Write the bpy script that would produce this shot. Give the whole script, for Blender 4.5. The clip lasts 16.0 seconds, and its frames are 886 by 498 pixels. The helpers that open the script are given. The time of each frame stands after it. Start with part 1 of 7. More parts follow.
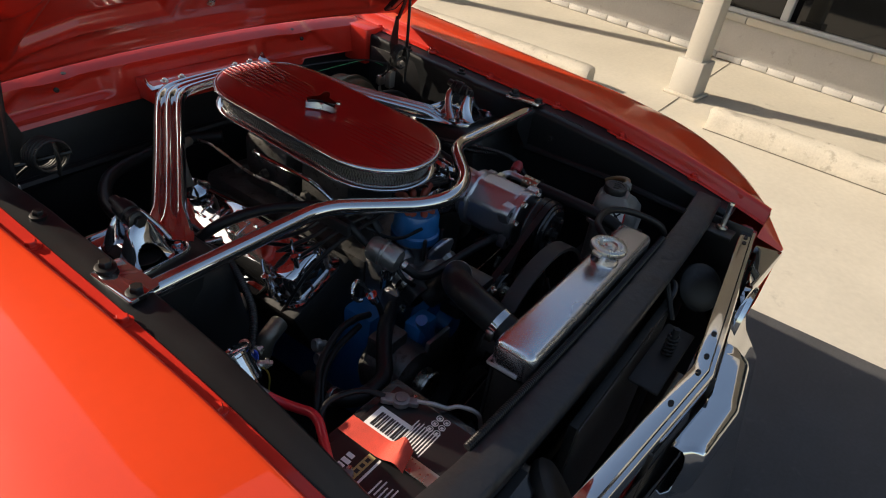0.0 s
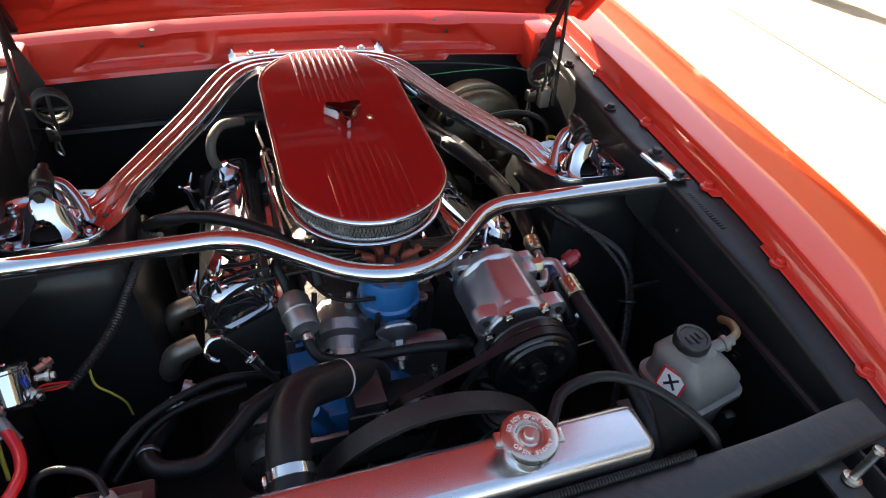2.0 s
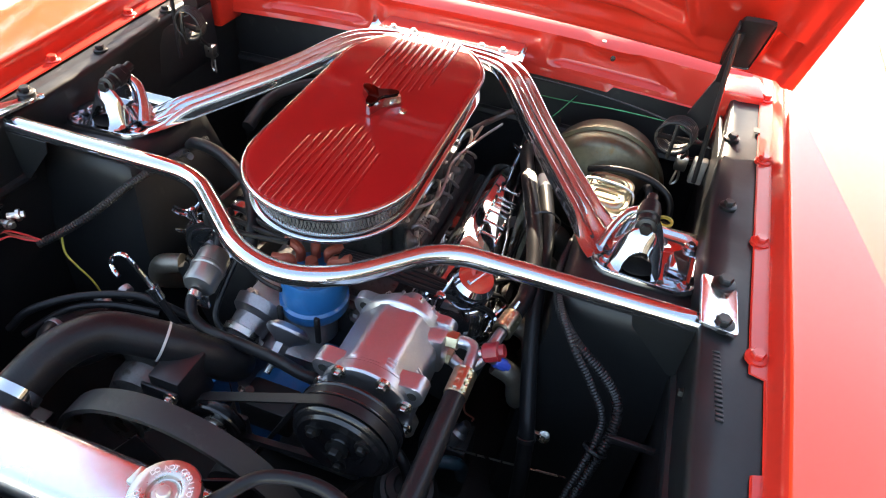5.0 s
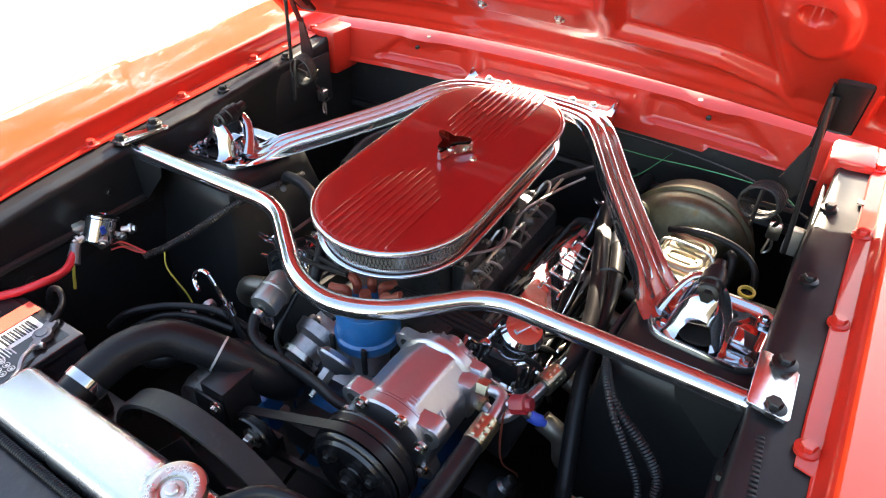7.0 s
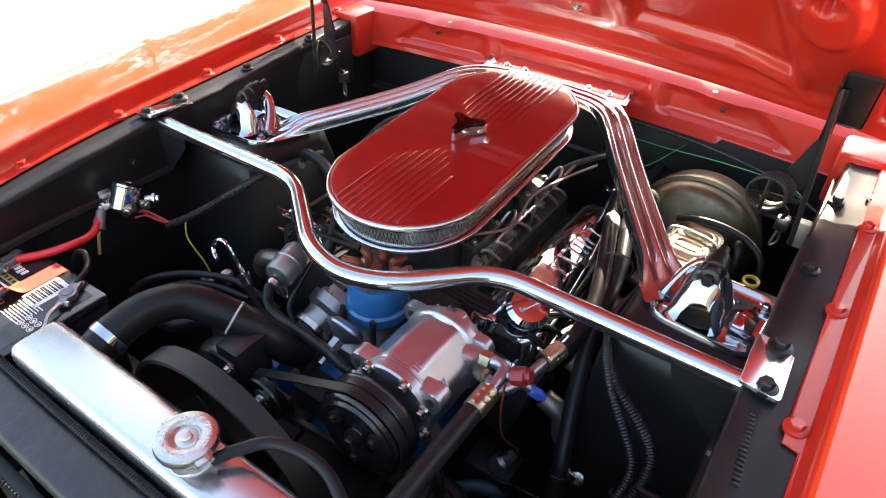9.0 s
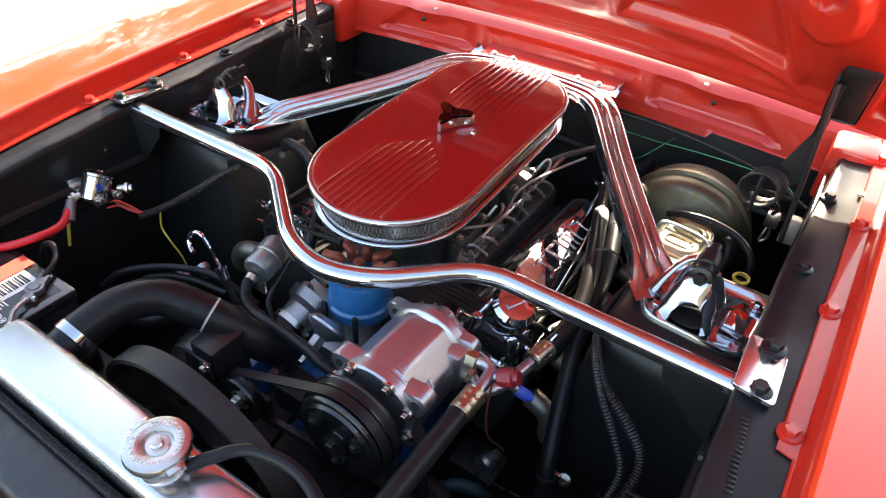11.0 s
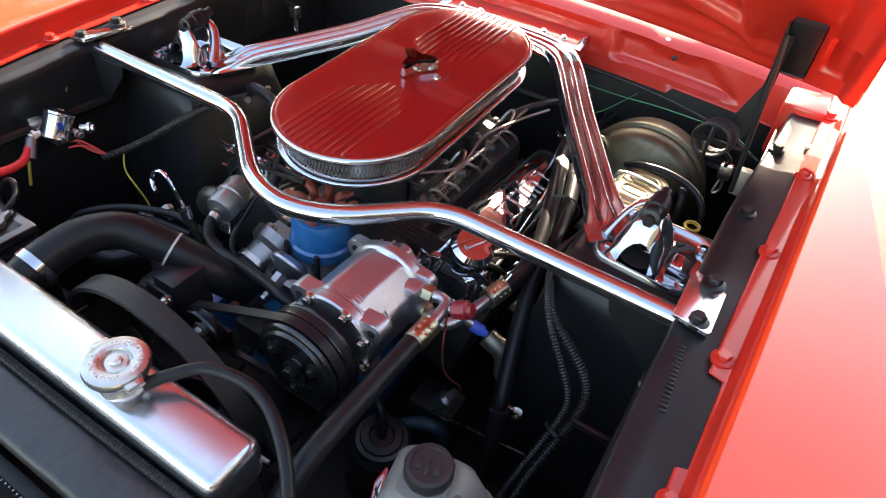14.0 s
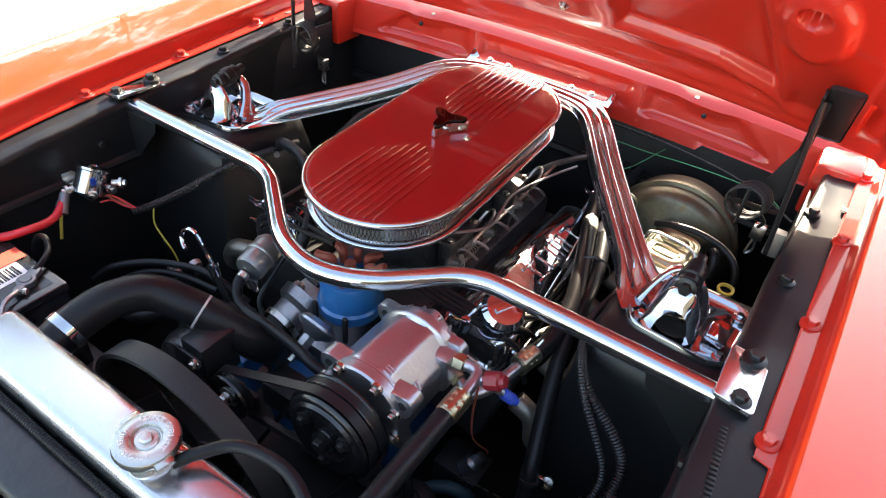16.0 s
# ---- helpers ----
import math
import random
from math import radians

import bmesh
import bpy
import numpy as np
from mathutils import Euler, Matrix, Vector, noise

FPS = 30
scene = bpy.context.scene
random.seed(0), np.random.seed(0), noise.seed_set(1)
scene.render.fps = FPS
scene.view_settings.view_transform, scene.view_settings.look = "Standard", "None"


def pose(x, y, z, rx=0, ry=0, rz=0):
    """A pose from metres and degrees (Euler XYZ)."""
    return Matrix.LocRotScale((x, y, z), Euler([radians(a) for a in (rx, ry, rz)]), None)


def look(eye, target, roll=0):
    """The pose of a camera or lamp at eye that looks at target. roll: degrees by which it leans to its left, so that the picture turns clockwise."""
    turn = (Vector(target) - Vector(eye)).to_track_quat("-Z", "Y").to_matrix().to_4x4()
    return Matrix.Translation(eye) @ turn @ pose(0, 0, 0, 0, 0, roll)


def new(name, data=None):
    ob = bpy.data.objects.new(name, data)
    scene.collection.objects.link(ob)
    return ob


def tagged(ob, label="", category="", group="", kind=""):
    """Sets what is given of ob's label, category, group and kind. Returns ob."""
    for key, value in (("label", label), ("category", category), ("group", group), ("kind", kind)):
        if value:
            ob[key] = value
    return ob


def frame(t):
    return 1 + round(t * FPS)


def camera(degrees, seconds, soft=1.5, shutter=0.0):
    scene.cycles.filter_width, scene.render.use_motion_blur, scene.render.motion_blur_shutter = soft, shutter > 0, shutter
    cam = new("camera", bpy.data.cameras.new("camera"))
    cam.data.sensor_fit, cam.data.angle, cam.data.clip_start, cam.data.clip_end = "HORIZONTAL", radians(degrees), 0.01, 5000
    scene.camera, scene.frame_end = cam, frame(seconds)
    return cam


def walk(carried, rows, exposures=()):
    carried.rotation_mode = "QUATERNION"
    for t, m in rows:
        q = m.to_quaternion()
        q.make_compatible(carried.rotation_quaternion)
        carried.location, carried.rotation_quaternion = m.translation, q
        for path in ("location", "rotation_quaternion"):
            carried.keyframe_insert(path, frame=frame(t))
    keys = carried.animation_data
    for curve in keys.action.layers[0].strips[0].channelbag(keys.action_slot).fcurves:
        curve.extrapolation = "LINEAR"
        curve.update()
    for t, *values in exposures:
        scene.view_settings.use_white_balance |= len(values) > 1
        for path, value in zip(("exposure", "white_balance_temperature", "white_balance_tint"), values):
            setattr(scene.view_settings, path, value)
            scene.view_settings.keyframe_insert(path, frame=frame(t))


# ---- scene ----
cam = camera(69.2, 16.0, soft=1.1)
PATH = [
    (0, (-0.925, -0.704, 1.46), (0.495, 0.161, 0.349), 8.9),
    (0.5, (-0.701, -0.749, 1.469), (0.695, 0.16, 0.362), 9.3),
    (1, (-0.483, -0.861, 1.473), (0.564, 0.457, 0.393), 4.7),
    (1.5, (-0.33, -0.847, 1.471), (0.466, 0.608, 0.353), 4.8),
    (2, (-0.193, -0.795, 1.473), (0.392, 0.635, 0.202), 6.0),
    (2.5, (-0.072, -0.746, 1.478), (0.364, 0.706, 0.173), 5.9),
    (3, (0.088, -0.739, 1.453), (0.122, 0.793, 0.169), 2.6),
    (3.5, (0.119, -0.673, 1.456), (-0.058, 0.855, 0.178), -0.1),
    (4, (0.177, -0.634, 1.439), (-0.071, 0.839, 0.109), 0.6),
    (4.2, (0.238, -0.626, 1.431), (-0.031, 0.831, 0.088), 3.1),
    (6.3, (0.472, -0.681, 1.445), (-0.231, 0.723, 0.206), 3.8),
    (6.5, (0.49, -0.644, 1.44), (-0.262, 0.734, 0.201), 3.9),
    (7, (0.497, -0.605, 1.442), (-0.333, 0.747, 0.224), 0.9),
    (7.5, (0.495, -0.597, 1.432), (-0.337, 0.724, 0.182), 1.0),
    (8, (0.511, -0.61, 1.441), (-0.328, 0.704, 0.188), 2.6),
    (8.5, (0.524, -0.622, 1.441), (-0.331, 0.689, 0.196), 1.7),
    (9, (0.527, -0.63, 1.441), (-0.34, 0.681, 0.204), 1.9),
    (9.2, (0.532, -0.629, 1.441), (-0.326, 0.693, 0.21), 1.8),
    (11.3, (0.505, -0.598, 1.427), (-0.296, 0.716, 0.15), 3.6),
    (11.5, (0.528, -0.594, 1.425), (-0.244, 0.721, 0.131), 3.1),
    (12, (0.554, -0.596, 1.418), (-0.083, 0.761, 0.094), 4.8),
    (12.5, (0.569, -0.61, 1.421), (-0.065, 0.738, 0.087), 5.2),
    (13, (0.564, -0.621, 1.427), (-0.081, 0.72, 0.091), 8.3),
    (13.5, (0.551, -0.635, 1.426), (-0.138, 0.699, 0.105), 8.5),
    (14, (0.553, -0.632, 1.412), (-0.157, 0.685, 0.085), 6.5),
    (14.5, (0.536, -0.626, 1.422), (-0.16, 0.697, 0.093), 6.4),
    (15, (0.521, -0.618, 1.433), (-0.203, 0.716, 0.131), 6.7),
    (15.5, (0.512, -0.613, 1.437), (-0.248, 0.73, 0.165), 6.4),
    (16, (0.51, -0.613, 1.44), (-0.277, 0.728, 0.182), 5.8),
]
EXPOSURES = [(0, 0.60, 7500, 12), (0.5, 1.16, 7500, 12), (1.0, 1.42, 7600, 12), (1.5, 1.77, 7800, 12), (2.0, 2.13, 8000, 12), (2.5, 2.56, 7950, 12), (3.0, 2.82, 7950, 12), (4.0, 3.02, 7950, 12), (6.5, 3.05, 7950, 12), (7.5, 2.88, 7950, 12), (16.0, 2.82, 7950, 12)]
walk(cam, [(t, look(eye, target, roll)) for t, eye, target, roll in PATH], EXPOSURES)

# ---------------------------------------------------------------- light
SUN_DIR = Vector((-0.268, 0.868, 0.425)).normalized()   # towards the sun, behind the raised hood
world = bpy.data.worlds.new("world")
scene.world = world
world.use_nodes = True
wn = world.node_tree.nodes
sky = wn.new("ShaderNodeTexSky")
sky.sky_type = "NISHITA"
sky.sun_disc = False
sky.sun_elevation = math.asin(SUN_DIR.z)
sky.sun_rotation = math.atan2(SUN_DIR.x, SUN_DIR.y) % (2 * math.pi)
sky.air_density, sky.dust_density = 1.0, 1.3
wn["Background"].inputs["Strength"].default_value = 0.15
world.node_tree.links.new(sky.outputs[0], wn["Background"].inputs[0])
sun = new("sun", bpy.data.lights.new("sun", "SUN"))
sun.data.energy, sun.data.angle, sun.data.color = 5.0, radians(0.53), (1.0, 0.93, 0.82)
sun.matrix_world = look(SUN_DIR * 20, (0, 0, 0))


# ---------------------------------------------------------------- materials
def material(name, color, rough=0.5, metal=0.0, coat=0.0, vary=0.12, scale=12.0, bump=0.0, bscale=200.0, spec=0.5, dirt=None, dirt_amount=0.0, stretch=None, rand=0.0, rough_vary=0.08, coat_rough=0.04, coat_ior=1.5, bdist=0.002):
    """A surface with two scales of colour variation, fine relief and uneven gloss."""
    m = bpy.data.materials.new(name)
    m.use_nodes = True
    nt = m.node_tree
    n, l = nt.nodes, nt.links
    b = n["Principled BSDF"]
    tc = n.new("ShaderNodeTexCoord")
    src = tc.outputs["Object"]
    if stretch:
        mp = n.new("ShaderNodeMapping")
        mp.inputs["Scale"].default_value = stretch
        l.new(src, mp.inputs[0])
        src = mp.outputs[0]
    big = n.new("ShaderNodeTexNoise")
    big.inputs["Scale"].default_value, big.inputs["Detail"].default_value = scale, 5
    fine = n.new("ShaderNodeTexNoise")
    fine.inputs["Scale"].default_value, fine.inputs["Detail"].default_value = scale * 14, 3
    l.new(src, big.inputs["Vector"])
    l.new(src, fine.inputs["Vector"])
    mix = n.new("ShaderNodeMix")
    mix.data_type = "FLOAT"
    mix.inputs[0].default_value = 0.4
    l.new(big.outputs[0], mix.inputs[2])
    l.new(fine.outputs[0], mix.inputs[3])
    ramp = n.new("ShaderNodeMapRange")
    ramp.inputs[1].default_value, ramp.inputs[2].default_value = 0.25, 0.75
    ramp.inputs[3].default_value, ramp.inputs[4].default_value = 1 - vary, 1 + vary
    l.new(mix.outputs[0], ramp.inputs[0])
    hsv = n.new("ShaderNodeHueSaturation")
    hsv.inputs["Color"].default_value = (*color, 1)
    val = ramp.outputs[0]
    if rand:
        info = n.new("ShaderNodeObjectInfo")
        rr = n.new("ShaderNodeMapRange")
        rr.inputs[3].default_value, rr.inputs[4].default_value = 1 - rand, 1 + rand
        l.new(info.outputs["Random"], rr.inputs[0])
        mul = n.new("ShaderNodeMath")
        mul.operation = "MULTIPLY"
        l.new(val, mul.inputs[0])
        l.new(rr.outputs[0], mul.inputs[1])
        val = mul.outputs[0]
    l.new(val, hsv.inputs["Value"])
    col = hsv.outputs[0]
    if dirt:
        dn = n.new("ShaderNodeTexNoise")
        dn.inputs["Scale"].default_value, dn.inputs["Detail"].default_value, dn.inputs["Roughness"].default_value = scale * 2.3, 8, 0.65
        l.new(src, dn.inputs["Vector"])
        dr = n.new("ShaderNodeMapRange")
        dr.inputs[1].default_value, dr.inputs[2].default_value = 0.68 - dirt_amount, 0.80 - dirt_amount
        l.new(dn.outputs[0], dr.inputs[0])
        cm = n.new("ShaderNodeMix")
        cm.data_type = "RGBA"
        l.new(dr.outputs[0], cm.inputs[0])
        l.new(col, cm.inputs[6])
        cm.inputs[7].default_value = (*dirt, 1)
        col = cm.outputs[2]
    l.new(col, b.inputs["Base Color"])
    rv = n.new("ShaderNodeMapRange")
    rv.inputs[3].default_value, rv.inputs[4].default_value = max(0.0, rough - rough_vary * rough * 2), min(1, rough + rough_vary * rough * 2)
    l.new(big.outputs[0], rv.inputs[0])
    l.new(rv.outputs[0], b.inputs["Roughness"])
    b.inputs["Metallic"].default_value = metal
    b.inputs["Specular IOR Level"].default_value = spec
    b.inputs["Coat Weight"].default_value = coat
    b.inputs["Coat Roughness"].default_value = coat_rough
    b.inputs["Coat IOR"].default_value = coat_ior
    if bump:
        bt = n.new("ShaderNodeTexNoise")
        bt.inputs["Scale"].default_value, bt.inputs["Detail"].default_value = bscale, 4
        l.new(src, bt.inputs["Vector"])
        bn = n.new("ShaderNodeBump")
        bn.inputs["Strength"].default_value, bn.inputs["Distance"].default_value = bump, bdist
        l.new(bt.outputs[0], bn.inputs["Height"])
        l.new(bn.outputs[0], b.inputs["Normal"])
    return m


# One car paint in two colours: sunlit outside, and a copy darkened for shade
RED = material("red_paint", (0.80, 0.058, 0.013), 0.40, 0.0, 1.0, 0.05, 3, 0.03, 60, spec=0.15, coat_ior=1.61)
RED_SHADED = material("red_paint_shaded", (0.55, 0.027, 0.016), 0.36, 0.0, 0.75, 0.08, 6, 0.03, 30, spec=0.15, dirt=(0.5, 0.022, 0.01), dirt_amount=0.02, coat_rough=0.06)
CANDY = material("dark_red_enamel", (0.30, 0.008, 0.010), 0.30, 0.15, 1.0, 0.05, 8, 0.02, 90)
CHROME = material("chrome", (0.52, 0.54, 0.57), 0.04, 0.97, 0.0, 0.02, 10, 0.02, 30)
# chrome with a dark reflection put into its colour
DARK_MIRROR = material("chrome_dark_reflection", (0.045, 0.040, 0.042), 0.07, 1.0, 0.0, 0.05, 30, 0.02, 60)
CHROME_CAST = material("chrome_cast", (0.60, 0.61, 0.63), 0.06, 1.0, 0.0, 0.04, 10, 0.25, 45)
ALU = material("brushed_aluminium", (0.72, 0.72, 0.73), 0.22, 1.0, 0.0, 0.05, 6, 0.06, 120, stretch=(0.25, 6, 6))
TANK_ALU = material("satin_tank_aluminium", (0.60, 0.61, 0.65), 0.26, 0.97, 0.0, 0.05, 5, 0.05, 40)
DULL_CAST = material("oily_casting", (0.10, 0.098, 0.095), 0.48, 0.8, 0.0, 0.3, 25, 0.5, 160, dirt=(0.04, 0.035, 0.03), dirt_amount=0.12)
CAST = material("cast_aluminium", (0.38, 0.38, 0.39), 0.42, 1.0, 0.0, 0.14, 25, 0.35, 260)
CLEARED = material("machined_aluminium", (0.45, 0.45, 0.48), 0.33, 0.93, 0.0, 0.08, 18, 0.15, 160)
BLACK = material("satin_black_paint", (0.012, 0.012, 0.013), 0.38, 0.0, 0.0, 0.25, 7, 0.12, 90, dirt=(0.035, 0.033, 0.031), dirt_amount=0.05)
APRON = material("black_apron_paint", (0.011, 0.012, 0.013), 0.38, 0.0, 0.05, 0.22, 9, 0.10, 22, dirt=(0.03, 0.03, 0.03), dirt_amount=0.03, coat_rough=0.22, spec=0.28, bdist=0.004)
VINYL = material("wrinkled_black_vinyl", (0.015, 0.015, 0.017), 0.42, 0.0, 0.12, 0.3, 9, 0.6, 18, coat_rough=0.3, bdist=0.010)
BATTERY_TOP = material("glossy_battery_plastic", (0.018, 0.018, 0.019), 0.20, 0.0, 0.3, 0.2, 30, 0.1, 200)
DARK = material("dull_black", (0.008, 0.008, 0.008), 0.6, 0.0, 0.0, 0.3, 15, 0.2, 120, dirt=(0.03, 0.028, 0.025), dirt_amount=0.08)
TEAL = material("dull_teal_rubber", (0.015, 0.045, 0.06), 0.5, 0.0, 0.0, 0.25, 20)
RUBBER = material("black_rubber", (0.011, 0.011, 0.012), 0.34, 0.0, 0.0, 0.25, 20, 0.15, 300, spec=0.22, dirt=(0.04, 0.04, 0.04), dirt_amount=0.02)
PLASTIC = material("black_plastic", (0.012, 0.012, 0.013), 0.45, 0.0, 0.0, 0.15, 20, 0.1, 200)
BLUE = material("blue_engine_enamel", (0.006, 0.13, 0.34), 0.32, 0.0, 0.4, 0.15, 14, 0.15, 120, dirt=(0.02, 0.05, 0.12), dirt_amount=0.03)
BOLT_BLACK = material("black_bolt", (0.016, 0.016, 0.016), 0.35, 0.4, 0.0, 0.2, 60)
PULLEY = material("gloss_black_enamel", (0.008, 0.008, 0.009), 0.24, 0.0, 0.2, 0.2, 40, 0.05, 120)
ZINC = material("zinc_plated_steel", (0.55, 0.54, 0.50), 0.28, 1.0, 0.0, 0.12, 40, 0.1, 200)
BRASS = material("gold_zinc_plating", (0.46, 0.42, 0.29), 0.30, 1.0, 0.0, 0.18, 40, 0.1, 150)
BOOSTER = material("cadmium_plating", (0.13, 0.115, 0.08), 0.42, 0.9, 0.0, 0.3, 10, 0.1, 90, dirt=(0.14, 0.08, 0.03), dirt_amount=0.10)
TERRACOTTA = material("brown_red_boot", (0.30, 0.06, 0.035), 0.5, 0.0, 0.0, 0.15, 30)
RED_CABLE = material("red_cable", (0.62, 0.02, 0.03), 0.35, 0.0, 0.2, 0.1, 30)
RED_STRAP = material("red_woven_strap", (0.62, 0.06, 0.035), 0.7, 0.0, 0.0, 0.25, 50, 0.5, 700)
GREEN_WIRE = material("green_wire", (0.03, 0.30, 0.12), 0.4)
YELLOW_WIRE = material("yellow_wire", (0.55, 0.45, 0.08), 0.4)
MILKY = material("milky_plastic", (0.15, 0.147, 0.132), 0.42, 0.0, 0.0, 0.12, 12, 0.08, 60, dirt=(0.25, 0.22, 0.16), dirt_amount=0.05)
WHITE_LABEL = material("white_label", (0.75, 0.74, 0.72), 0.5, 0.0, 0.0, 0.04, 30)
RED_LABEL = material("red_label", (0.60, 0.03, 0.03), 0.5, 0.0, 0.0, 0.06, 30)
GOLD_LABEL = material("gold_label", (0.42, 0.34, 0.14), 0.4, 0.3, 0.0, 0.06, 30)
BLUE_CAP = material("blue_cap", (0.02, 0.07, 0.42), 0.4, 0.0, 0.0, 0.1, 30)
MAROON_CAP = material("maroon_cap", (0.22, 0.012, 0.018), 0.4, 0.0, 0.0, 0.1, 30)
CONCRETE = material("concrete", (0.50, 0.46, 0.385), 0.9, 0.0, 0.0, 0.12, 2.2, 0.6, 90, dirt=(0.36, 0.33, 0.28), dirt_amount=0.05)
STOP = material("concrete_stop", (0.47, 0.43, 0.36), 0.9, 0.0, 0.0, 0.20, 6, 1.0, 55, dirt=(0.33, 0.30, 0.25), dirt_amount=0.12)
ASPHALT = material("asphalt", (0.055, 0.055, 0.058), 0.85, 0.0, 0.0, 0.25, 6, 0.9, 180, dirt=(0.085, 0.083, 0.08), dirt_amount=0.06)
LOT = material("pale_worn_asphalt", (0.20, 0.19, 0.175), 0.85, 0.0, 0.0, 0.2, 1.2, 0.8, 120, dirt=(0.12, 0.115, 0.105), dirt_amount=0.06)
LEAF = material("tree_leaves", (0.055, 0.085, 0.025), 0.55, 0.0, 0.0, 0.35, 1.5, rand=0.1)
BARK = material("tree_bark", (0.12, 0.09, 0.065), 0.9, 0.0, 0.0, 0.3, 8, 0.8, 30)
BLOCK = material("painted_block", (0.42, 0.405, 0.385), 0.8, 0.0, 0.0, 0.10, 5, 0.5, 60, dirt=(0.32, 0.30, 0.28), dirt_amount=0.08, rand=0.03)
POST = material("cream_painted_post", (0.43, 0.405, 0.36), 0.6, 0.0, 0.0, 0.06, 5, 0.2, 60)
FRAME = material("window_frame_paint", (0.46, 0.48, 0.50), 0.45, 0.0, 0.0, 0.06, 8)
JOINT = material("joint_dirt", (0.13, 0.115, 0.09), 0.9, 0.0, 0.0, 0.3, 20, 0.5, 120)
LEAD = material("grey_lead", (0.22, 0.22, 0.23), 0.5, 0.8, 0.0, 0.25, 40, 0.4, 120)
BRAID = material("braided_tin", (0.42, 0.42, 0.42), 0.4, 0.9, 0.0, 0.2, 60, 0.5, 500)
GLASS = material("dark_shop_glass", (0.01, 0.011, 0.012), 0.03, 0.0, 0.0, 0.1, 3)
TAPE = material("pale_hose_mark", (0.50, 0.48, 0.44), 0.5, 0.0, 0.0, 0.1, 40)


# ---------------------------------------------------------------- mesh helpers
def link_bm(name, bm, mat, smooth=35):
    me = bpy.data.meshes.new(name)
    bmesh.ops.recalc_face_normals(bm, faces=bm.faces)
    bm.to_mesh(me)
    bm.free()
    me.materials.append(mat)
    if smooth:
        me.shade_smooth()
        me.set_sharp_from_angle(angle=radians(smooth))
    return new(name, me)


def part(name, bm, mat, parent, label="", smooth=35):
    ob = link_bm(name, bm, mat, smooth)
    ob.parent = parent
    if parent.type == "EMPTY":
        ob.matrix_parent_inverse = Matrix.Translation(-parent.location)
    if label:
        tagged(ob, label)
    return ob


def thing(name, at, label, category, group="", kind=""):
    ob = new(name)
    ob.empty_display_size = 0.05
    ob.location = at
    return tagged(ob, label, category, group, kind)


def shared(name, mesh, parent, m):
    ob = new(name, mesh)
    ob.parent = parent
    if parent.type == "EMPTY":
        ob.matrix_parent_inverse = Matrix.Translation(-parent.location)
    ob.matrix_basis = m
    return ob


def axis_frame(a, b):
    """A pose at a whose z runs to b."""
    d = Vector(b) - Vector(a)
    return Matrix.Translation(a) @ d.to_track_quat("Z", "Y").to_matrix().to_4x4()


def add_box(bm, lo, hi, bevel=0.0, m=None, seg=2):
    lo, hi = Vector(lo), Vector(hi)
    g = bmesh.ops.create_cube(bm, size=1.0, matrix=Matrix.Translation((lo + hi) / 2) @ Matrix.Diagonal((*(hi - lo), 1)))
    vs = g["verts"]
    if bevel:
        es = list({e for v in vs for e in v.link_edges})
        r = bmesh.ops.bevel(bm, geom=es, offset=bevel, segments=seg, affect="EDGES", profile=0.5)
        vs = list({v for f in r["faces"] for v in f.verts} | {v for v in vs if v.is_valid})
    if m is not None:
        seen, todo = set(vs), list(vs)
        while todo:
            for e in todo.pop().link_edges:
                for v in e.verts:
                    if v not in seen:
                        seen.add(v)
                        todo.append(v)
        bmesh.ops.transform(bm, matrix=m, verts=list(seen))
    return bm


def box(lo, hi, bevel=0.003, m=None, seg=2):
    return add_box(bmesh.new(), lo, hi, bevel, m, seg)


def add_lathe(bm, profile, a, b, seg=32, ripple=None):
    """Turns (radius, height) pairs about the line from a towards b. ripple(angle, radius, height) may change a radius."""
    m = axis_frame(a, b)
    rings = []
    for r, h in profile:
        if r < 1e-6:
            rings.append([bm.verts.new(m @ Vector((0, 0, h)))])
        else:
            ring = []
            for i in range(seg):
                t = 2 * math.pi * i / seg
                k = ripple(t, r, h) if ripple else r
                ring.append(bm.verts.new(m @ Vector((k * math.cos(t), k * math.sin(t), h))))
            rings.append(ring)
    for p, q in zip(rings, rings[1:]):
        for i in range(seg):
            j = (i + 1) % seg
            if len(p) == 1 and len(q) == 1:
                continue
            if len(p) == 1:
                bm.faces.new((p[0], q[i], q[j]))
            elif len(q) == 1:
                bm.faces.new((p[i], p[j], q[0]))
            else:
                bm.faces.new((p[i], p[j], q[j], q[i]))
    return bm


def lathe(profile, a, b, seg=32, ripple=None):
    return add_lathe(bmesh.new(), profile, a, b, seg, ripple)


def smooth_line(pts, n=8):
    """Catmull-Rom through the points."""
    p = [Vector(q) for q in pts]
    p = [2 * p[0] - p[1]] + p + [2 * p[-1] - p[-2]]
    out = []
    for i in range(1, len(p) - 2):
        for k in range(n):
            t = k / n
            a, b, c, d = p[i - 1], p[i], p[i + 1], p[i + 2]
            out.append(0.5 * (2 * b + (c - a) * t + (2 * a - 5 * b + 4 * c - d) * t * t + (3 * b - a - 3 * c + d) * t ** 3))
    out.append(p[-2])
    return out


def filleted(pts, radius, n=6):
    """A polyline with rounded corners, as a bent tube has."""
    p = [Vector(q) for q in pts]
    out = [p[0]]
    for a, b, c in zip(p, p[1:], p[2:]):
        u, v = (a - b), (c - b)
        k = min(radius, u.length * 0.49, v.length * 0.49)
        s, e = b + u.normalized() * k, b + v.normalized() * k
        for i in range(n + 1):
            t = i / n
            out.append((1 - t) ** 2 * s + 2 * t * (1 - t) * b + t * t * e)
    out.append(p[-1])
    return out


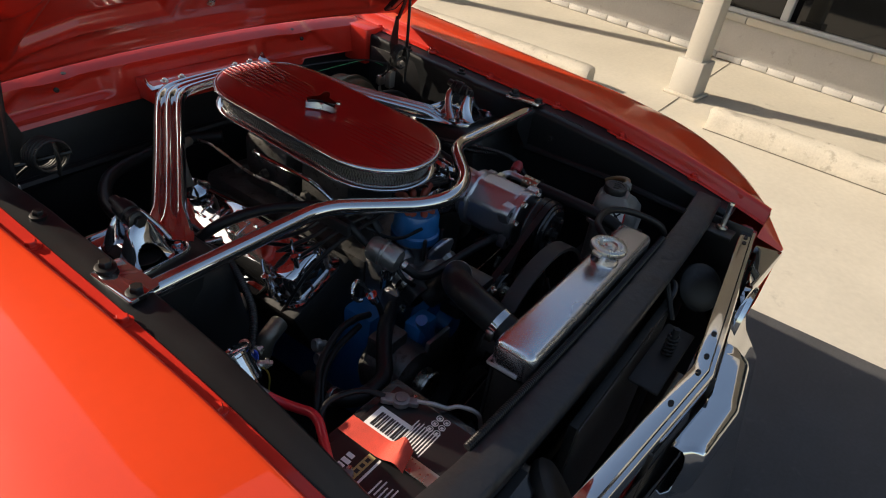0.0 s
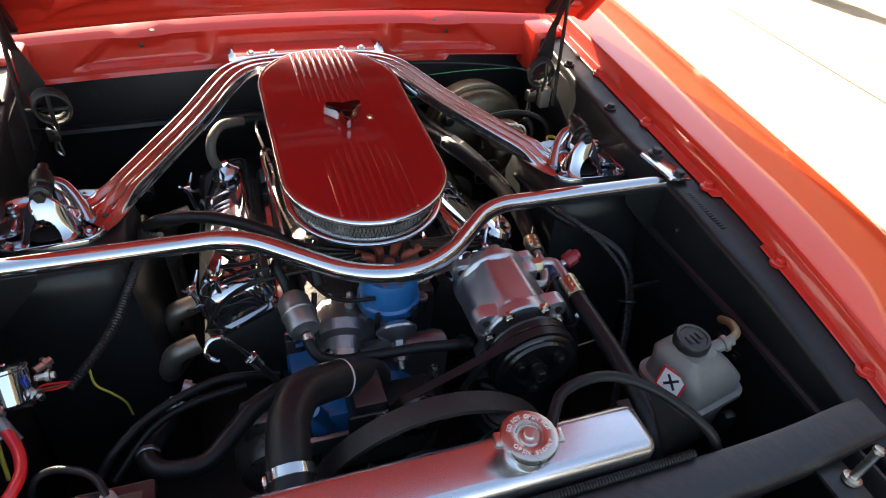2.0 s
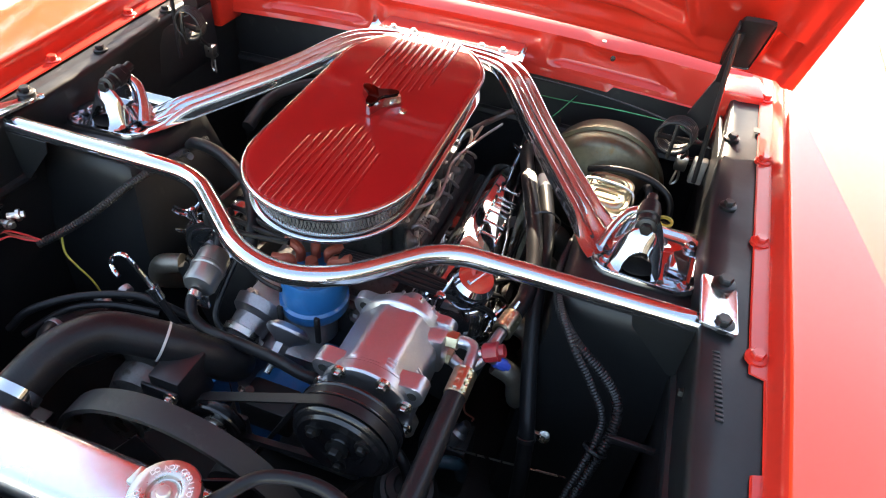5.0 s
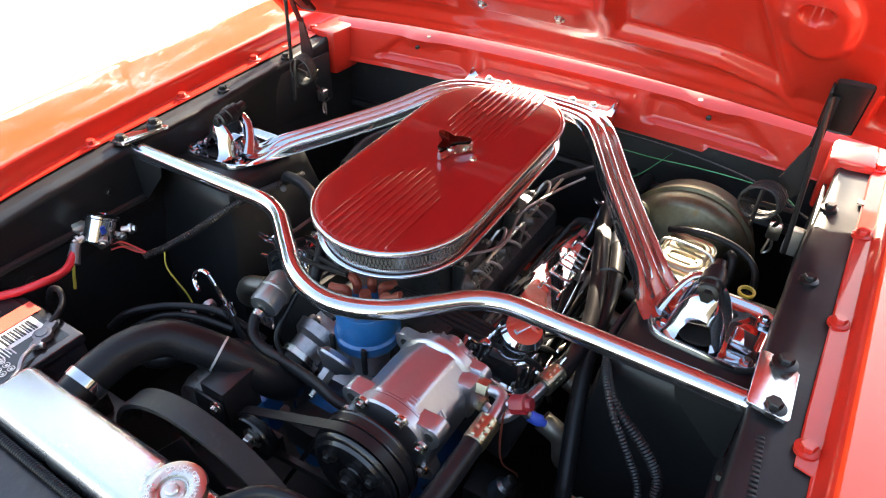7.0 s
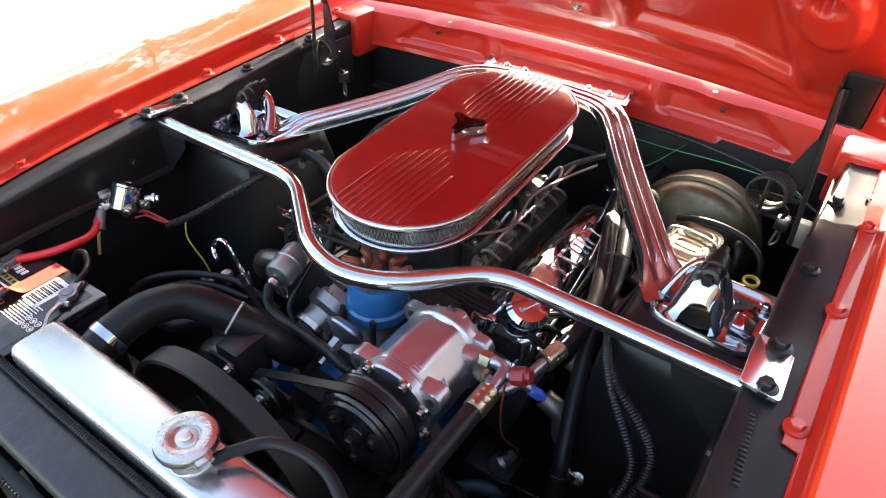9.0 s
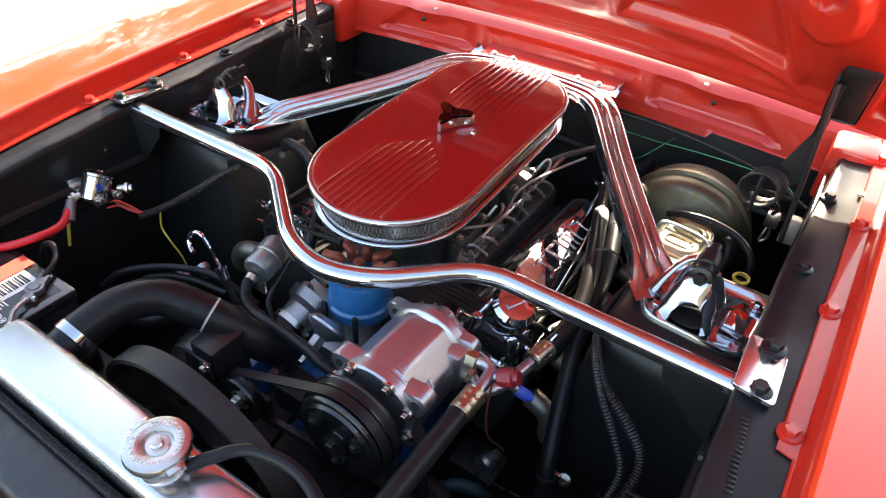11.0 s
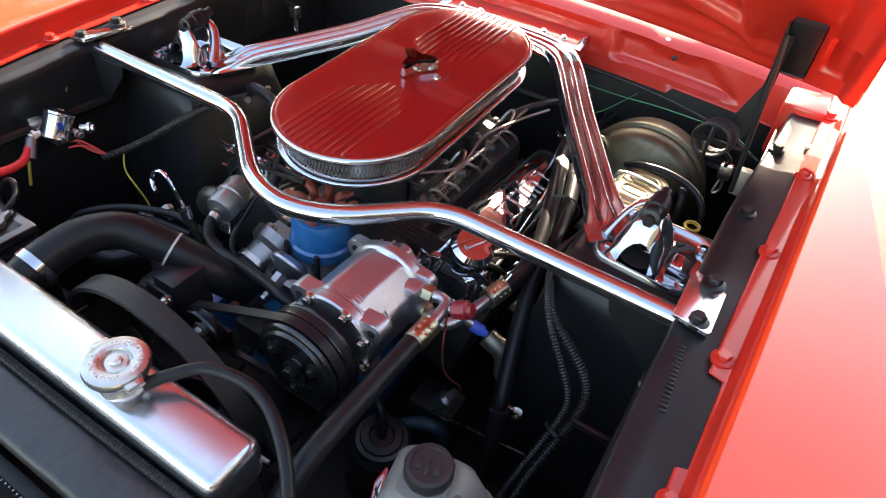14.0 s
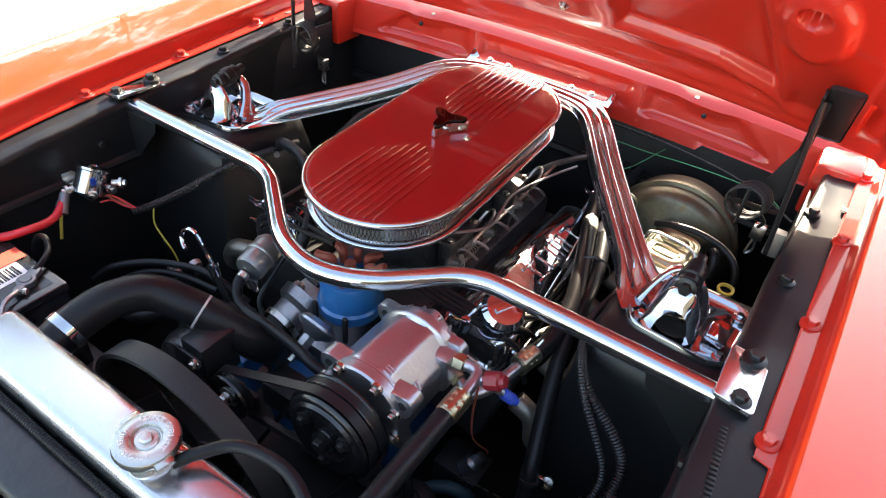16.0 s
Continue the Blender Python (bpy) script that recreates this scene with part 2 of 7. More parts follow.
def add_tube(bm, line, r, seg=12, cap=True, flat=1.0):
    """Sweeps a circle along a line of points. r: a radius or a function of the way along (0..1)."""
    line = [Vector(q) for q in line]
    total = sum((b - a).length for a, b in zip(line, line[1:])) or 1
    d = (line[1] - line[0]).normalized()
    up = Vector((0, 0, 1)) if abs(d.z) < 0.9 else Vector((1, 0, 0))
    x = d.cross(up).normalized()
    rings, gone, last = [], 0.0, d
    for i, q in enumerate(line):
        if 0 < i < len(line) - 1:
            d = (line[i + 1] - line[i - 1]).normalized()
        elif i:
            d = (line[i] - line[i - 1]).normalized()
        if i:
            gone += (line[i] - line[i - 1]).length
        x = (last.rotation_difference(d) @ x)
        x = (x - d * x.dot(d)).normalized()
        last = d
        y = d.cross(x)
        k = r(gone / total) if callable(r) else r
        rings.append([bm.verts.new(q + x * (k * math.cos(2 * math.pi * j / seg)) + y * (k * flat * math.sin(2 * math.pi * j / seg))) for j in range(seg)])
    for p, q in zip(rings, rings[1:]):
        for j in range(seg):
            bm.faces.new((p[j], p[(j + 1) % seg], q[(j + 1) % seg], q[j]))
    if cap:
        bm.faces.new(rings[0][::-1])
        bm.faces.new(rings[-1])
    return bm


def tube(pts, r, seg=12, n=8, raw=False, cap=True):
    return add_tube(bmesh.new(), pts if raw else smooth_line(pts, n), r, seg, cap)


def loft(sections, closed=False, cap=False):
    """Joins rows of points, each of the same count."""
    bm = bmesh.new()
    rows = [[bm.verts.new(q) for q in s] for s in sections]
    for p, q in zip(rows, rows[1:]):
        k = len(p)
        for j in range(k if closed else k - 1):
            bm.faces.new((p[j], p[(j + 1) % k], q[(j + 1) % k], q[j]))
    if cap:
        bm.faces.new(rows[0][::-1])
        bm.faces.new(rows[-1])
    return bm


def thicken(bm, t):
    bmesh.ops.recalc_face_normals(bm, faces=bm.faces)
    bmesh.ops.solidify(bm, geom=list(bm.faces), thickness=t)
    return bm


def add_plate(bm, outline, z0, z1, m=None, bevel=0.0):
    """A plate of the outline (x, y), from z0 to z1."""
    low = [bm.verts.new((x, y, z0)) for x, y in outline]
    top = [bm.verts.new((x, y, z1)) for x, y in outline]
    k = len(outline)
    bm.faces.new(low[::-1])
    face = bm.faces.new(top)
    for i in range(k):
        bm.faces.new((low[i], low[(i + 1) % k], top[(i + 1) % k], top[i]))
    vs = low + top
    if bevel:
        r = bmesh.ops.bevel(bm, geom=list(face.edges), offset=bevel, segments=2, affect="EDGES", profile=0.5)
        vs = list({v for v in vs if v.is_valid} | set(r["verts"]))
    if m is not None:
        bmesh.ops.transform(bm, matrix=m, verts=vs)
    return bm


def plate(outline, z0, z1, m=None, bevel=0.0):
    return add_plate(bmesh.new(), outline, z0, z1, m, bevel)


def stadium(hl, r, n=24):
    """Outline of an oval with straight sides along y."""
    pts = [(r * math.cos(t), hl + r * math.sin(t)) for t in np.linspace(0, math.pi, n)]
    return pts + [(-x, -y) for x, y in pts]


def rounded(w, h, r, n=5):
    pts = []
    for cx, cy, a in ((w - r, h - r, 0), (-w + r, h - r, 90), (-w + r, -h + r, 180), (w - r, -h + r, 270)):
        pts += [(cx + r * math.cos(radians(a + 90 * i / n)), cy + r * math.sin(radians(a + 90 * i / n))) for i in range(n + 1)]
    return pts


def step(a, b, x):
    t = min(1, max(0, (x - a) / (b - a)))
    return t * t * (3 - 2 * t)


BOLT_MESH = {}


def bolt(parent, at, r=0.008, mat=None, normal=(0, 0, 1), flange=True, name="bolt"):
    """A hexagon bolt with a flange."""
    mat = mat or BOLT_BLACK
    key = (round(r, 4), mat.name, flange)
    if key not in BOLT_MESH:
        bm = bmesh.new()
        if flange:
            add_lathe(bm, [(0, -0.004), (r * 1.55, -0.004), (r * 1.6, r * 0.16), (r * 1.25, r * 0.32), (0, r * 0.32)], (0, 0, 0), (0, 0, 1), 16)
        add_lathe(bm, [(0, 0), (r, 0), (r, r * 1.0), (r * 0.85, r * 1.2), (0, r * 1.2)], (0, 0, 0), (0, 0, 1), 6)
        ob = link_bm(name, bm, mat, 25)
        BOLT_MESH[key] = ob.data
        bpy.data.objects.remove(ob)
    return shared(name, BOLT_MESH[key], parent, axis_frame(at, Vector(at) + Vector(normal)))


def edge_z(y):
    """Height of the fender's bolted flange."""
    return 0.886 + 0.052 * (y - 0.38) - 0.17 * min(0.0, y) ** 2


def outer_x(y):
    """Half the car's width along the fenders."""
    if y > -0.1:
        return 0.870 + 0.03 * min(y, 0.6)
    return 0.870 - 0.20 * (min(1.0, (-0.1 - y) / 0.54)) ** 5.0


# ---------------------------------------------------------------- ground and street
def sheet(name, x0, x1, y0, y1, z, mat, thick=0.1):
    ob = link_bm(name, box((x0, y0, z - thick), (x1, y1, z), 0), mat, 0)
    return ob


tagged(sheet("ground", -300, 300, -300, 300, -0.004, CONCRETE, 0.5), "pale sunlit concrete ground reaching the horizon", "ground", kind="structure")
tagged(sheet("road", -1.25, 1.525, -2.3, 9, 0.0, ASPHALT, 0.003), "dark grey asphalt strip under the car", "asphalt", kind="structure")

tagged(sheet("parking_lot", -300, -1.251, -2.301, 300, 0.0, LOT, 0.003), "pale worn asphalt of the parking lot", "asphalt", kind="structure")
tagged(sheet("road", -300, 1.525, -300, -2.302, 0.0, ASPHALT, 0.003), "dark grey asphalt drive before the car", "asphalt", kind="structure")


# Trees beyond the lot, known from the dappled sheen on the paint
def tree(x, y, h):
    t = thing("tree", (x, y, 0), "broad green shade tree at the edge of the lot", "tree", "trees beyond the lot")
    o = Vector((x, y, -0.01))
    bm = add_tube(bmesh.new(), [o, o + Vector((0.1, 0, h * 0.25)), o + Vector((0.0, 0.2, h * 0.6))], lambda k: 0.24 - 0.14 * k, 10)
    for k in range(6):
        a = k * 1.1 + x
        add_tube(bm, [o + Vector((0.05, 0.05, h * (0.24 + 0.05 * k))), o + Vector((math.cos(a) * h * 0.14, math.sin(a) * h * 0.14, h * (0.42 + 0.06 * k))), o + Vector((math.cos(a) * h * 0.28, math.sin(a) * h * 0.28, h * (0.5 + 0.07 * k)))], lambda q: 0.11 - 0.08 * q, 7)
    part("trunk", bm, BARK, t)
    verts, faces = [], []
    for k in range(44):
        a, e = random.uniform(0, 2 * math.pi), random.random()
        c = o + Vector((math.cos(a) * h * 0.34 * math.sqrt(e), math.sin(a) * h * 0.34 * math.sqrt(e), h * random.uniform(0.30, 0.94)))
        r = h * random.uniform(0.07, 0.13)
        for j in range(130):
            d = Vector((random.gauss(0, 1), random.gauss(0, 1), random.gauss(0, 0.8)))
            p = c + d.normalized() * r * random.uniform(0.5, 1.1)
            u = Vector((random.gauss(0, 1), random.gauss(0, 1), random.gauss(0, 1))).normalized()
            w = u.orthogonal().normalized()
            n0 = len(verts)
            verts.extend([p - u * 0.22, p + w * 0.11, p + u * 0.22, p - w * 0.11])
            faces.append((n0, n0 + 1, n0 + 2, n0 + 3))
    me = bpy.data.meshes.new("crown")
    me.from_pydata(verts, [], faces)
    me.materials.append(LEAF)
    ob = new("crown", me)
    ob.parent = t
    ob.matrix_parent_inverse = Matrix.Translation(-t.location)
    tagged(ob, kind="stuff")


for tx, ty, th in ((-21.0, 18.5, 17.0), (-23.5, 12.0, 17.5), (-24.5, 5.5, 16.5), (-20.0, 25.0, 15.5)):
    tree(tx, ty, th)


def wheel_stop(y0, y1, x):
    bm = bmesh.new()
    prof = [(-0.085, 0), (-0.075, 0.09), (-0.045, 0.125), (0.045, 0.13), (0.075, 0.10), (0.085, 0)]
    rows = []
    n = 90
    for i in range(n + 1):
        y = y0 + (y1 - y0) * i / n
        e = min(i, n - i)
        s = 1.0 - (0.09, 0.035, 0.012)[e] if e < 3 else 1.0
        row = []
        for px, pz in prof:
            chip = 0.020 * max(0.0, noise.noise((y * 17, px * 40, pz * 30 + x)) - 0.32) if pz > 0.05 else 0.0
            ragged = 0.012 * noise.noise((px * 60, pz * 60, y0)) if e == 0 else 0.0
            row.append((x + 0.045 * (y - y0) + px * s * (1 - chip * 4) + 0.004 * noise.noise((y * 5, pz * 20, px * 9)), y + ragged, pz * s - chip + (0.005 * noise.noise((y * 6, px * 30, 3)) if pz else -0.003)))
        rows.append(row)
    return loft(rows, closed=True, cap=True)


for y0, y1, x in ((0.95, 3.05, 3.42), (-1.95, 0.08, 3.34)):
    ob = link_bm("wheel_stop", wheel_stop(y0, y1, x), STOP, 50)
    tagged(link_bm("stop_joint", box((x - 0.093, y0, -0.002), (x - 0.085, y1, 0.0012), 0, Matrix.Translation((x, y0, 0)) @ pose(0, 0, 0, 0, 0, -2.6) @ Matrix.Translation((-x, -y0, 0))), JOINT, 0), "dark dirt line along the wheel stop", "dirt", kind="structure")
    tagged(ob, "weathered concrete wheel stop lying on the pavement", "wheel stop", "wheel stops")

# Porch post with a wider base
for px, py, label_ in ((3.94, 0.40, "cream painted square porch post with a boxed base"), (4.36, 3.36, "cream painted porch post farther up the walk")):
    porch_post = thing("porch_post", (px, py, 0), label_, "post", "porch posts")
    turn = Matrix.Translation((px, py, 0)) @ pose(0, 0, 0, 0, 0, -8)
    part("base", box((-0.10, -0.10, -0.003), (0.10, 0.10, 0.26), 0.008, turn), POST, porch_post)
    part("shaft", box((-0.068, -0.068, 0.256), (0.068, 0.068, 2.51), 0.006, turn), POST, porch_post)
    part("footing", box((-0.125, -0.125, -0.003), (0.125, 0.125, 0.02), 0.006, turn), STOP, porch_post)

# Shop front
shop = thing("shop_front", (5.4, 0.4, 0), "cream painted block shop front with large dark windows", "building")
st = Matrix.Translation((5.20, 0.4, 0)) @ pose(0, 0, 0, 0, 0, -8)
part("lower_wall", box((0.010, -9, -0.003), (0.22, 9, 0.33), 0.003, st), BLOCK, shop)
part("upper_wall", box((0.0, -9, 2.55), (0.22, 9, 4.2), 0.004, st), BLOCK, shop)
for k in range(18):
    part("sill", box((-0.025, -9 + k, 0.332), (0.24, -8.004 + k, 0.39 + 0.002 * (k % 2)), 0.006, st), POST, shop)
part("lower_frame", box((0.03, -9, 0.391), (0.11, 9, 0.425), 0.004, st), FRAME, shop)
part("upper_frame", box((0.03, -9, 2.47), (0.11, 9, 2.549), 0.004, st), FRAME, shop)
for i in range(7):
    y = -9 + i * 2.9
    part("mullion", box((0.031, y, 0.426), (0.109, y + 0.06, 2.469), 0.004, st), FRAME, shop)
    part("pane", box((0.062, y + 0.061, 0.427), (0.072, y + 2.839, 2.468), 0, st), GLASS, shop, "dark reflecting shop window")
part("porch_roof", box((-2.22, -9, 2.51), (-0.005, 9, 2.63), 0.006, st), POST, shop)
part("back_wall", box((0.23, -9, 0), (0.30, 9, 4.2), 0, st), DARK, shop)
block_mesh = link_bm("block", box((0, 0, 0), (0.03, 0.224, 0.052), 0.006), BLOCK)
for k in range(52):
    shared("block", block_mesh.data, shop, st @ Matrix.Translation((-0.010 + 0.006 * random.random(), -5.6 + k * 0.23, 0.001)) @ pose(0, 0, 0, 0, 0, random.uniform(-0.8, 0.8)))
bpy.data.objects.remove(block_mesh)

# Pavement joints
for k, y in enumerate((0.40, -3.2, 4.1)):
    tagged(sheet("pavement_joint", 1.6, 5.45, y - 0.0035, y + 0.0035, -0.001, JOINT, 0.002), "dark joint across the concrete pavement", "joint", kind="structure")

# ---------------------------------------------------------------- the car's body
car = thing("car", (0, 0.2, 0), "glossy red classic car with its hood raised", "car")
YS = sorted(set([round(v, 4) for v in np.linspace(-0.63, 1.25, 76)] + [-0.202, -0.198, -0.078, -0.074]))


def flange_in(y, s):
    if s < 0:
        return 0.600
    return 0.621 if -0.20 <= y <= -0.076 else (0.609 if y < -0.2 else 0.604 + 0.020 * max(0.0, y))


for s, side in ((1, "right"), (-1, "left")):
    rows = []
    for y in YS:
        z, xo = edge_z(y), outer_x(y)
        xc = 0.634 + 0.0214 * y + 0.004 * step(-0.2, -0.45, y)
        xb = xc + 0.014
        w = max(0.02, xo - xb)
        fall = 0.02 * step(-0.3, -0.62, y)
        prof = [(flange_in(y, s), z - 0.002), (flange_in(y, s) + 0.002, z), (xc - 0.008, z), (xc - 0.006, z + 0.002), (xc - 0.002, z + 0.025), (xc, z + 0.030), (xc + 0.004, z + 0.033),
                (xc + 0.010, z + 0.0338), (xb + 0.3 * w, z + 0.0330 - fall), (xb + 0.6 * w, z + 0.0295 - fall), (xb + 0.8 * w, z + 0.023 - fall), (xb + 0.93 * w, z + 0.011 - fall), (xb + w, z - 0.012 - fall),
                (xb + w + 0.012, z - 0.09), (xb + w + 0.014, z - 0.2), (xb + w, z - 0.36), (xb + w - 0.03, 0.30)]
        rows.append([(s * x, y, zz) for x, zz in prof])
    fender = part("fender", thicken(loft(rows), 0.0015), RED, car, smooth=40)
    fender.data.materials.append(RED_SHADED)
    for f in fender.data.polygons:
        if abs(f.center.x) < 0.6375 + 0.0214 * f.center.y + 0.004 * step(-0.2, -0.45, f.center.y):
            f.material_index = 1   # bolted flange and gutter: same paint, in the red darkened for shade
    for y in (0.589, 0.379, 0.168, -0.048, -0.24, -0.44):
        x = 0.612 + 0.024 * max(0, y) if y > -0.2 else 0.616
        bolt(fender, (s * x, y, edge_z(y)), 0.0085, RED_SHADED, name="flange_bolt")
    # square hole in the flange
    part("slot", box((s * 0.606, 0.462, edge_z(0.47)), (s * 0.616, 0.478, edge_z(0.47) + 0.001), 0), DARK, fender)
    # black inner apron: flange, rolled edge and wall
    rows = []
    for y in np.linspace(-0.56, 0.68, 63):
        z = edge_z(y) - 0.004
        wob = 0.004 * noise.noise((y * 9, s, 0)) + 0.002 * noise.noise((y * 31, s, 2))
        xi = 0.546 + 0.012 * step(-0.1, -0.5, y) + 0.02 * step(0.2, 0.6, y)
        prof = [(0.634, z), (0.600, z - 0.001), (0.58, z - 0.002 + wob), (xi + 0.006, z + wob), (xi + 0.001, z - 0.004 + wob), (xi, z - 0.012), (xi + 0.002, z - 0.05), (xi + 0.004, z - 0.15), (xi + 0.004, z - 0.152),
                (xi + 0.002, z - 0.16), (xi + 0.012, z - 0.28), (xi + 0.03, 0.30)]
        rows.append([(s * x, y, zz) for x, zz in prof])
    apron = part("inner_apron", thicken(loft(rows), 0.0012), APRON, car, "satin black inner apron panel", smooth=50)
    for y in (0.237, 0.43):
        bolt(apron, (s * 0.571, y, edge_z(y) - 0.002), 0.008, BOLT_BLACK)
    # shock tower
    rows = []
    for z, x0, y0, y1 in ((0.30, 0.33, -0.02, 0.34), (0.62, 0.345, 0.0, 0.31), (0.76, 0.362, 0.03, 0.268), (0.792, 0.368, 0.036, 0.262), (0.80, 0.378, 0.046, 0.252)):
        pts = [(0.553, y0), (x0 + 0.03, y0), (x0 + 0.008, y0 + 0.01), (x0, y0 + 0.035), (x0, y1 - 0.035), (x0 + 0.008, y1 - 0.01), (x0 + 0.03, y1), (0.553, y1)]
        rows.append([(s * x, y, z) for x, y in pts])
    bm = loft(rows, closed=True, cap=True)
    part("shock_tower", bm, APRON, car, "black shock tower", smooth=45)
    # triangular gusset under the bar's end
    g = plate([(0, 0), (0.08, 0), (0.075, -0.02), (0.01, -0.09), (0.0, -0.09)], -0.001, 0.001, Matrix.Translation((s * 0.546, -0.016, 0.845)) @ Matrix(((-s, 0, 0, 0), (0, 0, 1, 0), (0, 1, 0, 0), (0, 0, 0, 1))))
    part("gusset", g, APRON, car)

# firewall with its upper roll
bm = bmesh.new()
add_box(bm, (-0.60, 0.655, 0.28), (0.60, 0.675, 0.845), 0.004)
firewall = part("firewall", bm, BLACK, car, "black firewall")
part("firewall_ledge", tube([(-0.56, 0.645, 0.70), (0, 0.648, 0.71), (0.56, 0.645, 0.70)], 0.012, 8), BLACK, firewall)

part("underbody", box((-0.62, -0.60, 0.24), (0.62, 0.70, 0.29), 0.004), DARK, car, "dark underbody")

# cowl face: a stamped red panel
def cowl_pt(i, j, nx, nz):
    x = -0.60 + 1.20 * i / nx
    v = j / nz
    crown = 0.024 * (1 - (x / 0.6) ** 2)
    z = 0.828 + crown * 0.9 + 0.070 * v
    ax = abs(x)
    rec = step(0.50 - 0.10 * v, 0.47 - 0.10 * v, ax) * step(0.20, 0.235, ax) * step(0.16, 0.26, v) * step(0.98, 0.80, v)
    mid = step(0.19, 0.165, ax) * step(0.16, 0.26, v) * step(0.98, 0.80, v) * 0.5
    y = 0.628 + 0.012 * (rec + mid) + 0.012 * v
    boss = math.exp(-(((ax - 0.333) / 0.045) ** 4) - ((v - 0.92) / 0.22) ** 4)
    y -= 0.010 * boss
    return (x, y, z)


rows = [[cowl_pt(i, j, 160, 14) for i in range(161)] for j in range(15)]
top = rows[-1]
rows.append([(x, y + 0.006, z + 0.003) for x, y, z in top])
rows.append([(x, y + 0.034, z + 0.019) for x, y, z in top])
rows.append([(x, y + 0.050, z + 0.018) for x, y, z in top])
rows.append([(x * 1.02, y + 0.26, z + 0.030) for x, y, z in top])
cowl = part("cowl_panel", thicken(loft(rows), 0.0012), RED_SHADED, car, "stamped red cowl panel", smooth=45)
for s in (1, -1):
    bolt(cowl, (s * 0.335, 0.620, 0.900), 0.0032, BOLT_BLACK, (0, -1, 0.1))
    part("hole", lathe([(0, 0), (0.005, 0), (0.005, 0.001), (0, 0.001)], (s * 0.31, 0.633, 0.926), (s * 0.31, 0.632, 0.93), 12), DARK, cowl)
    # corner between cowl and fender
    part("cowl_corner", box((s * 0.548, 0.572, 0.80), (s * 0.622, 0.70, edge_z(0.6) + 0.009), 0.008), RED_SHADED, car)
part("drip_lip", loft([[(x, 0.6285 - 0.004 * k, 0.8285 + 0.0216 * (1 - (x / 0.6) ** 2) - 0.010 * k * (1 if x < 0.06 else (0.9 + 0.8 * step(0.1, 0.12, x) - 1.4 * step(0.34, 0.345, x)))) for x in np.linspace(-0.55, 0.55, 111)] for k in (0, 1)]), RED_SHADED, cowl)

# hood: outer skin and stamped inner panel, raised
HOOD = Matrix.Translation((0, 0.573, 0.948)) @ pose(0, 0, 0, -48, 0, 0)   # local -y runs to the hood's front edge


def hood_rear(x):
    return 0.036 - 0.010 * (x / 0.52) ** 2


def hood_half(u):
    return 0.648 - 0.035 * u - 0.04 * step(0.8, 1.2, u)


def hood_relief(x, u):
    """How far the inner panel stands off towards the engine bay. u: metres along the hood."""
    ax = abs(x)
    v = u - hood_rear(x)
    d = 0.030 - 0.020 * step(0.020, 0.0, v)
    d += 0.006 * math.exp(-((v - 0.035) / 0.012) ** 2) * step(0.60, 0.52, ax)
    d -= 0.010 * step(0.055, 0.085, v) * step(0.60, 0.57, ax)
    low = 0.176 - 0.06 * max(0.0, ax - 0.19) - 0.30 * max(0.0, ax - 0.345)
    side = 0.440 - 0.26 * max(0.0, u - 0.145)
    inset = min(u - low, side - ax, ax - 0.182 - 0.10 * max(0.0, u - 0.18), 0.60 - u)
    d -= 0.013 * step(-0.007, 0.009, inset)
    d -= 0.004 * math.exp(-((inset - 0.004) / 0.007) ** 2)
    d += 0.007 * math.exp(-((inset + 0.020) / 0.012) ** 2)
    mid = step(0.150, 0.162, u) * step(0.215, 0.200, u) * step(0.125, 0.10, ax)
    d += 0.007 * mid
    d -= 0.010 * step(0.218, 0.236, u) * step(0.15, 0.135, ax)
    tear = math.hypot((ax - 0.468 - 0.10 * max(0.0, 0.33 - u)) / 0.052, (u - 0.325) / (0.100 if u < 0.325 else 0.075))
    d += 0.016 * step(1.05, 0.62, tear)
    cup = math.hypot(ax - 0.463, u - 0.347)
    d -= 0.026 * step(0.022, 0.015, cup)
    d -= 0.010 * step(0.572, 0.580, ax) * step(0.616, 0.608, ax) * step(0.085, 0.095, u) * step(0.182, 0.172, u)
    d += 0.010 * math.exp(-((ax - 0.150 - 0.30 * max(0, u - 0.21)) / 0.012) ** 2) * step(0.17, 0.24, u)
    d += 0.008 * step(0.615, 0.63, ax)
    return d


nx, nu = 400, 270
rows = []
for j in range(nu + 1):
    row = []
    for i in range(nx + 1):
        q = 2 * i / nx - 1
        u0 = hood_rear(q * 0.64)
        u = u0 + (1.16 - u0) * (j / nu) ** 1.35
        x = q * hood_half(u)
        row.append(HOOD @ Vector((x, -u, -hood_relief(x, u) + 0.030 * (1 - q * q))))
    rows.append(row)
# underside takes the shade-darkened copy of the car's red
hood = part("hood", loft(rows), RED_SHADED, car, "raised red hood, stamped underside", smooth=60)
rows = []
for j in range(31):
    row = []
    for i in range(43):
        q = min(1, max(-1, 2 * (i - 1) / 40 - 1))
        u0 = hood_rear(q * 0.64) - 0.003
        u = u0 + (1.163 - u0) * j / 30
        row.append(HOOD @ Vector((q * (hood_half(u) + 0.003), -u, 0.004 + 0.030 * (1 - q * q) - (0.036 if i in (0, 42) else 0))))
    rows.append(row)
part("hood_skin", thicken(loft(rows), 0.001), RED, hood, smooth=50)
for x, u in ((-0.076, 0.182), (0.076, 0.182)):
    bolt(hood, HOOD @ Vector((x, -u, -hood_relief(x, u) + 0.0292)), 0.006, ZINC, HOOD.to_3x3() @ Vector((0, 0, -1)))

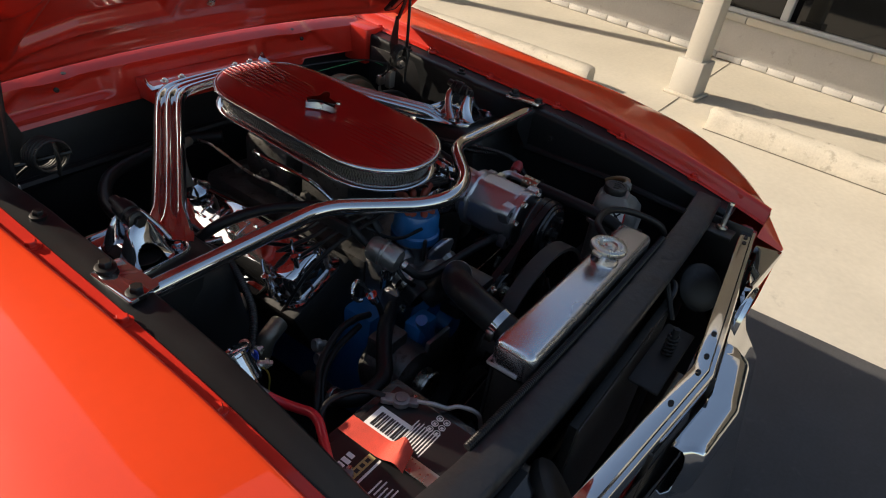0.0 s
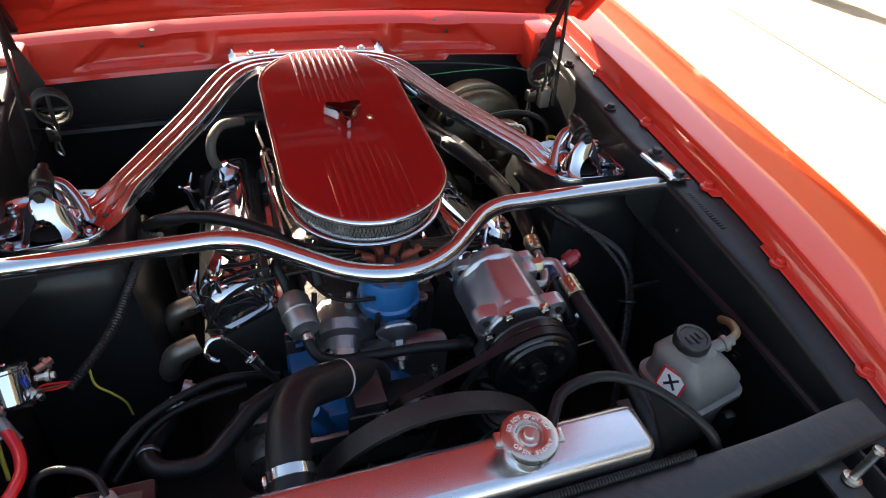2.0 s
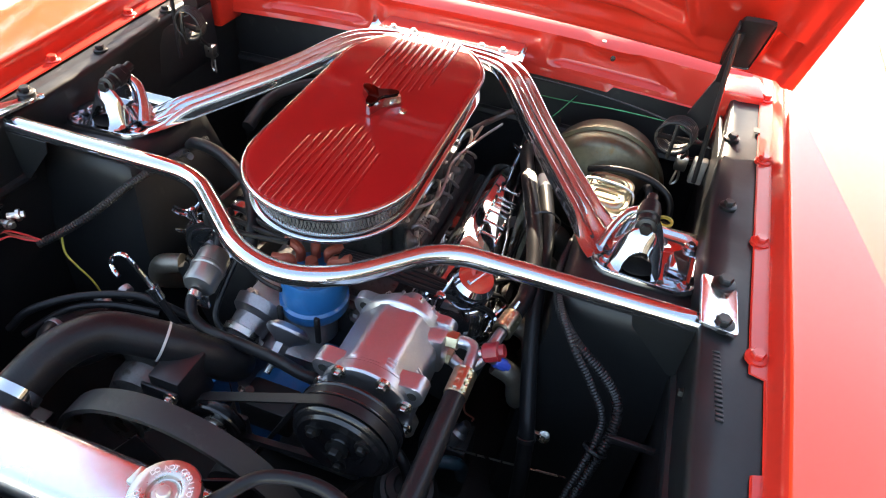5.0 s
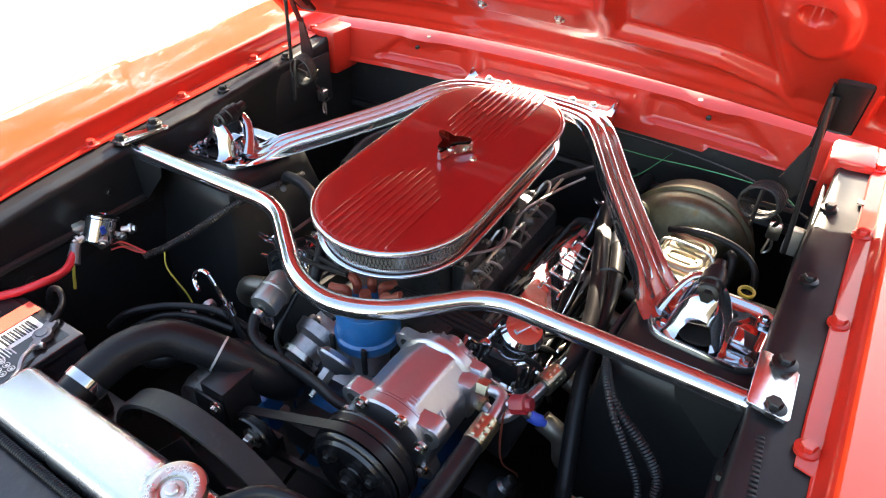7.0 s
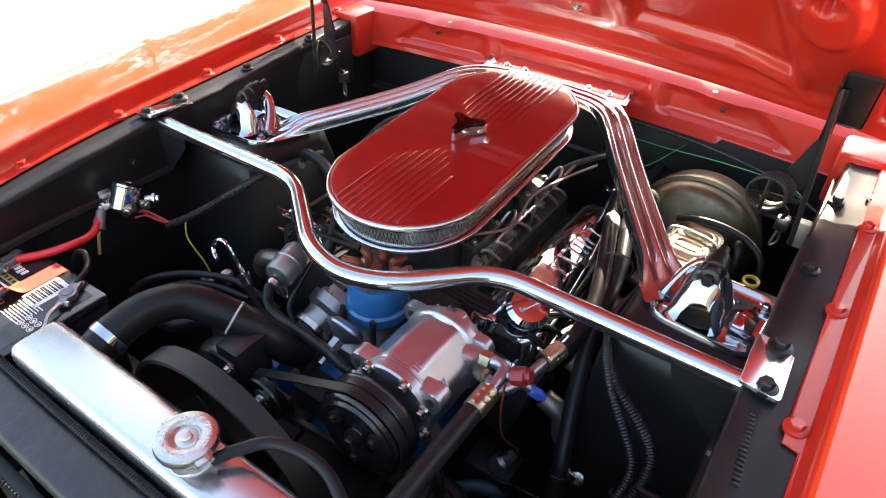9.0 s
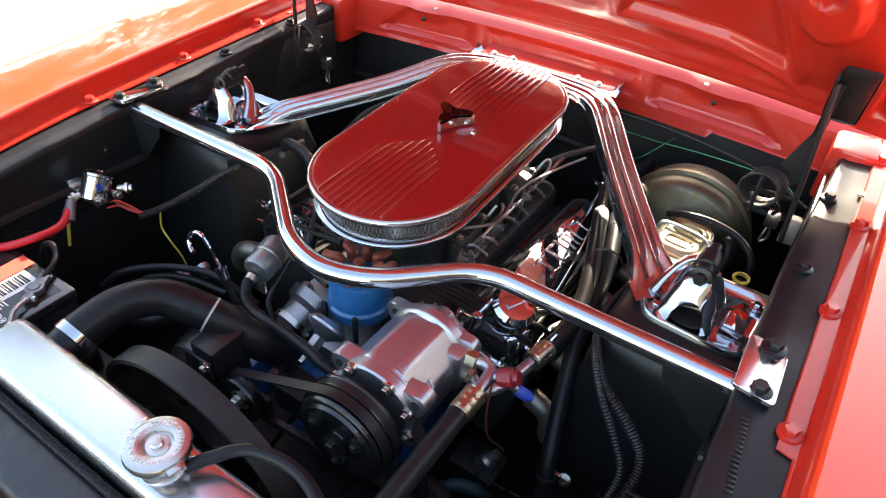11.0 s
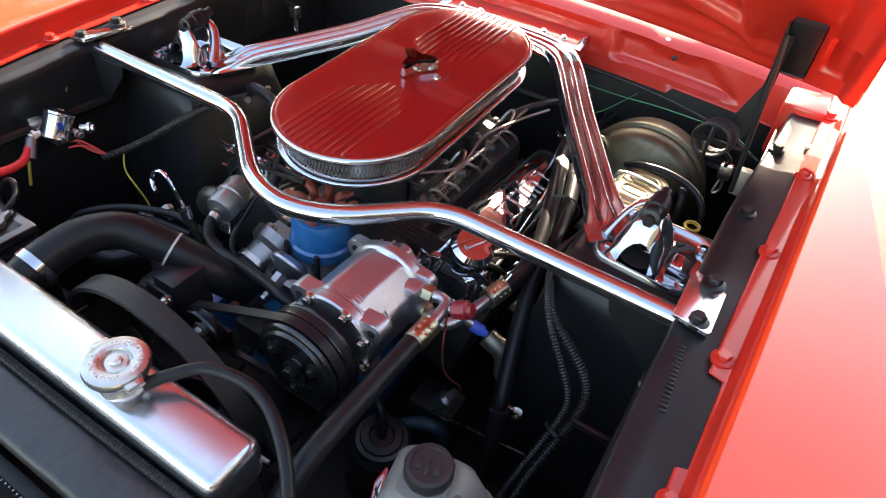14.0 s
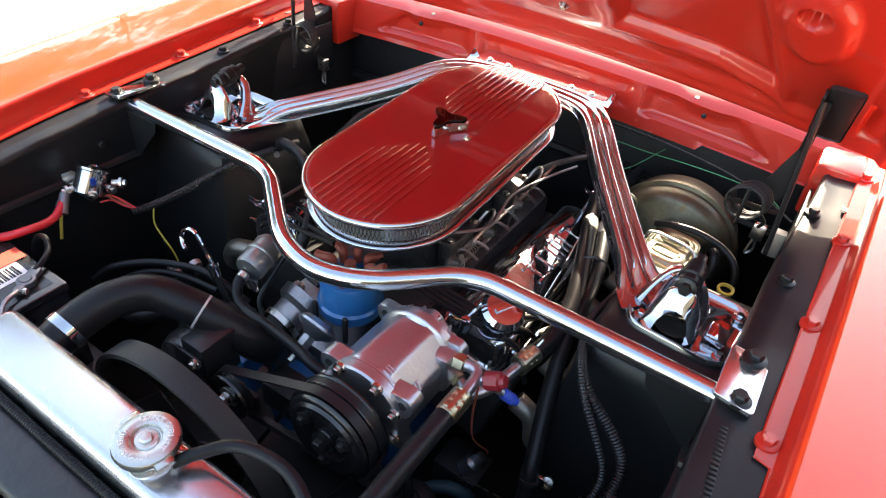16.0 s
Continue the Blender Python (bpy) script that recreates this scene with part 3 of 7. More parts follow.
# hinges with coil springs
for s in (1, -1):
    hg = part("hinge", box((s * 0.556, 0.33, 0.74), (s * 0.562, 0.56, 0.862), 0.002), BLACK, car, "black hood hinge with coil spring")
    part("hood_strap", add_box(bmesh.new(), (-0.024, -0.240, -0.042), (0.024, -0.088, -0.034), 0.0075, HOOD @ Matrix.Translation((s * 0.537, 0, 0))), BLACK, hg)
    part("strap_flange", add_box(bmesh.new(), (-0.002, -0.225, -0.050), (0.002, -0.12, -0.034), 0.001, HOOD @ Matrix.Translation((s * 0.512, 0, 0))), BLACK, hg)
    hp = [HOOD @ Vector((s * 0.515, -u, -0.046)) for u in (0.09, 0.21)]
    part("long_arm", add_tube(bmesh.new(), [(s * 0.535, 0.405, 0.80), hp[1]], 0.0042, 8), BLACK, hg)
    bm = bmesh.new()
    bm.faces.new([bm.verts.new((s * x, y, z)) for x, y, z in ((0.488, 0.431, 0.914), (0.506, 0.433, 0.874), (0.528, 0.436, 0.900), (0.524, 0.437, 0.985), (0.514, 0.436, 0.985))])
    part("web_plate", thicken(bm, 0.004), BLACK, hg)
    bm = bmesh.new()
    bm.faces.new([bm.verts.new(p) for p in ((s * 0.511, 0.4365, 0.978), (s * 0.525, 0.4375, 0.978), hp[1] + Vector((s * 0.010, 0.004, 0.0)), hp[1] + Vector((s * -0.002, 0.004, 0.0)))])
    part("flat_arm", thicken(bm, 0.004), BLACK, hg)
    line = []
    for i in range(6 * 16 + 1):
        a = 2 * math.pi * i / 16
        line.append((s * (0.474 + 0.0015 * i / 16) + 0.029 * math.cos(a), 0.372 + 0.0052 * i / 16, 0.892 + 0.029 * math.sin(a)))
    part("spring", add_tube(bmesh.new(), line, 0.0028, 6), DARK, hg)
    part("spring_hook", add_tube(bmesh.new(), smooth_line([(s * 0.474, 0.362, 0.923), (s * 0.474, 0.356, 0.893), (s * 0.474, 0.362, 0.861)], 5), 0.0035, 6), BOLT_BLACK, hg)
    part("spring_pin", add_tube(bmesh.new(), [(s * 0.446, 0.366, 0.896), (s * 0.53, 0.41, 0.875)], 0.0045, 8), BOLT_BLACK, hg)
    part("spring_tail", tube([(s * 0.485, 0.432, 0.861), (s * 0.512, 0.45, 0.83), (s * 0.51, 0.475, 0.80), (s * 0.556, 0.50, 0.79)], 0.0035, 8), BOLT_BLACK, hg)
    part("latch", box((s * 0.500, 0.466, 0.778), (s * 0.522, 0.486, 0.806), 0.003), ZINC, hg)
    part("latch_link", tube([(s * 0.511, 0.478, 0.785), (s * 0.515, 0.475, 0.755), (s * 0.505, 0.472, 0.745), (s * 0.508, 0.477, 0.772)], 0.0025, 8), ZINC, hg)
    part("latch_stay", tube([(s * 0.511, 0.478, 0.79), (s * 0.535, 0.49, 0.79), (s * 0.558, 0.50, 0.79)], 0.004, 8), BLACK, hg)

# radiator support across the front
def sup_y(x):
    return -0.478 - 0.010 * (1 - (abs(x) / 0.5) ** 2) + (0.0 if abs(x) < 0.44 else 0.004 * step(0.44, 0.56, abs(x)))


rows = []
for x in np.linspace(-0.575, 0.575, 70):
    y, z = sup_y(x), 0.79 + 0.010 * step(0.36, 0.56, abs(x))
    prof = [(y + 0.004, 0.42), (y + 0.004, z - 0.012), (y, z), (y - 0.006, z + 0.002), (y - 0.05, z + 0.001), (y - 0.056, z - 0.003), (y - 0.058, z - 0.012), (y - 0.050, z - 0.05), (y - 0.050, z - 0.052)]
    rows.append([(x, yy, zz) for yy, zz in prof])
support = part("radiator_support", thicken(loft(rows), 0.0015), VINYL, car, "radiator support panel in wrinkled black vinyl", smooth=45)
for s in (1, -1):
    part("side_panel", box((s * 0.53, -0.62, 0.32), (s * 0.536, -0.47, 0.78), 0.002), BLACK, support)
    part("hood_stop", lathe([(0, 0), (0.012, 0), (0.012, 0.006), (0.0058, 0.007), (0.0058, 0.055), (0.0072, 0.057), (0.0068, 0.062), (0, 0.064)], (s * 0.488, -0.560, 0.776), (s * 0.500, -0.558, 0.84), 16), ZINC, support)
    part("stop_bracket", box((s * 0.455, -0.59, 0.768), (s * 0.50, -0.53, 0.776), 0.002), BLACK, support)

# front header: a bright pressed bar following the pointed nose
def nose_y(x):
    return -0.691 + 0.113 * abs(x)


rows = []
for x in np.linspace(-0.565, 0.565, 61):
    y = nose_y(x)
    rows.append([(x, y + 0.036, 0.757), (x, y + 0.035, 0.768), (x, y + 0.032, 0.770), (x, y + 0.012, 0.770), (x, y + 0.009, 0.765), (x, y + 0.003, 0.765), (x, y, 0.761), (x, y - 0.001, 0.735)])
header = part("header_bar", thicken(loft(rows), 0.0012), CHROME, car, "bright header bar with oblong holes", smooth=45)
for x in (0.50, 0.474, 0.10, 0.03, -0.02, -0.12, -0.48):
    y = nose_y(x) + 0.021
    part("hole", plate([(0.007 * math.cos(a), 0.0045 * math.sin(a)) for a in np.linspace(0, 2 * math.pi, 12, False)], 0, 0.0012, Matrix.Translation((x, y, 0.7705))), DARK, header)
rows = []
for x in np.linspace(-0.155, 0.155, 31):
    y = nose_y(x) - 0.035 - 0.022 * step(0.155, 0.13, abs(x))
    rows.append([(x, nose_y(x) - 0.010, 0.726), (x, y + 0.020, 0.729), (x, y + 0.006, 0.727), (x, y, 0.720), (x, y - 0.004, 0.70), (x, y - 0.002, 0.64), (x, y + 0.02, 0.60)])
part("grille_surround", thicken(loft(rows), 0.0015), CHROME, car, "chrome grille surround", smooth=45)
rows = []
for x in np.linspace(-0.55, 0.55, 41):
    y = nose_y(x) - 0.02
    rows.append([(x, y, 0.64), (x, y - 0.05, 0.52), (x, y - 0.10, 0.46), (x, y - 0.10, 0.38), (x, y - 0.02, 0.30)])
part("bumper", thicken(loft(rows), 0.002), CHROME, car, "chrome bumper", smooth=45)
for s in (1, -1):
    # fender nose: closes the fender in front and carries the headlight
    z = edge_z(-0.63)
    rows = [[(s * x, yy, zz) for x, yy, zz in ((0.565, -0.63, z - 0.014), (0.60, -0.63, z - 0.002), (0.655, -0.63, z + 0.006), (0.680, -0.63, z - 0.02), (0.684, -0.63, z - 0.2), (0.66, -0.61, 0.30))],
            [(s * x, yy, zz) for x, yy, zz in ((0.535, -0.688, 0.755), (0.544, -0.691, 0.757), (0.552, -0.691, 0.755), (0.556, -0.689, 0.745), (0.556, -0.689, 0.60), (0.55, -0.66, 0.30))]]
    part("fender_nose", thicken(loft(rows), 0.0015), RED, car)
    part("headlight", lathe([(0.075, 0), (0.083, 0.004), (0.085, 0.02), (0.078, 0.03), (0.06, 0.012), (0, 0.002)], (s * 0.46, -0.655, 0.60), (s * 0.46, -0.70, 0.60), 32), CHROME, car, "chrome headlight bezel")
    rows = []
    for k in range(16):
        x = 0.345 + 0.195 * k / 15
        y0, y1 = nose_y(x) - 0.004, -0.676 - 0.018 * k / 15
        rows.append([(s * (x - 0.055 * step(0.7, 1.0, k / 15)), y0 - 0.004, 0.752), (s * (x - 0.045 * step(0.7, 1.0, k / 15)), y0 - 0.006, 0.766), (s * x, y1 + 0.006, 0.751), (s * (x + 0.001), y1 + 0.002, 0.752), (s * (x + 0.002), y1, 0.747), (s * x, y1 + 0.006, 0.70), (s * x, y1 + 0.010, 0.64)])
    part("headlight_surround", thicken(loft(rows), 0.0015), CHROME, car, "chrome headlight surround", smooth=50)
# cowl top, windscreen and front wheels
part("windscreen_trim", tube([(-0.69, 1.02, 0.98), (-0.62, 0.93, 0.95), (0, 0.90, 0.985), (0.62, 0.93, 0.95), (0.69, 1.02, 0.98)], 0.012, 10), CHROME, car, "chrome windscreen trim")
part("windscreen", loft([[(x, 0.91 + 0.03 * (x / 0.6) ** 2, 0.965 - 0.03 * (x / 0.6) ** 2) for x in np.linspace(-0.62, 0.62, 21)], [(x * 0.86, 1.42 + 0.05 * (x / 0.6) ** 2, 1.27) for x in np.linspace(-0.62, 0.62, 21)]]), GLASS, car, "tinted windscreen")
for s in (1, -1):
    wh = part("wheel", lathe([(0, 0), (0.12, 0), (0.17, 0.01), (0.18, 0.05), (0.17, 0.16), (0, 0.16)], (s * 0.66, 0.15, 0.32), (s * 0.9, 0.15, 0.32), 32), ALU, car)
    part("tyre", lathe([(0.18, -0.01), (0.29, -0.01), (0.318, 0.02), (0.32, 0.15), (0.29, 0.18), (0.18, 0.18)], (s * 0.66, 0.15, 0.317), (s * 0.9, 0.15, 0.317), 40), RUBBER, wh)

# cabin and tail, so that the body is whole behind the windscreen
rows = []
for y, zb, zs, xs, xr, zr in ((1.25, 0.30, 0.90, 0.885, 0.80, 0.91), (1.45, 0.26, 0.90, 0.89, 0.80, 0.912), (2.30, 0.26, 0.89, 0.89, 0.80, 0.905), (3.10, 0.28, 0.90, 0.885, 0.80, 0.915), (3.70, 0.34, 0.88, 0.85, 0.78, 0.90), (3.86, 0.40, 0.84, 0.82, 0.74, 0.87)):
    rows.append([(-xs + 0.05, y, zb), (-xs, y, zb + 0.2), (-xs, y, zs - 0.06), (-xs + 0.02, y, zs), (-xr, y, zr), (-xr + 0.10, y, zr + 0.004), (0, y, zr + 0.02), (xr - 0.10, y, zr + 0.004), (xr, y, zr), (xs - 0.02, y, zs), (xs, y, zs - 0.06), (xs, y, zb + 0.2), (xs - 0.05, y, zb)])
part("rear_body", loft(rows, cap=True), RED, car, "red doors, quarters and tail", smooth=35)
rows = [[(-w, y, z0), (-w * 0.9, y, z1 - 0.03), (-w * 0.75, y, z1), (0, y, z1 + 0.015), (w * 0.75, y, z1), (w * 0.9, y, z1 - 0.03), (w, y, z0)] for y, w, z0, z1 in ((1.425, 0.66, 1.235, 1.27), (1.60, 0.66, 1.235, 1.287), (2.20, 0.67, 1.235, 1.29), (2.60, 0.67, 1.22, 1.25), (3.30, 0.66, 0.90, 0.925))]
part("roof", thicken(loft(rows), 0.004), RED, car, "red roof panel", smooth=45)
for s in (1, -1):
    part("side_window", loft([[(s * 0.78, 1.15, 0.905), (s * 0.78, 2.0, 0.905), (s * 0.78, 2.9, 0.905)], [(s * 0.66, 1.45, 1.24), (s * 0.66, 2.0, 1.24), (s * 0.66, 2.6, 1.22)]]), GLASS, car, "dark side window")
    part("pillar", tube([(s * 0.70, 1.02, 0.93), (s * 0.645, 1.43, 1.255)], 0.022, 10), RED, car)
    rw = part("wheel", lathe([(0, 0), (0.12, 0), (0.17, 0.01), (0.18, 0.05), (0.17, 0.16), (0, 0.16)], (s * 0.72, 2.90, 0.32), (s * 0.95, 2.90, 0.32), 32), ALU, car)
    part("tyre", lathe([(0.18, -0.01), (0.29, -0.01), (0.318, 0.02), (0.32, 0.15), (0.29, 0.18), (0.18, 0.18)], (s * 0.72, 2.90, 0.317), (s * 0.95, 2.90, 0.317), 40), RUBBER, rw)
part("rear_bumper", tube([(-0.86, 3.72, 0.50), (-0.78, 3.90, 0.50), (0, 3.95, 0.50), (0.78, 3.90, 0.50), (0.86, 3.72, 0.50)], 0.045, 12), CHROME, car)

# ---------------------------------------------------------------- chrome braces
cross_bar = thing("cross_bar", (0, 0, 0.85), "polished chrome tubular cross bar bolted between the aprons", "brace bar")
line = filleted([(-0.552, 0.0, 0.850), (-0.198, 0.002, 0.850), (-0.05, -0.118, 0.850), (0.028, -0.137, 0.850), (0.098, -0.110, 0.850), (0.206, -0.003, 0.850), (0.552, -0.003, 0.850)], 0.05, 9)
part("tube", add_tube(bmesh.new(), line, 0.0147, 24), CHROME, cross_bar, smooth=60)
for s in (1, -1):
    ep = part("end_plate", plate(rounded(0.0235, 0.050, 0.005), 0, 0.005, Matrix.Translation((s * 0.565, 0.022, edge_z(0.02) - 0.002)) @ pose(0, 0, 0, -3, s * 8, 0), 0.001), CHROME if s < 0 else ALU, cross_bar)
    bolt(ep, (s * 0.570, 0.060, edge_z(0.06) + 0.003), 0.0095, BOLT_BLACK)
    bolt(ep, (s * 0.570, -0.014, edge_z(-0.014) + 0.004), 0.0095, BOLT_BLACK)

brace = thing("tower_brace", (0, 0.35, 0.80), "chrome ribbed V-shaped brace from cowl to shock towers", "brace")
def brace_line(s):
    """Middle of the ribbed strap: from the foot up the arm and round behind the air cleaner."""
    pts = [(0.428, 0.146, 0.8085), (0.406, 0.170, 0.8110), (0.370, 0.214, 0.8225), (0.258, 0.371, 0.850), (0.190, 0.466, 0.8765), (0.150, 0.514, 0.8865), (0.105, 0.537, 0.8880), (0.0, 0.547, 0.8882)]
    return [Vector((s * x, y, z)) for x, y, z in smooth_line(pts, 10)]


for s in (1, -1):
    line = brace_line(s)
    gone, total = 0.0, sum((b - a).length for a, b in zip(line, line[1:]))
    rows = []
    for i, c in enumerate(line):
        gone += (c - line[i - 1]).length if i else 0.0
        t = gone / total
        d = line[min(i + 1, len(line) - 1)] - line[max(i - 1, 0)]
        if i == len(line) - 1:
            d = Vector((-s, 0, 0))
        side = Vector((d.y, -d.x, 0)).normalized() * s
        w = 0.030 + 0.018 * step(0.16, 0.0, t) - 0.004 * step(0.78, 1.0, t)
        row = []
        for k in range(49):
            q = k / 24 - 1
            rib = (0.0092 - 0.0050 * step(0.66, 0.80, t)) * (0.5 + 0.5 * math.cos(3 * math.pi * q)) ** 0.6 * step(1.0, 0.86, abs(q)) * step(0.0, 0.14, t)
            edge = -0.012 * step(0.86, 1.0, abs(q)) * step(0.02, 0.16, t)
            row.append(c + side * (q * w) + Vector((0, 0, rib + edge + (0.004 - 0.003 * step(0.66, 0.80, t)) * (1 - q * q))))
        rows.append(row)
    part("arm", thicken(loft(rows), 0.002), CHROME, brace, smooth=60)
    # foot plate with a raised rim
    fm = Matrix.Translation((s * 0.478, 0.163, 0.8015)) @ pose(0, 0, 0, 0, 0, s * -4)
    rim = rounded(0.079, 0.073, 0.034, 8)
    rows = []
    for sc, z in ((1.0, 0.0), (1.0, 0.007), (0.97, 0.0100), (0.94, 0.0090), (0.90, 0.0045), (0.84, 0.0015), (0.72, 0.0010), (0.50, 0.0030), (0.30, 0.0055), (0.02, 0.0065)):
        rows.append([fm @ Vector((x * sc, y * sc, z)) for x, y in rim])
    foot = part("foot_plate", thicken(loft(rows, closed=True), 0.0015), CHROME, brace, smooth=60)
    for dx, dy in ((-0.056, -0.046), (0.058, 0.048), (0.060, -0.050)):
        bolt(foot, fm @ Vector((dx * s, dy, 0.006)), 0.006, CHROME)
# rear flange bolted to the cowl
part("cowl_flange", thicken(loft([[(x, y - 0.004 * (x / 0.165) ** 2, z + 0.016 * step(0.150, 0.163, abs(x)) * lip + 0.0012 * noise.noise((x * 25, y * 40, 0))) for x in np.linspace(-0.167, 0.167, 85)] for y, z, lip in ((0.560, 0.8835, 0), (0.566, 0.8845, 0), (0.576, 0.8850, 0.2), (0.584, 0.8850, 0.6), (0.590, 0.886, 1.0))]), 0.002), CHROME, brace, smooth=70)
part("flange_backing", box((-0.155, 0.569, 0.84), (0.155, 0.640, 0.886), 0.004), RED_SHADED, brace)
for x in (-0.12, -0.075, 0.075, 0.12):
    bolt(brace, (x, 0.580, 0.8868), 0.0055, ZINC, (0, -0.2, 0.9))

def mount_height(x, y):
    """Pressed tower: a front ear with a flared skirt, a rear ear and a trough between."""
    ear = max(0.0, 1 - (abs(x) / 0.041) ** 2.4)
    front = 0.066 * ear * math.exp(-((y + 0.020) / (0.026 if y < -0.020 else 0.0095)) ** 2)
    back = 0.062 * ear * math.exp(-((y - 0.026) / 0.0115) ** 2)
    trough = 0.024 * math.exp(-(x / 0.034) ** 4 - (y / 0.034) ** 4)
    return max(front, back, trough)


for s in (1, -1):
    c = Vector((s * 0.466 - 0.006, 0.155, 0.0))
    cap = thing("shock_mount", (c.x, c.y, 0.81), "arched chrome shock absorber mount with black rubber bushing", "shock mount", "shock mounts")
    bm = bmesh.new()
    n = 124
    grid = [[bm.verts.new(c + Vector((s * (-0.062 + 0.124 * i / n), -0.064 + 0.124 * j / n, 0.807 + mount_height(-0.062 + 0.124 * i / n, -0.064 + 0.124 * j / n)))) for i in range(n + 1)] for j in range(n + 1)]
    for j in range(n):
        for i in range(n):
            x, y = -0.062 + 0.124 * (i + 0.5) / n, -0.064 + 0.124 * (j + 0.5) / n
            h = mount_height(x, y)
            mouth = y < -0.027 and ((x - 0.004) / 0.023) ** 2 + (h / 0.036) ** 2 < 1
            if h > 0.004 and not mouth:
                bm.faces.new((grid[j][i], grid[j][i + 1], grid[j + 1][i + 1], grid[j + 1][i]))
    bmesh.ops.delete(bm, geom=[v for v in bm.verts if not v.link_faces], context="VERTS")
    part("tower", thicken(bm, 0.0016), CHROME, cap, smooth=75)
    part("mouth_floor", plate([(c.x + s * 0.004 + 0.026 * math.cos(a), c.y - 0.034 + 0.020 * math.sin(a)) for a in np.linspace(0, 2 * math.pi, 20, False)], 0.8105, 0.8125), DARK, cap)
    leg = [c + Vector((s * x, y, z)) for x, y, z in ((-0.008, 0.028, 0.872), (-0.028, 0.024, 0.862), (-0.044, 0.010, 0.838), (-0.056, -0.010, 0.812))]
    part("leg", add_tube(bmesh.new(), smooth_line(leg, 8), lambda t: 0.0075 + 0.005 * t * t, 12, True, 0.4), CHROME, cap, smooth=70)
    part("bushing", lathe([(0, 0), (0.011, 0), (0.0145, 0.002), (0.0145, 0.012), (0.0172, 0.014), (0.0172, 0.030), (0.0145, 0.032), (0.0145, 0.042), (0.011, 0.044), (0, 0.044)], c + Vector((0, -0.014, 0.873)), c + Vector((0, 0.05, 0.884)), 24), RUBBER, cap)
    part("sleeve", lathe([(0.0085, -0.004), (0.0085, 0.062), (0, 0.062)], c + Vector((0, -0.016, 0.8735)), c + Vector((0, 0.05, 0.8845)), 16), BOLT_BLACK, cap)
    part("pad", add_box(bmesh.new(), (-0.015, -0.017, 0), (0.015, 0.017, 0.013), 0.004, Matrix.Translation(c + Vector((s * 0.060, -0.012, 0.8065))) @ pose(0, 0, 0, 0, s * 14, 0), 3), CHROME, cap)
    bolt(cap, c + Vector((0, -0.019, 0.872)), 0.0095, BOLT_BLACK, (0, -1, 0.18))

# ---------------------------------------------------------------- air cleaner
TILT_AC = math.degrees(math.atan(0.053))
AC = Matrix.Translation((0.007, 0.206, 0.9168)) @ pose(0, 0, 0, TILT_AC, 0, 0)
air_cleaner = thing("air_cleaner", (0.007, 0.206, 0.85), "oval air cleaner with finned dark red lid and chrome rim", "air cleaner")


def oval_rows(spec, n=30):
    """Rings of ovals: (inset, z)."""
    return [[AC @ Vector((x, y, z)) for x, y in stadium(0.1464, 0.1331 - inset, n)] for inset, z in spec]


bm = loft(oval_rows([(0.0, -0.0105), (-0.001, -0.0065), (0.0005, -0.002), (0.004, 0.0), (0.007, -0.001)]), closed=True)
part("rim", bm, CHROME, air_cleaner, "chrome lid rim", smooth=60)
bm = loft(oval_rows([(0.007, -0.001), (0.0095, -0.0002), (0.012, 0.0)]), closed=True)
lid_pts = stadium(0.1464, 0.1211, 30)
bm2 = plate(lid_pts, -0.003, 0.0002, AC)
part("lid_edge", bm, CANDY, air_cleaner)
lid = part("lid", bm2, CANDY, air_cleaner, "dark red enamelled lid")
# fins at both ends
for end in (1, -1):
    for k in range(10):
        x = (k - 4.5) * 0.0127
        y1 = 0.1464 + math.sqrt(0.1245 ** 2 - x * x)
        y0 = (0.030 if end > 0 else 0.050) + 0.014 * abs(k - 4.5)
        prof = [(-0.0028, 0), (-0.0020, 0.0026), (-0.0009, 0.0036), (0.0009, 0.0036), (0.0020, 0.0026), (0.0028, 0)]
        tall = 1.0 if end > 0 else 0.6
        rows = []
        for t, h in ((0, 0.05), (0.2, 0.6), (0.45, 1.0), (0.97, 1.0), (1.0, 0.4)):
            y = y0 + (y1 - y0) * t
            rows.append([AC @ Vector((x + px, end * y, 0.0001 + pz * h * tall)) for px, pz in prof])
        fin = part("fin", loft(rows, closed=True, cap=True), CANDY, lid, smooth=75)
        fin.data.materials.append(CHROME)
        for f in fin.data.polygons:
            p = AC.inverted() @ f.center
            if abs(p.y) > 0.1464 + (0.03 if end > 0 else 0.085) and p.z > 0.0030 * tall:
                f.material_index = 1
# mesh filter ring: crossed wires before a pale core
part("filter_core", loft([[AC @ Vector((x, y, z)) for x, y in stadium(0.1464, 0.114, 30)] for z in (-0.014, -0.046)], closed=True), material("filter_paper", (0.16, 0.15, 0.14), 0.8), air_cleaner)
bm = bmesh.new()
o = stadium(0.1464, 0.1195, 60)
pts = [Vector((x, y)) for x, y in o]
seglen = [(pts[(i + 1) % len(pts)] - pts[i]).length for i in range(len(pts))]
total = sum(seglen)


def along(sv):
    sv %= total
    for i, L in enumerate(seglen):
        if sv <= L:
            return pts[i].lerp(pts[(i + 1) % len(pts)], sv / L if L else 0)
        sv -= L
    return pts[0]


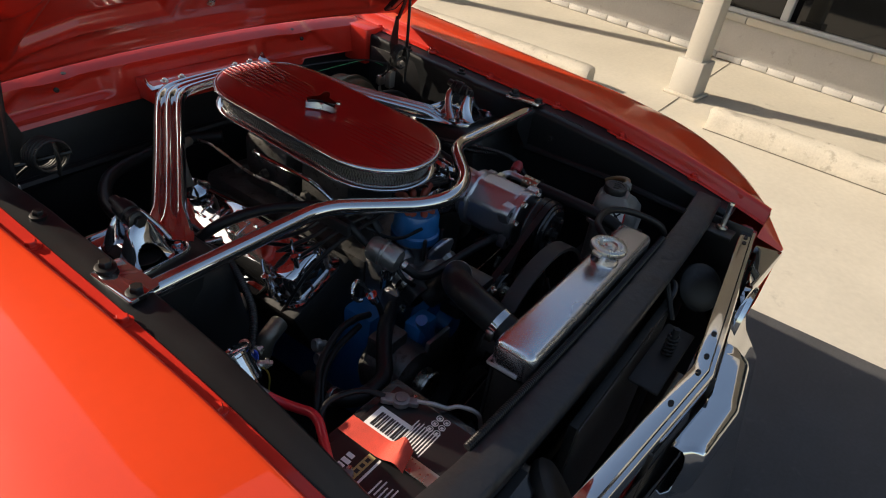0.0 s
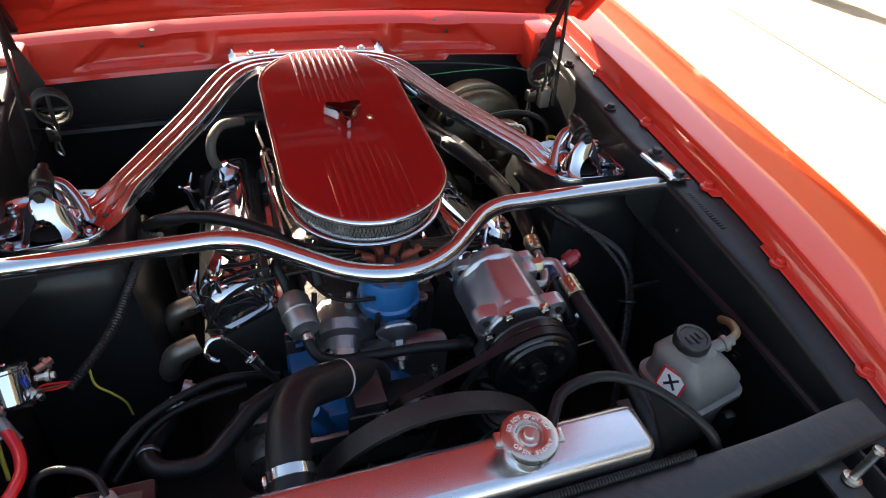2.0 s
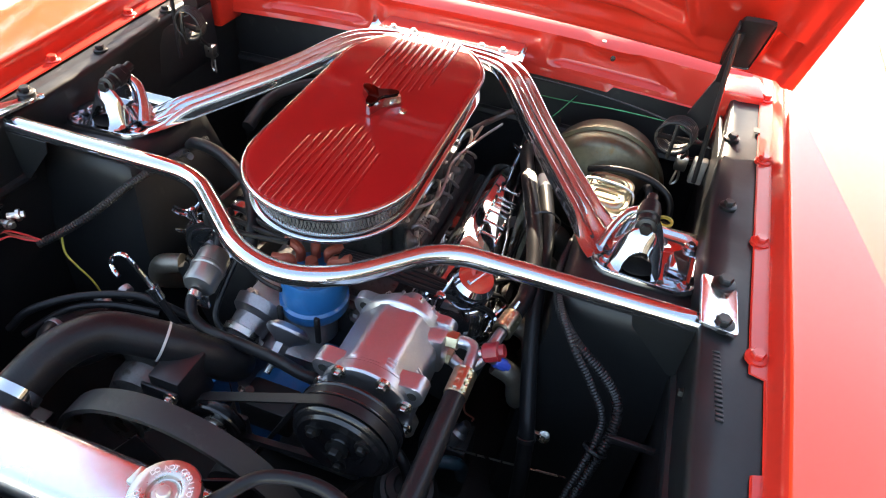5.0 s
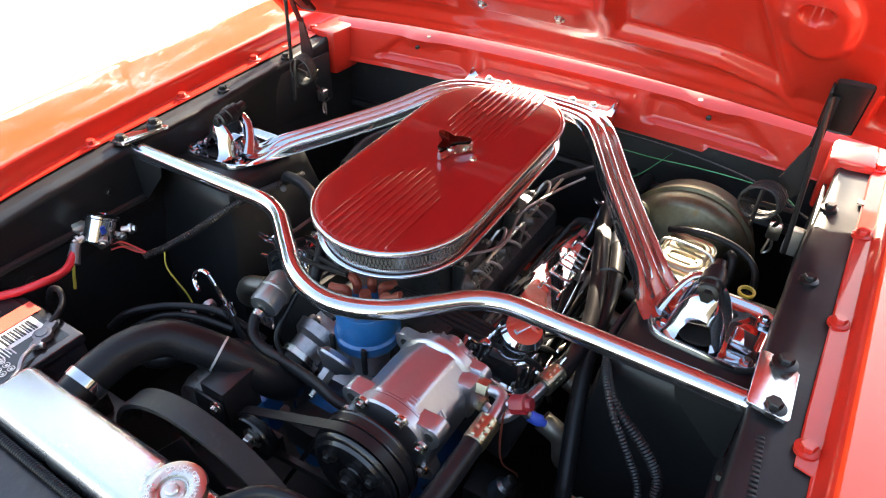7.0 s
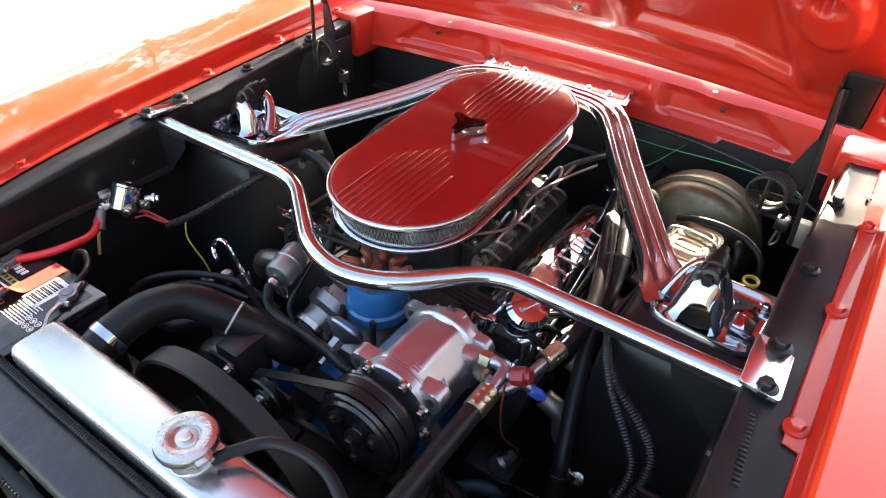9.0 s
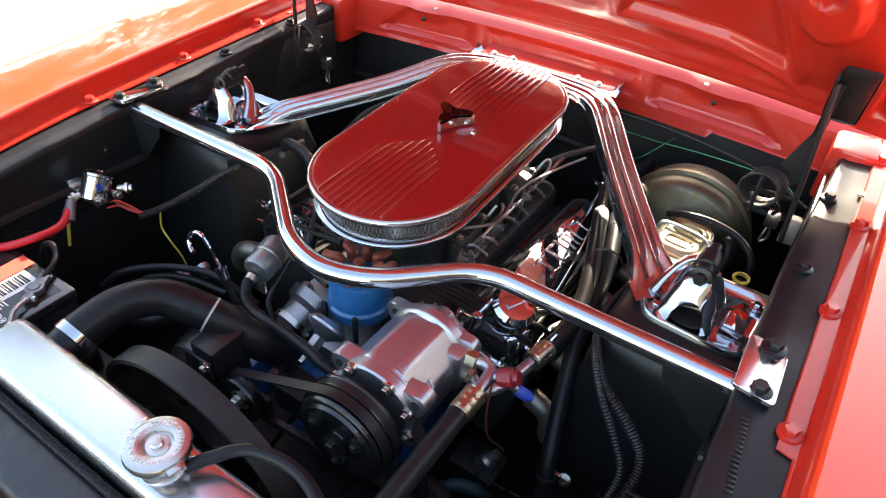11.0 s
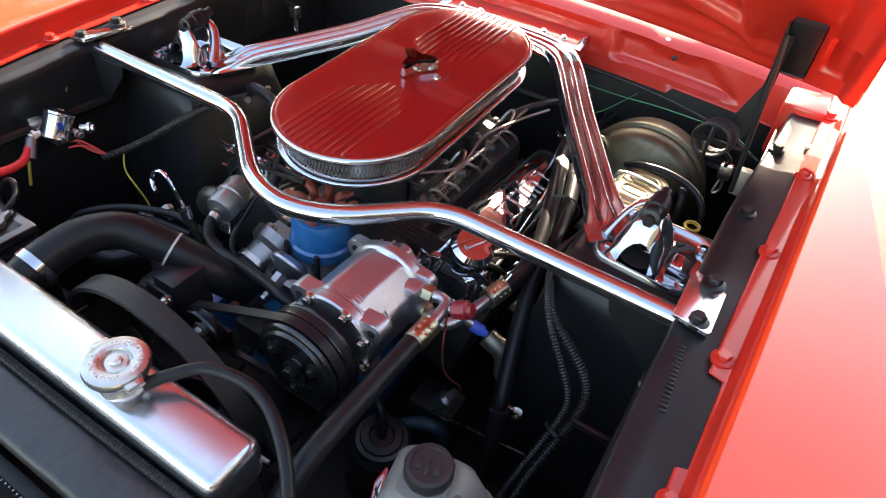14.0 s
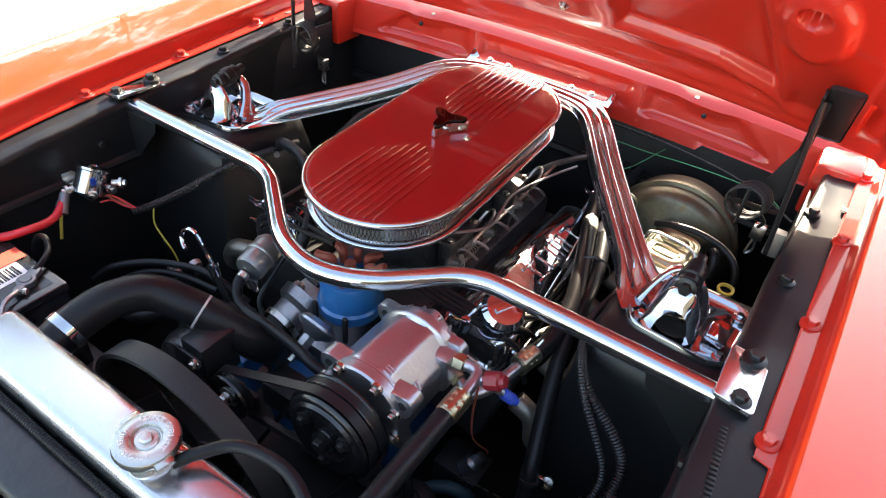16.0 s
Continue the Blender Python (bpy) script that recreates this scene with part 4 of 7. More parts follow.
n = 230
pitch = total / n
for i in range(n):
    for d in (1, -1):
        rows = []
        for t, z in ((0.0, -0.009), (0.25, -0.019), (0.5, -0.029), (0.75, -0.039), (1.0, -0.049)):
            zig = [0, 0.5, 1.0, 0.5, 0][int(t * 4)]
            p = along((i + (d * zig)) * pitch)
            p2 = along((i + (d * zig)) * pitch + 0.0014)
            rows.append([AC @ Vector((p.x, p.y, z)), AC @ Vector((p2.x, p2.y, z))])
        for r0, r1 in zip(rows, rows[1:]):
            vs = [bm.verts.new(v) for v in (r0[0], r0[1], r1[1], r1[0])]
            bm.faces.new(vs)
tagged(part("mesh_screen", bm, ALU, air_cleaner, "bright expanded-metal filter screen", smooth=0), kind="stuff")
bm = loft(oval_rows([(0.014, -0.0465), (0.005, -0.0475), (0.0035, -0.050), (0.0045, -0.054), (0.009, -0.0565), (0.03, -0.058)]), closed=True)
part("base_rim", bm, CHROME, air_cleaner, smooth=60)
part("base_pan", plate(stadium(0.1464, 0.104, 30), -0.066, -0.057, AC), CHROME, air_cleaner)
# three-cornered wing nut
wn_ = part("wing_nut", lathe([(0.013, 0), (0.016, 0.004), (0.013, 0.009), (0.015, 0.018), (0.010, 0.0195), (0, 0.0197)], AC @ Vector((0.0, 0.007, 0)), AC @ Vector((0, 0.007, 0.1)), 24), CHROME_CAST, air_cleaner, "chrome three-pointed wing nut")
for a in (30, 150, 270):
    d = Vector((math.cos(radians(a)), math.sin(radians(a)), 0))
    q = Vector((-d.y, d.x, 0))
    rows = []
    for t in (0, 0.3, 0.6, 0.85, 1.0):
        r, w, h = 0.007 + 0.030 * t, 0.0135 * (1 - 0.75 * t), 0.018 * (1 - 0.15 * t)
        rows.append([AC @ (Vector((0, 0.007, 0)) + d * r + q * (w * f) + Vector((0, 0, hh))) for f, hh in ((-1, 0.003), (-0.8, h), (0, h + 0.003), (0.8, h), (1, 0.003))])
    part("wing", loft(rows, closed=True, cap=True), CHROME_CAST, wn_)
star = [(r * math.cos(a), 0.007 + r * math.sin(a)) for a in np.linspace(0, 2 * math.pi, 60, endpoint=False) for r in [0.0135 + 0.0215 * (0.5 + 0.5 * math.cos(3 * (a - radians(30)))) ** 2.2]]
# the nut's top is chrome too; its dark reflection is painted in
part("nut_face", plate(star, 0.0200, 0.0232, AC, 0.0008), DARK_MIRROR, wn_, "chrome face, coloured dark as its reflection")
part("stud", lathe([(0, 0), (0.007, 0), (0.006, 0.003), (0, 0.003)], AC @ Vector((0.045, 0.005, 0)), AC @ Vector((0.045, 0.005, 0.1)), 12), ZINC, air_cleaner)

# ---------------------------------------------------------------- radiator
radiator = thing("radiator", (0, -0.44, 0.35), "brushed aluminium radiator with rounded top tank", "radiator")
TX0, TX1, TY0, TY1, TZ = -0.245, 0.249, -0.474, -0.402, 0.823
bm = bmesh.new()
add_box(bm, (TX0, TY0, TZ - 0.062), (TX1, TY1, TZ), 0.015, seg=5)
tank = part("top_tank", bm, TANK_ALU, radiator, smooth=60)
bead = [(TX0 - 0.001, TY0 + 0.02, TZ - 0.05), (TX0 - 0.001, TY1, TZ - 0.05), (TX1, TY1 + 0.001, TZ - 0.05)]
part("weld_bead", add_tube(bmesh.new(), [Vector(a).lerp(Vector(b), t) + Vector((0, 0.0006 * math.sin(90 * t * 6), 0)) for a, b in zip(bead, bead[1:]) for t in np.linspace(0, 1, 40)], 0.003, 6), CAST, tank)
part("core", box((TX0 + 0.005, -0.472, 0.30), (TX1 - 0.005, -0.412, TZ - 0.063), 0.001), DARK, radiator, "black finned radiator core")
part("neck", lathe([(0.026, 0), (0.0255, 0.006), (0.0235, 0.010), (0.0235, 0.022), (0.027, 0.026), (0, 0.026)], (0.082, -0.438, TZ), (0.082, -0.438, 1), 32), ALU, radiator)
capm = Matrix.Translation((0.082, -0.438, TZ + 0.024)) @ pose(0, 0, 0, 0, 0, 20)
rcap = part("cap", lathe([(0.030, 0), (0.0335, 0.002), (0.0345, 0.007), (0.033, 0.011), (0.030, 0.0122), (0.0175, 0.0122), (0.0165, 0.0118), (0.0148, 0.0085), (0.0135, 0.0082), (0.0115, 0.0100), (0.0070, 0.0102), (0.0068, 0.0125), (0.0055, 0.0138), (0, 0.0142)], capm @ Vector((0, 0, 0)), capm @ Vector((0, 0, 1)), 48), ZINC, radiator, "pressed steel pressure cap with raised lettering")
for a in (-30, 150):
    d = Vector((math.cos(radians(a)), math.sin(radians(a)), 0))
    part("ear", add_box(bmesh.new(), (0.030, -0.010, 0.001), (0.041, 0.010, 0.009), 0.003, capm @ pose(0, 0, 0, 0, 0, a)), ZINC, rcap)


def letters(text, size, m, mat, parent, name="lettering", depth=0.0009, align="CENTER"):
    cu = bpy.data.curves.new(name, "FONT")
    cu.body, cu.size, cu.extrude, cu.align_x, cu.align_y = text, size, depth, align, "CENTER"
    tmp = bpy.data.objects.new(name, cu)
    scene.collection.objects.link(tmp)
    me = bpy.data.meshes.new_from_object(tmp.evaluated_get(bpy.context.evaluated_depsgraph_get()))
    bpy.data.objects.remove(tmp)
    me.materials.clear()
    me.materials.append(mat)
    ob = new(name, me)
    ob.parent = parent
    if parent.type == "EMPTY":
        ob.matrix_parent_inverse = Matrix.Translation(-parent.location)
    ob.matrix_basis = m
    return ob


def ring_text(text, radius, start, stepdeg, m, mat, parent, size, inward=False):
    """Raised letters round a circle; inward: with their tops to the centre."""
    for i, ch in enumerate(text):
        if ch != " ":
            a = start + (i if inward else -i) * stepdeg
            letters(ch, size, m @ pose(radius * math.cos(radians(a)), radius * math.sin(radians(a)), 0, 0, 0, a + (90 if inward else -90)), mat, parent, "letter")


capt = Matrix.Translation((0.082, -0.438, TZ + 0.0362))
CAP_PRINT = material("worn_raised_metal", (0.84, 0.83, 0.80), 0.45, 0.4)
ring_text("DO NOT OPEN HOT", 0.0240, 150, 10.4, capt, CAP_PRINT, rcap, 0.0072)
ring_text("OPEN SLOWLY", 0.0240, 206, 12.0, capt, CAP_PRINT, rcap, 0.0072, True)
part("overflow_nipple", lathe([(0, 0), (0.006, 0), (0.006, 0.012), (0.0045, 0.013), (0.0045, 0.03), (0, 0.03)], (0.102, -0.432, TZ + 0.012), (0.128, -0.410, TZ + 0.018), 12), CHROME, radiator)

OVERFLOW = [(0.113, -0.434, TZ + 0.014), (0.128, -0.412, TZ + 0.019), (0.155, -0.385, TZ + 0.023), (0.206, -0.375, TZ + 0.023), (0.25, -0.387, TZ + 0.018), (0.295, -0.418, TZ + 0.004), (0.335, -0.462, TZ - 0.022), (0.352, -0.480, TZ - 0.06)]
overflow_hose = thing("overflow_hose", (0.2, -0.43, 0.8), "thin black rubber overflow hose from the radiator cap", "hose")
part("hose", tube(OVERFLOW, 0.0072, 12), RUBBER, overflow_hose)

# ---------------------------------------------------------------- engine
engine = thing("engine", (0, 0.15, 0.3), "V8 engine with blue block and chrome valve covers", "engine")
part("block", box((-0.15, -0.09, 0.30), (0.12, 0.52, 0.60), 0.012), BLUE, engine)
part("timing_cover", box((-0.11, -0.12, 0.34), (0.12, -0.07, 0.66), 0.02), CAST, engine)
part("intake_manifold", box((-0.11, -0.03, 0.58), (0.12, 0.48, 0.70), 0.02), DULL_CAST, engine)
part("intake_front", box((-0.10, -0.075, 0.60), (0.0, 0.02, 0.70), 0.018), CAST, engine)
part("carburettor_front", box((-0.07, 0.06, 0.69), (0.085, 0.20, 0.825), 0.015), DULL_CAST, engine)
part("carburettor_rear", box((-0.07, 0.24, 0.69), (0.085, 0.38, 0.825), 0.015), DULL_CAST, engine)
for y in (0.13, 0.31):
    bowl = part("float_bowl", box((0.0855, y - 0.042, 0.722), (0.112, y + 0.040, 0.790), 0.009), DULL_CAST, engine)
    part("bowl_cover", box((0.083, y - 0.046, 0.7905), (0.116, y + 0.044, 0.799), 0.003), DULL_CAST, bowl)
    for dy in (-0.036, 0.034):
        bolt(bowl, (0.108, y + dy, 0.799), 0.0045, ZINC, name="cover_screw")
    part("fuel_pipe", tube([(0.104, y + 0.04, 0.775), (0.104, y + 0.062, 0.782), (0.112, y + 0.078, 0.800), (0.124, y + 0.074, 0.806), (0.130, y + 0.050, 0.798), (0.128, y + 0.0, 0.786)], 0.0028, 8), ZINC, engine, "bent steel fuel pipe")
    part("throttle_lever", plate([(-0.010, -0.008), (0.014, -0.010), (0.022, 0.0), (0.012, 0.034), (0.0, 0.040), (-0.008, 0.012)], 0, 0.003, Matrix.Translation((0.122, y - 0.03, 0.735)) @ pose(0, 0, 0, 90, 0, 90)), ZINC, engine)
for k in range(9):
    y = 0.075 + 0.036 * k
    part("cover_screw", lathe([(0, 0), (0.0048, 0), (0.0048, 0.003), (0.003, 0.0045), (0, 0.0045)], (0.076 + 0.006 * (k % 2), y, 0.8245 - 0.003 * (k % 3)), (0.078 + 0.006 * (k % 2), y, 0.9), 10), ZINC, engine)
    if k % 3 == 0:
        part("vacuum_pod", lathe([(0, 0), (0.015, 0.001), (0.018, 0.005), (0.018, 0.008), (0.010, 0.013), (0.006, 0.022), (0, 0.022)], (0.112, y + 0.01, 0.762), (0.16, y + 0.02, 0.775), 18), DULL_CAST, engine)
    else:
        part("linkage_arm", tube([(0.098, y, 0.752), (0.118, y + 0.006, 0.768 + 0.006 * (k % 2)), (0.132, y + 0.02, 0.758), (0.136, y + 0.03, 0.745)], 0.0030, 7), CAST, engine)
part("choke_rod", tube([(0.10, 0.10, 0.808), (0.135, 0.17, 0.800), (0.128, 0.26, 0.812), (0.145, 0.36, 0.806), (0.165, 0.46, 0.792)], 0.0026, 8), CAST, engine)
part("vacuum_tube", tube([(0.09, 0.38, 0.77), (0.13, 0.42, 0.80), (0.17, 0.50, 0.80), (0.18, 0.60, 0.77), (0.18, 0.66, 0.75)], 0.0060, 10), DULL_CAST, engine)
coil = [Vector((0.122 + 0.0055 * math.cos(a), 0.115 + 0.0011 * a, 0.752 + 0.0055 * math.sin(a))) for a in np.linspace(0, 28 * math.pi, 225)]
part("return_spring", add_tube(bmesh.new(), coil, 0.0011, 5), ZINC, engine, "coiled steel return spring")
part("air_horn", box((-0.06, 0.10, 0.82), (0.075, 0.36, 0.862), 0.01), DULL_CAST, engine)
for s in (1, -1):
    vm = Matrix.Translation((s * 0.205 + 0.003, 0.235, 0.668)) @ pose(0, 0, 0, 0, 14 if s > 0 else -25, 0) @ pose(0, 0, 0, -4.5, 0, 0)
    part("cylinder_head", box((-0.085, -0.245, -0.15), (0.085, 0.245, -0.012), 0.01, vm), DARK, engine)
    out = rounded(0.062, 0.232, 0.030, 8)
    rows = []
    for sc, z in ((0.010, -0.012), (0.010, -0.006), (0.0, -0.004), (-0.001, 0.018), (-0.004, 0.031), (-0.007, 0.042), (-0.012, 0.050), (-0.019, 0.0545), (-0.032, 0.0568), (-0.055, 0.0585)):
        rows.append([vm @ Vector((math.copysign(max(0, abs(x) + sc), x), math.copysign(max(0, abs(y) + sc), y), z)) for x, y in out])
    bm = loft(rows, closed=True)
    bm.verts.ensure_lookup_table()
    bm.faces.new(bm.verts[-len(out):])
    vc = part("valve_cover", bm, CHROME, engine, "chrome valve cover with raised lettering", smooth=50)
    # the raised word is kept as plain bars
    strokes = (((-0.021, -0.015, 0, 0.040), (0.015, 0.021, 0, 0.040), (-0.0145, 0.0145, 0.016, 0.022)),
               ((-0.021, 0.021, 0, 0.006), (-0.021, 0.021, 0.034, 0.040), (-0.021, -0.015, 0.0065, 0.0335), (0.015, 0.021, 0.0065, 0.0335)),
               ((-0.021, -0.015, 0, 0.040), (-0.0145, 0.021, 0, 0.006), (-0.0145, 0.021, 0.017, 0.023), (-0.0145, 0.021, 0.034, 0.040)),
               ((-0.021, -0.015, 0, 0.040), (-0.0145, 0.021, 0.017, 0.023), (0.015, 0.021, 0.0235, 0.040)))
    for k in range(4):
        y = (-0.06 if s > 0 else -0.10) + k * 0.052
        for a0, a1, b0, b1 in strokes[k]:
            part("raised_bar", box((a0, y + b0, 0.0545), (a1, y + b1, 0.0605), 0.0022, vm), CHROME, vc)
    for y in (-0.19, 0.20):
        ws = part("wing_bolt", lathe([(0, 0), (0.010, 0), (0.009, 0.012), (0.0055, 0.016), (0.0055, 0.03), (0, 0.031)], vm @ Vector((s * 0.062, y, 0.0)), vm @ Vector((s * 0.062, y, 0.1)), 16), CHROME, vc)
        for d in (1, -1):
            part("wing", add_tube(bmesh.new(), [vm @ Vector((s * 0.062, y, 0.026)), vm @ Vector((s * 0.062 + d * 0.006, y + d * 0.012, 0.034)), vm @ Vector((s * 0.062 + d * 0.012, y + d * 0.022, 0.044))], lambda t: 0.0048 - 0.002 * t, 8), CHROME, ws)
part("dist_lower", lathe([(0.032, 0), (0.034, 0.05), (0.046, 0.055), (0.046, 0.065)], (0.022, -0.052, 0.655), (0.022, -0.052, 0.8), 24), CAST, engine)
dc = part("distributor_cap", lathe([(0.050, 0), (0.052, 0.004), (0.052, 0.018), (0.048, 0.022), (0.047, 0.055), (0.042, 0.066), (0.02, 0.070), (0, 0.070)], (0.022, -0.052, 0.716), (0.022, -0.052, 0.9), 64), BLUE, engine, "blue distributor cap")
for i in range(8):
    a = 2 * math.pi * i / 8 + 0.3
    p = Vector((0.022 + 0.030 * math.cos(a), -0.052 + 0.030 * math.sin(a), 0.786))
    q = Vector((0.022 + 0.058 * math.cos(a), -0.052 + 0.05 * math.sin(a), 0.808 + 0.006 * math.sin(5 * a)))
    part("plug_boot", tube([p - Vector((0, 0, 0.006)), p + Vector((0, 0, 0.016)), p.lerp(q, 0.6) + Vector((0, 0, 0.006)), q], 0.0075, 10, 5), TERRACOTTA, dc, "brown-red ignition boot")
part("coil_tower", lathe([(0.010, 0), (0.009, 0.02), (0, 0.02)], (0.022, -0.052, 0.785), (0.022, -0.052, 0.85), 12), TERRACOTTA, dc)
va = part("vacuum_advance", lathe([(0, 0), (0.012, 0), (0.016, 0.004), (0.030, 0.012), (0.033, 0.016), (0.033, 0.020), (0.024, 0.028), (0, 0.030)], (0.016, -0.140, 0.712), (0.019, -0.095, 0.735), 32), CLEARED, engine, "zinc vacuum advance canister")
part("nut", lathe([(0, 0), (0.011, 0), (0.011, 0.034), (0, 0.034)], (0.013, -0.168, 0.697), (0.016, -0.140, 0.712), 6), CAST, va)
part("nipple", lathe([(0, 0), (0.005, 0), (0.005, 0.014), (0, 0.014)], (0.012, -0.180, 0.691), (0.013, -0.168, 0.697), 10), ZINC, va)
for d in (1, -1):
    part("cap_clip", box((0.022 + d * 0.030 - 0.004, -0.104, 0.690), (0.022 + d * 0.030 + 0.004, -0.098, 0.742), 0.0015), DARK, dc)
wn2 = part("water_neck", lathe([(0.042, 0), (0.040, 0.018), (0.030, 0.026), (0.028, 0.055), (0.030, 0.058), (0, 0.058)], (-0.062, -0.068, 0.690), (-0.070, -0.145, 0.662), 28), CAST, engine)
part("clamp", lathe([(0.031, 0), (0.033, 0.001), (0.033, 0.011), (0.031, 0.012)], (-0.068, -0.112, 0.672), (-0.073, -0.16, 0.655), 28), ZINC, wn2)
part("neck_hose", lathe([(0.029, 0), (0.030, 0.05), (0.026, 0.05)], (-0.068, -0.105, 0.674), (-0.075, -0.175, 0.648), 24), RUBBER, wn2)
part("sender", lathe([(0.010, 0), (0.010, 0.012), (0.006, 0.014), (0.006, 0.028), (0.003, 0.03), (0, 0.034)], (-0.038, -0.030, 0.698), (-0.038, -0.030, 0.8), 12), ZINC, engine)
for x, y in ((-0.085, -0.062), (-0.02, -0.066), (0.085, -0.04), (0.10, 0.0)):
    bolt(engine, (x, y, 0.701), 0.007, CAST)
for x, y, z in ((-0.09, -0.12, 0.62), (0.09, -0.12, 0.60), (-0.09, -0.12, 0.52), (0.10, -0.12, 0.48)):
    bolt(engine, (x, y, z), 0.007, ZINC, (0, -1, 0))
part("water_pump", lathe([(0.06, 0), (0.06, 0.03), (0.03, 0.04), (0.028, 0.075), (0, 0.075)], (0.0, -0.12, 0.56), (0.0, -0.3, 0.56), 28), BLUE, engine)
part("front_bracket", box((-0.02, -0.215, 0.60), (0.06, -0.165, 0.655), 0.006), DARK, engine)
part("blue_arm", box((-0.135, -0.20, 0.55), (-0.075, -0.16, 0.64), 0.006), BLUE, engine)
part("blue_lug", lathe([(0.012, 0), (0.012, 0.07), (0, 0.07)], (-0.10, -0.19, 0.60), (-0.14, -0.20, 0.68), 12), BLUE, engine)
# carburettor linkage and small castings beside the air cleaner
for s in (1, -1):
    for k in range(5):
        y = 0.10 + 0.065 * k
        part("linkage_boss", lathe([(0.012, 0), (0.012, 0.012), (0.006, 0.015), (0.006, 0.03), (0, 0.03)], (s * 0.085 + 0.007, y, 0.74 + 0.015 * (k % 2)), (s * 0.2, y + 0.02, 0.75), 10), DULL_CAST, engine)
    part("throttle_rod", tube([(s * 0.11, 0.12, 0.76), (s * 0.125, 0.2, 0.78), (s * 0.12, 0.3, 0.77), (s * 0.135, 0.40, 0.80), (s * 0.13, 0.46, 0.79)], 0.003, 8), ZINC, engine)
line = [(0.118 + 0.0055 * math.cos(i * 0.8), 0.13 + 0.0009 * i, 0.765 + 0.0055 * math.sin(i * 0.8)) for i in range(90)]
part("return_spring", add_tube(bmesh.new(), line, 0.0011, 5), ZINC, engine)
part("fuel_line", tube([(-0.075, 0.10, 0.74), (-0.105, 0.05, 0.755), (-0.125, 0.02, 0.80), (-0.135, 0.10, 0.838), (-0.14, 0.22, 0.842), (-0.13, 0.27, 0.835), (-0.10, 0.28, 0.80)], 0.0045, 10), CHROME, engine, "bright bent fuel pipe")
part("fuel_line", tube([(0.02, 0.0, 0.70), (0.07, -0.02, 0.715), (0.13, -0.02, 0.735), (0.155, 0.0, 0.72)], 0.004, 8), ZINC, engine)
# ignition leads fanned out over both valve covers
for k in range(4):
    part("ignition_lead", tube([(-0.02, -0.04 + 0.004 * k, 0.812), (-0.075, -0.035 + 0.01 * k, 0.800 + 0.004 * k), (-0.14, -0.03 + 0.022 * k, 0.790 + 0.003 * k), (-0.195, -0.02 + 0.026 * k, 0.770), (-0.24, 0.0 + 0.045 * k, 0.72), (-0.275, 0.03 + 0.07 * k, 0.63)], 0.0042, 8), RUBBER, engine)
    part("ignition_lead", tube([(0.06, -0.04 + 0.004 * k, 0.815), (0.11, -0.025 + 0.007 * k, 0.795), (0.165, -0.010 + 0.010 * k, 0.772), (0.225, 0.005 + 0.011 * k, 0.752), (0.278, 0.03 + 0.04 * k, 0.72), (0.295, 0.06 + 0.07 * k, 0.62)], 0.0042, 8), RUBBER, engine)
part("lead_comb", box((-0.172, -0.035, 0.790), (-0.162, 0.07, 0.812), 0.002), PLASTIC, engine)
part("thin_lead", tube([(-0.12, -0.01, 0.79), (-0.085, -0.06, 0.765), (-0.05, -0.075, 0.755), (-0.01, -0.09, 0.765)], 0.0035, 8), RUBBER, engine)
# breather caps
br = part("breather_cap", lathe([(0.020, 0), (0.022, 0.008), (0.034, 0.012), (0.036, 0.016), (0.036, 0.034), (0.0345, 0.037), (0.0345, 0.040), (0.036, 0.043), (0.035, 0.052), (0.028, 0.059), (0.0, 0.061)], (0.226, 0.043, 0.726), (0.250, 0.033, 0.79), 40), CHROME, engine, "round chrome oil breather cap")
part("raised_bar", add_box(bmesh.new(), (-0.018, -0.004, 0.060), (0.018, 0.004, 0.063), 0.001, axis_frame((0.226, 0.043, 0.726), (0.250, 0.033, 0.79))), CHROME, br)
part("breather_grommet", lathe([(0.028, 0), (0.030, 0.004), (0.026, 0.010), (0.022, 0.012), (0.014, 0.024), (0, 0.026)], (-0.205, 0.370, 0.728), (-0.225, 0.370, 0.78), 28), CHROME, engine)
part("breather_elbow", tube([(-0.222, 0.37, 0.748), (-0.228, 0.372, 0.775), (-0.222, 0.39, 0.80), (-0.20, 0.42, 0.81), (-0.16, 0.45, 0.80)], 0.010, 12), material("grey_hose", (0.12, 0.11, 0.09), 0.5), engine)
# long-stemmed chrome wing nuts on the outer rail of the valve covers
for x, y, z, dx in ((-0.285, 0.378, 0.690, -1), (-0.245, 0.025, 0.745, -1), (-0.285, 0.06, 0.70, -1), (0.212, 0.455, 0.745, 1), (0.205, -0.01, 0.760, 1), (0.305, 0.005, 0.735, 1)):
    st2 = part("wing_nut", lathe([(0.005, -0.05), (0.005, 0), (0.008, 0.001), (0.008, 0.010), (0.004, 0.012), (0, 0.012)], (x, y, z), (x + dx * 0.012, y, z + 0.05), 14), CHROME, engine)
    for d in (1, -1):
        part("wing", tube([(x, y, z + 0.004), (x + 0.006 * d, y + 0.014 * d, z + 0.014), (x + 0.012 * d, y + 0.024 * d, z + 0.028)], lambda t: 0.0042 - 0.0018 * t, 8, 4), CHROME, st2)

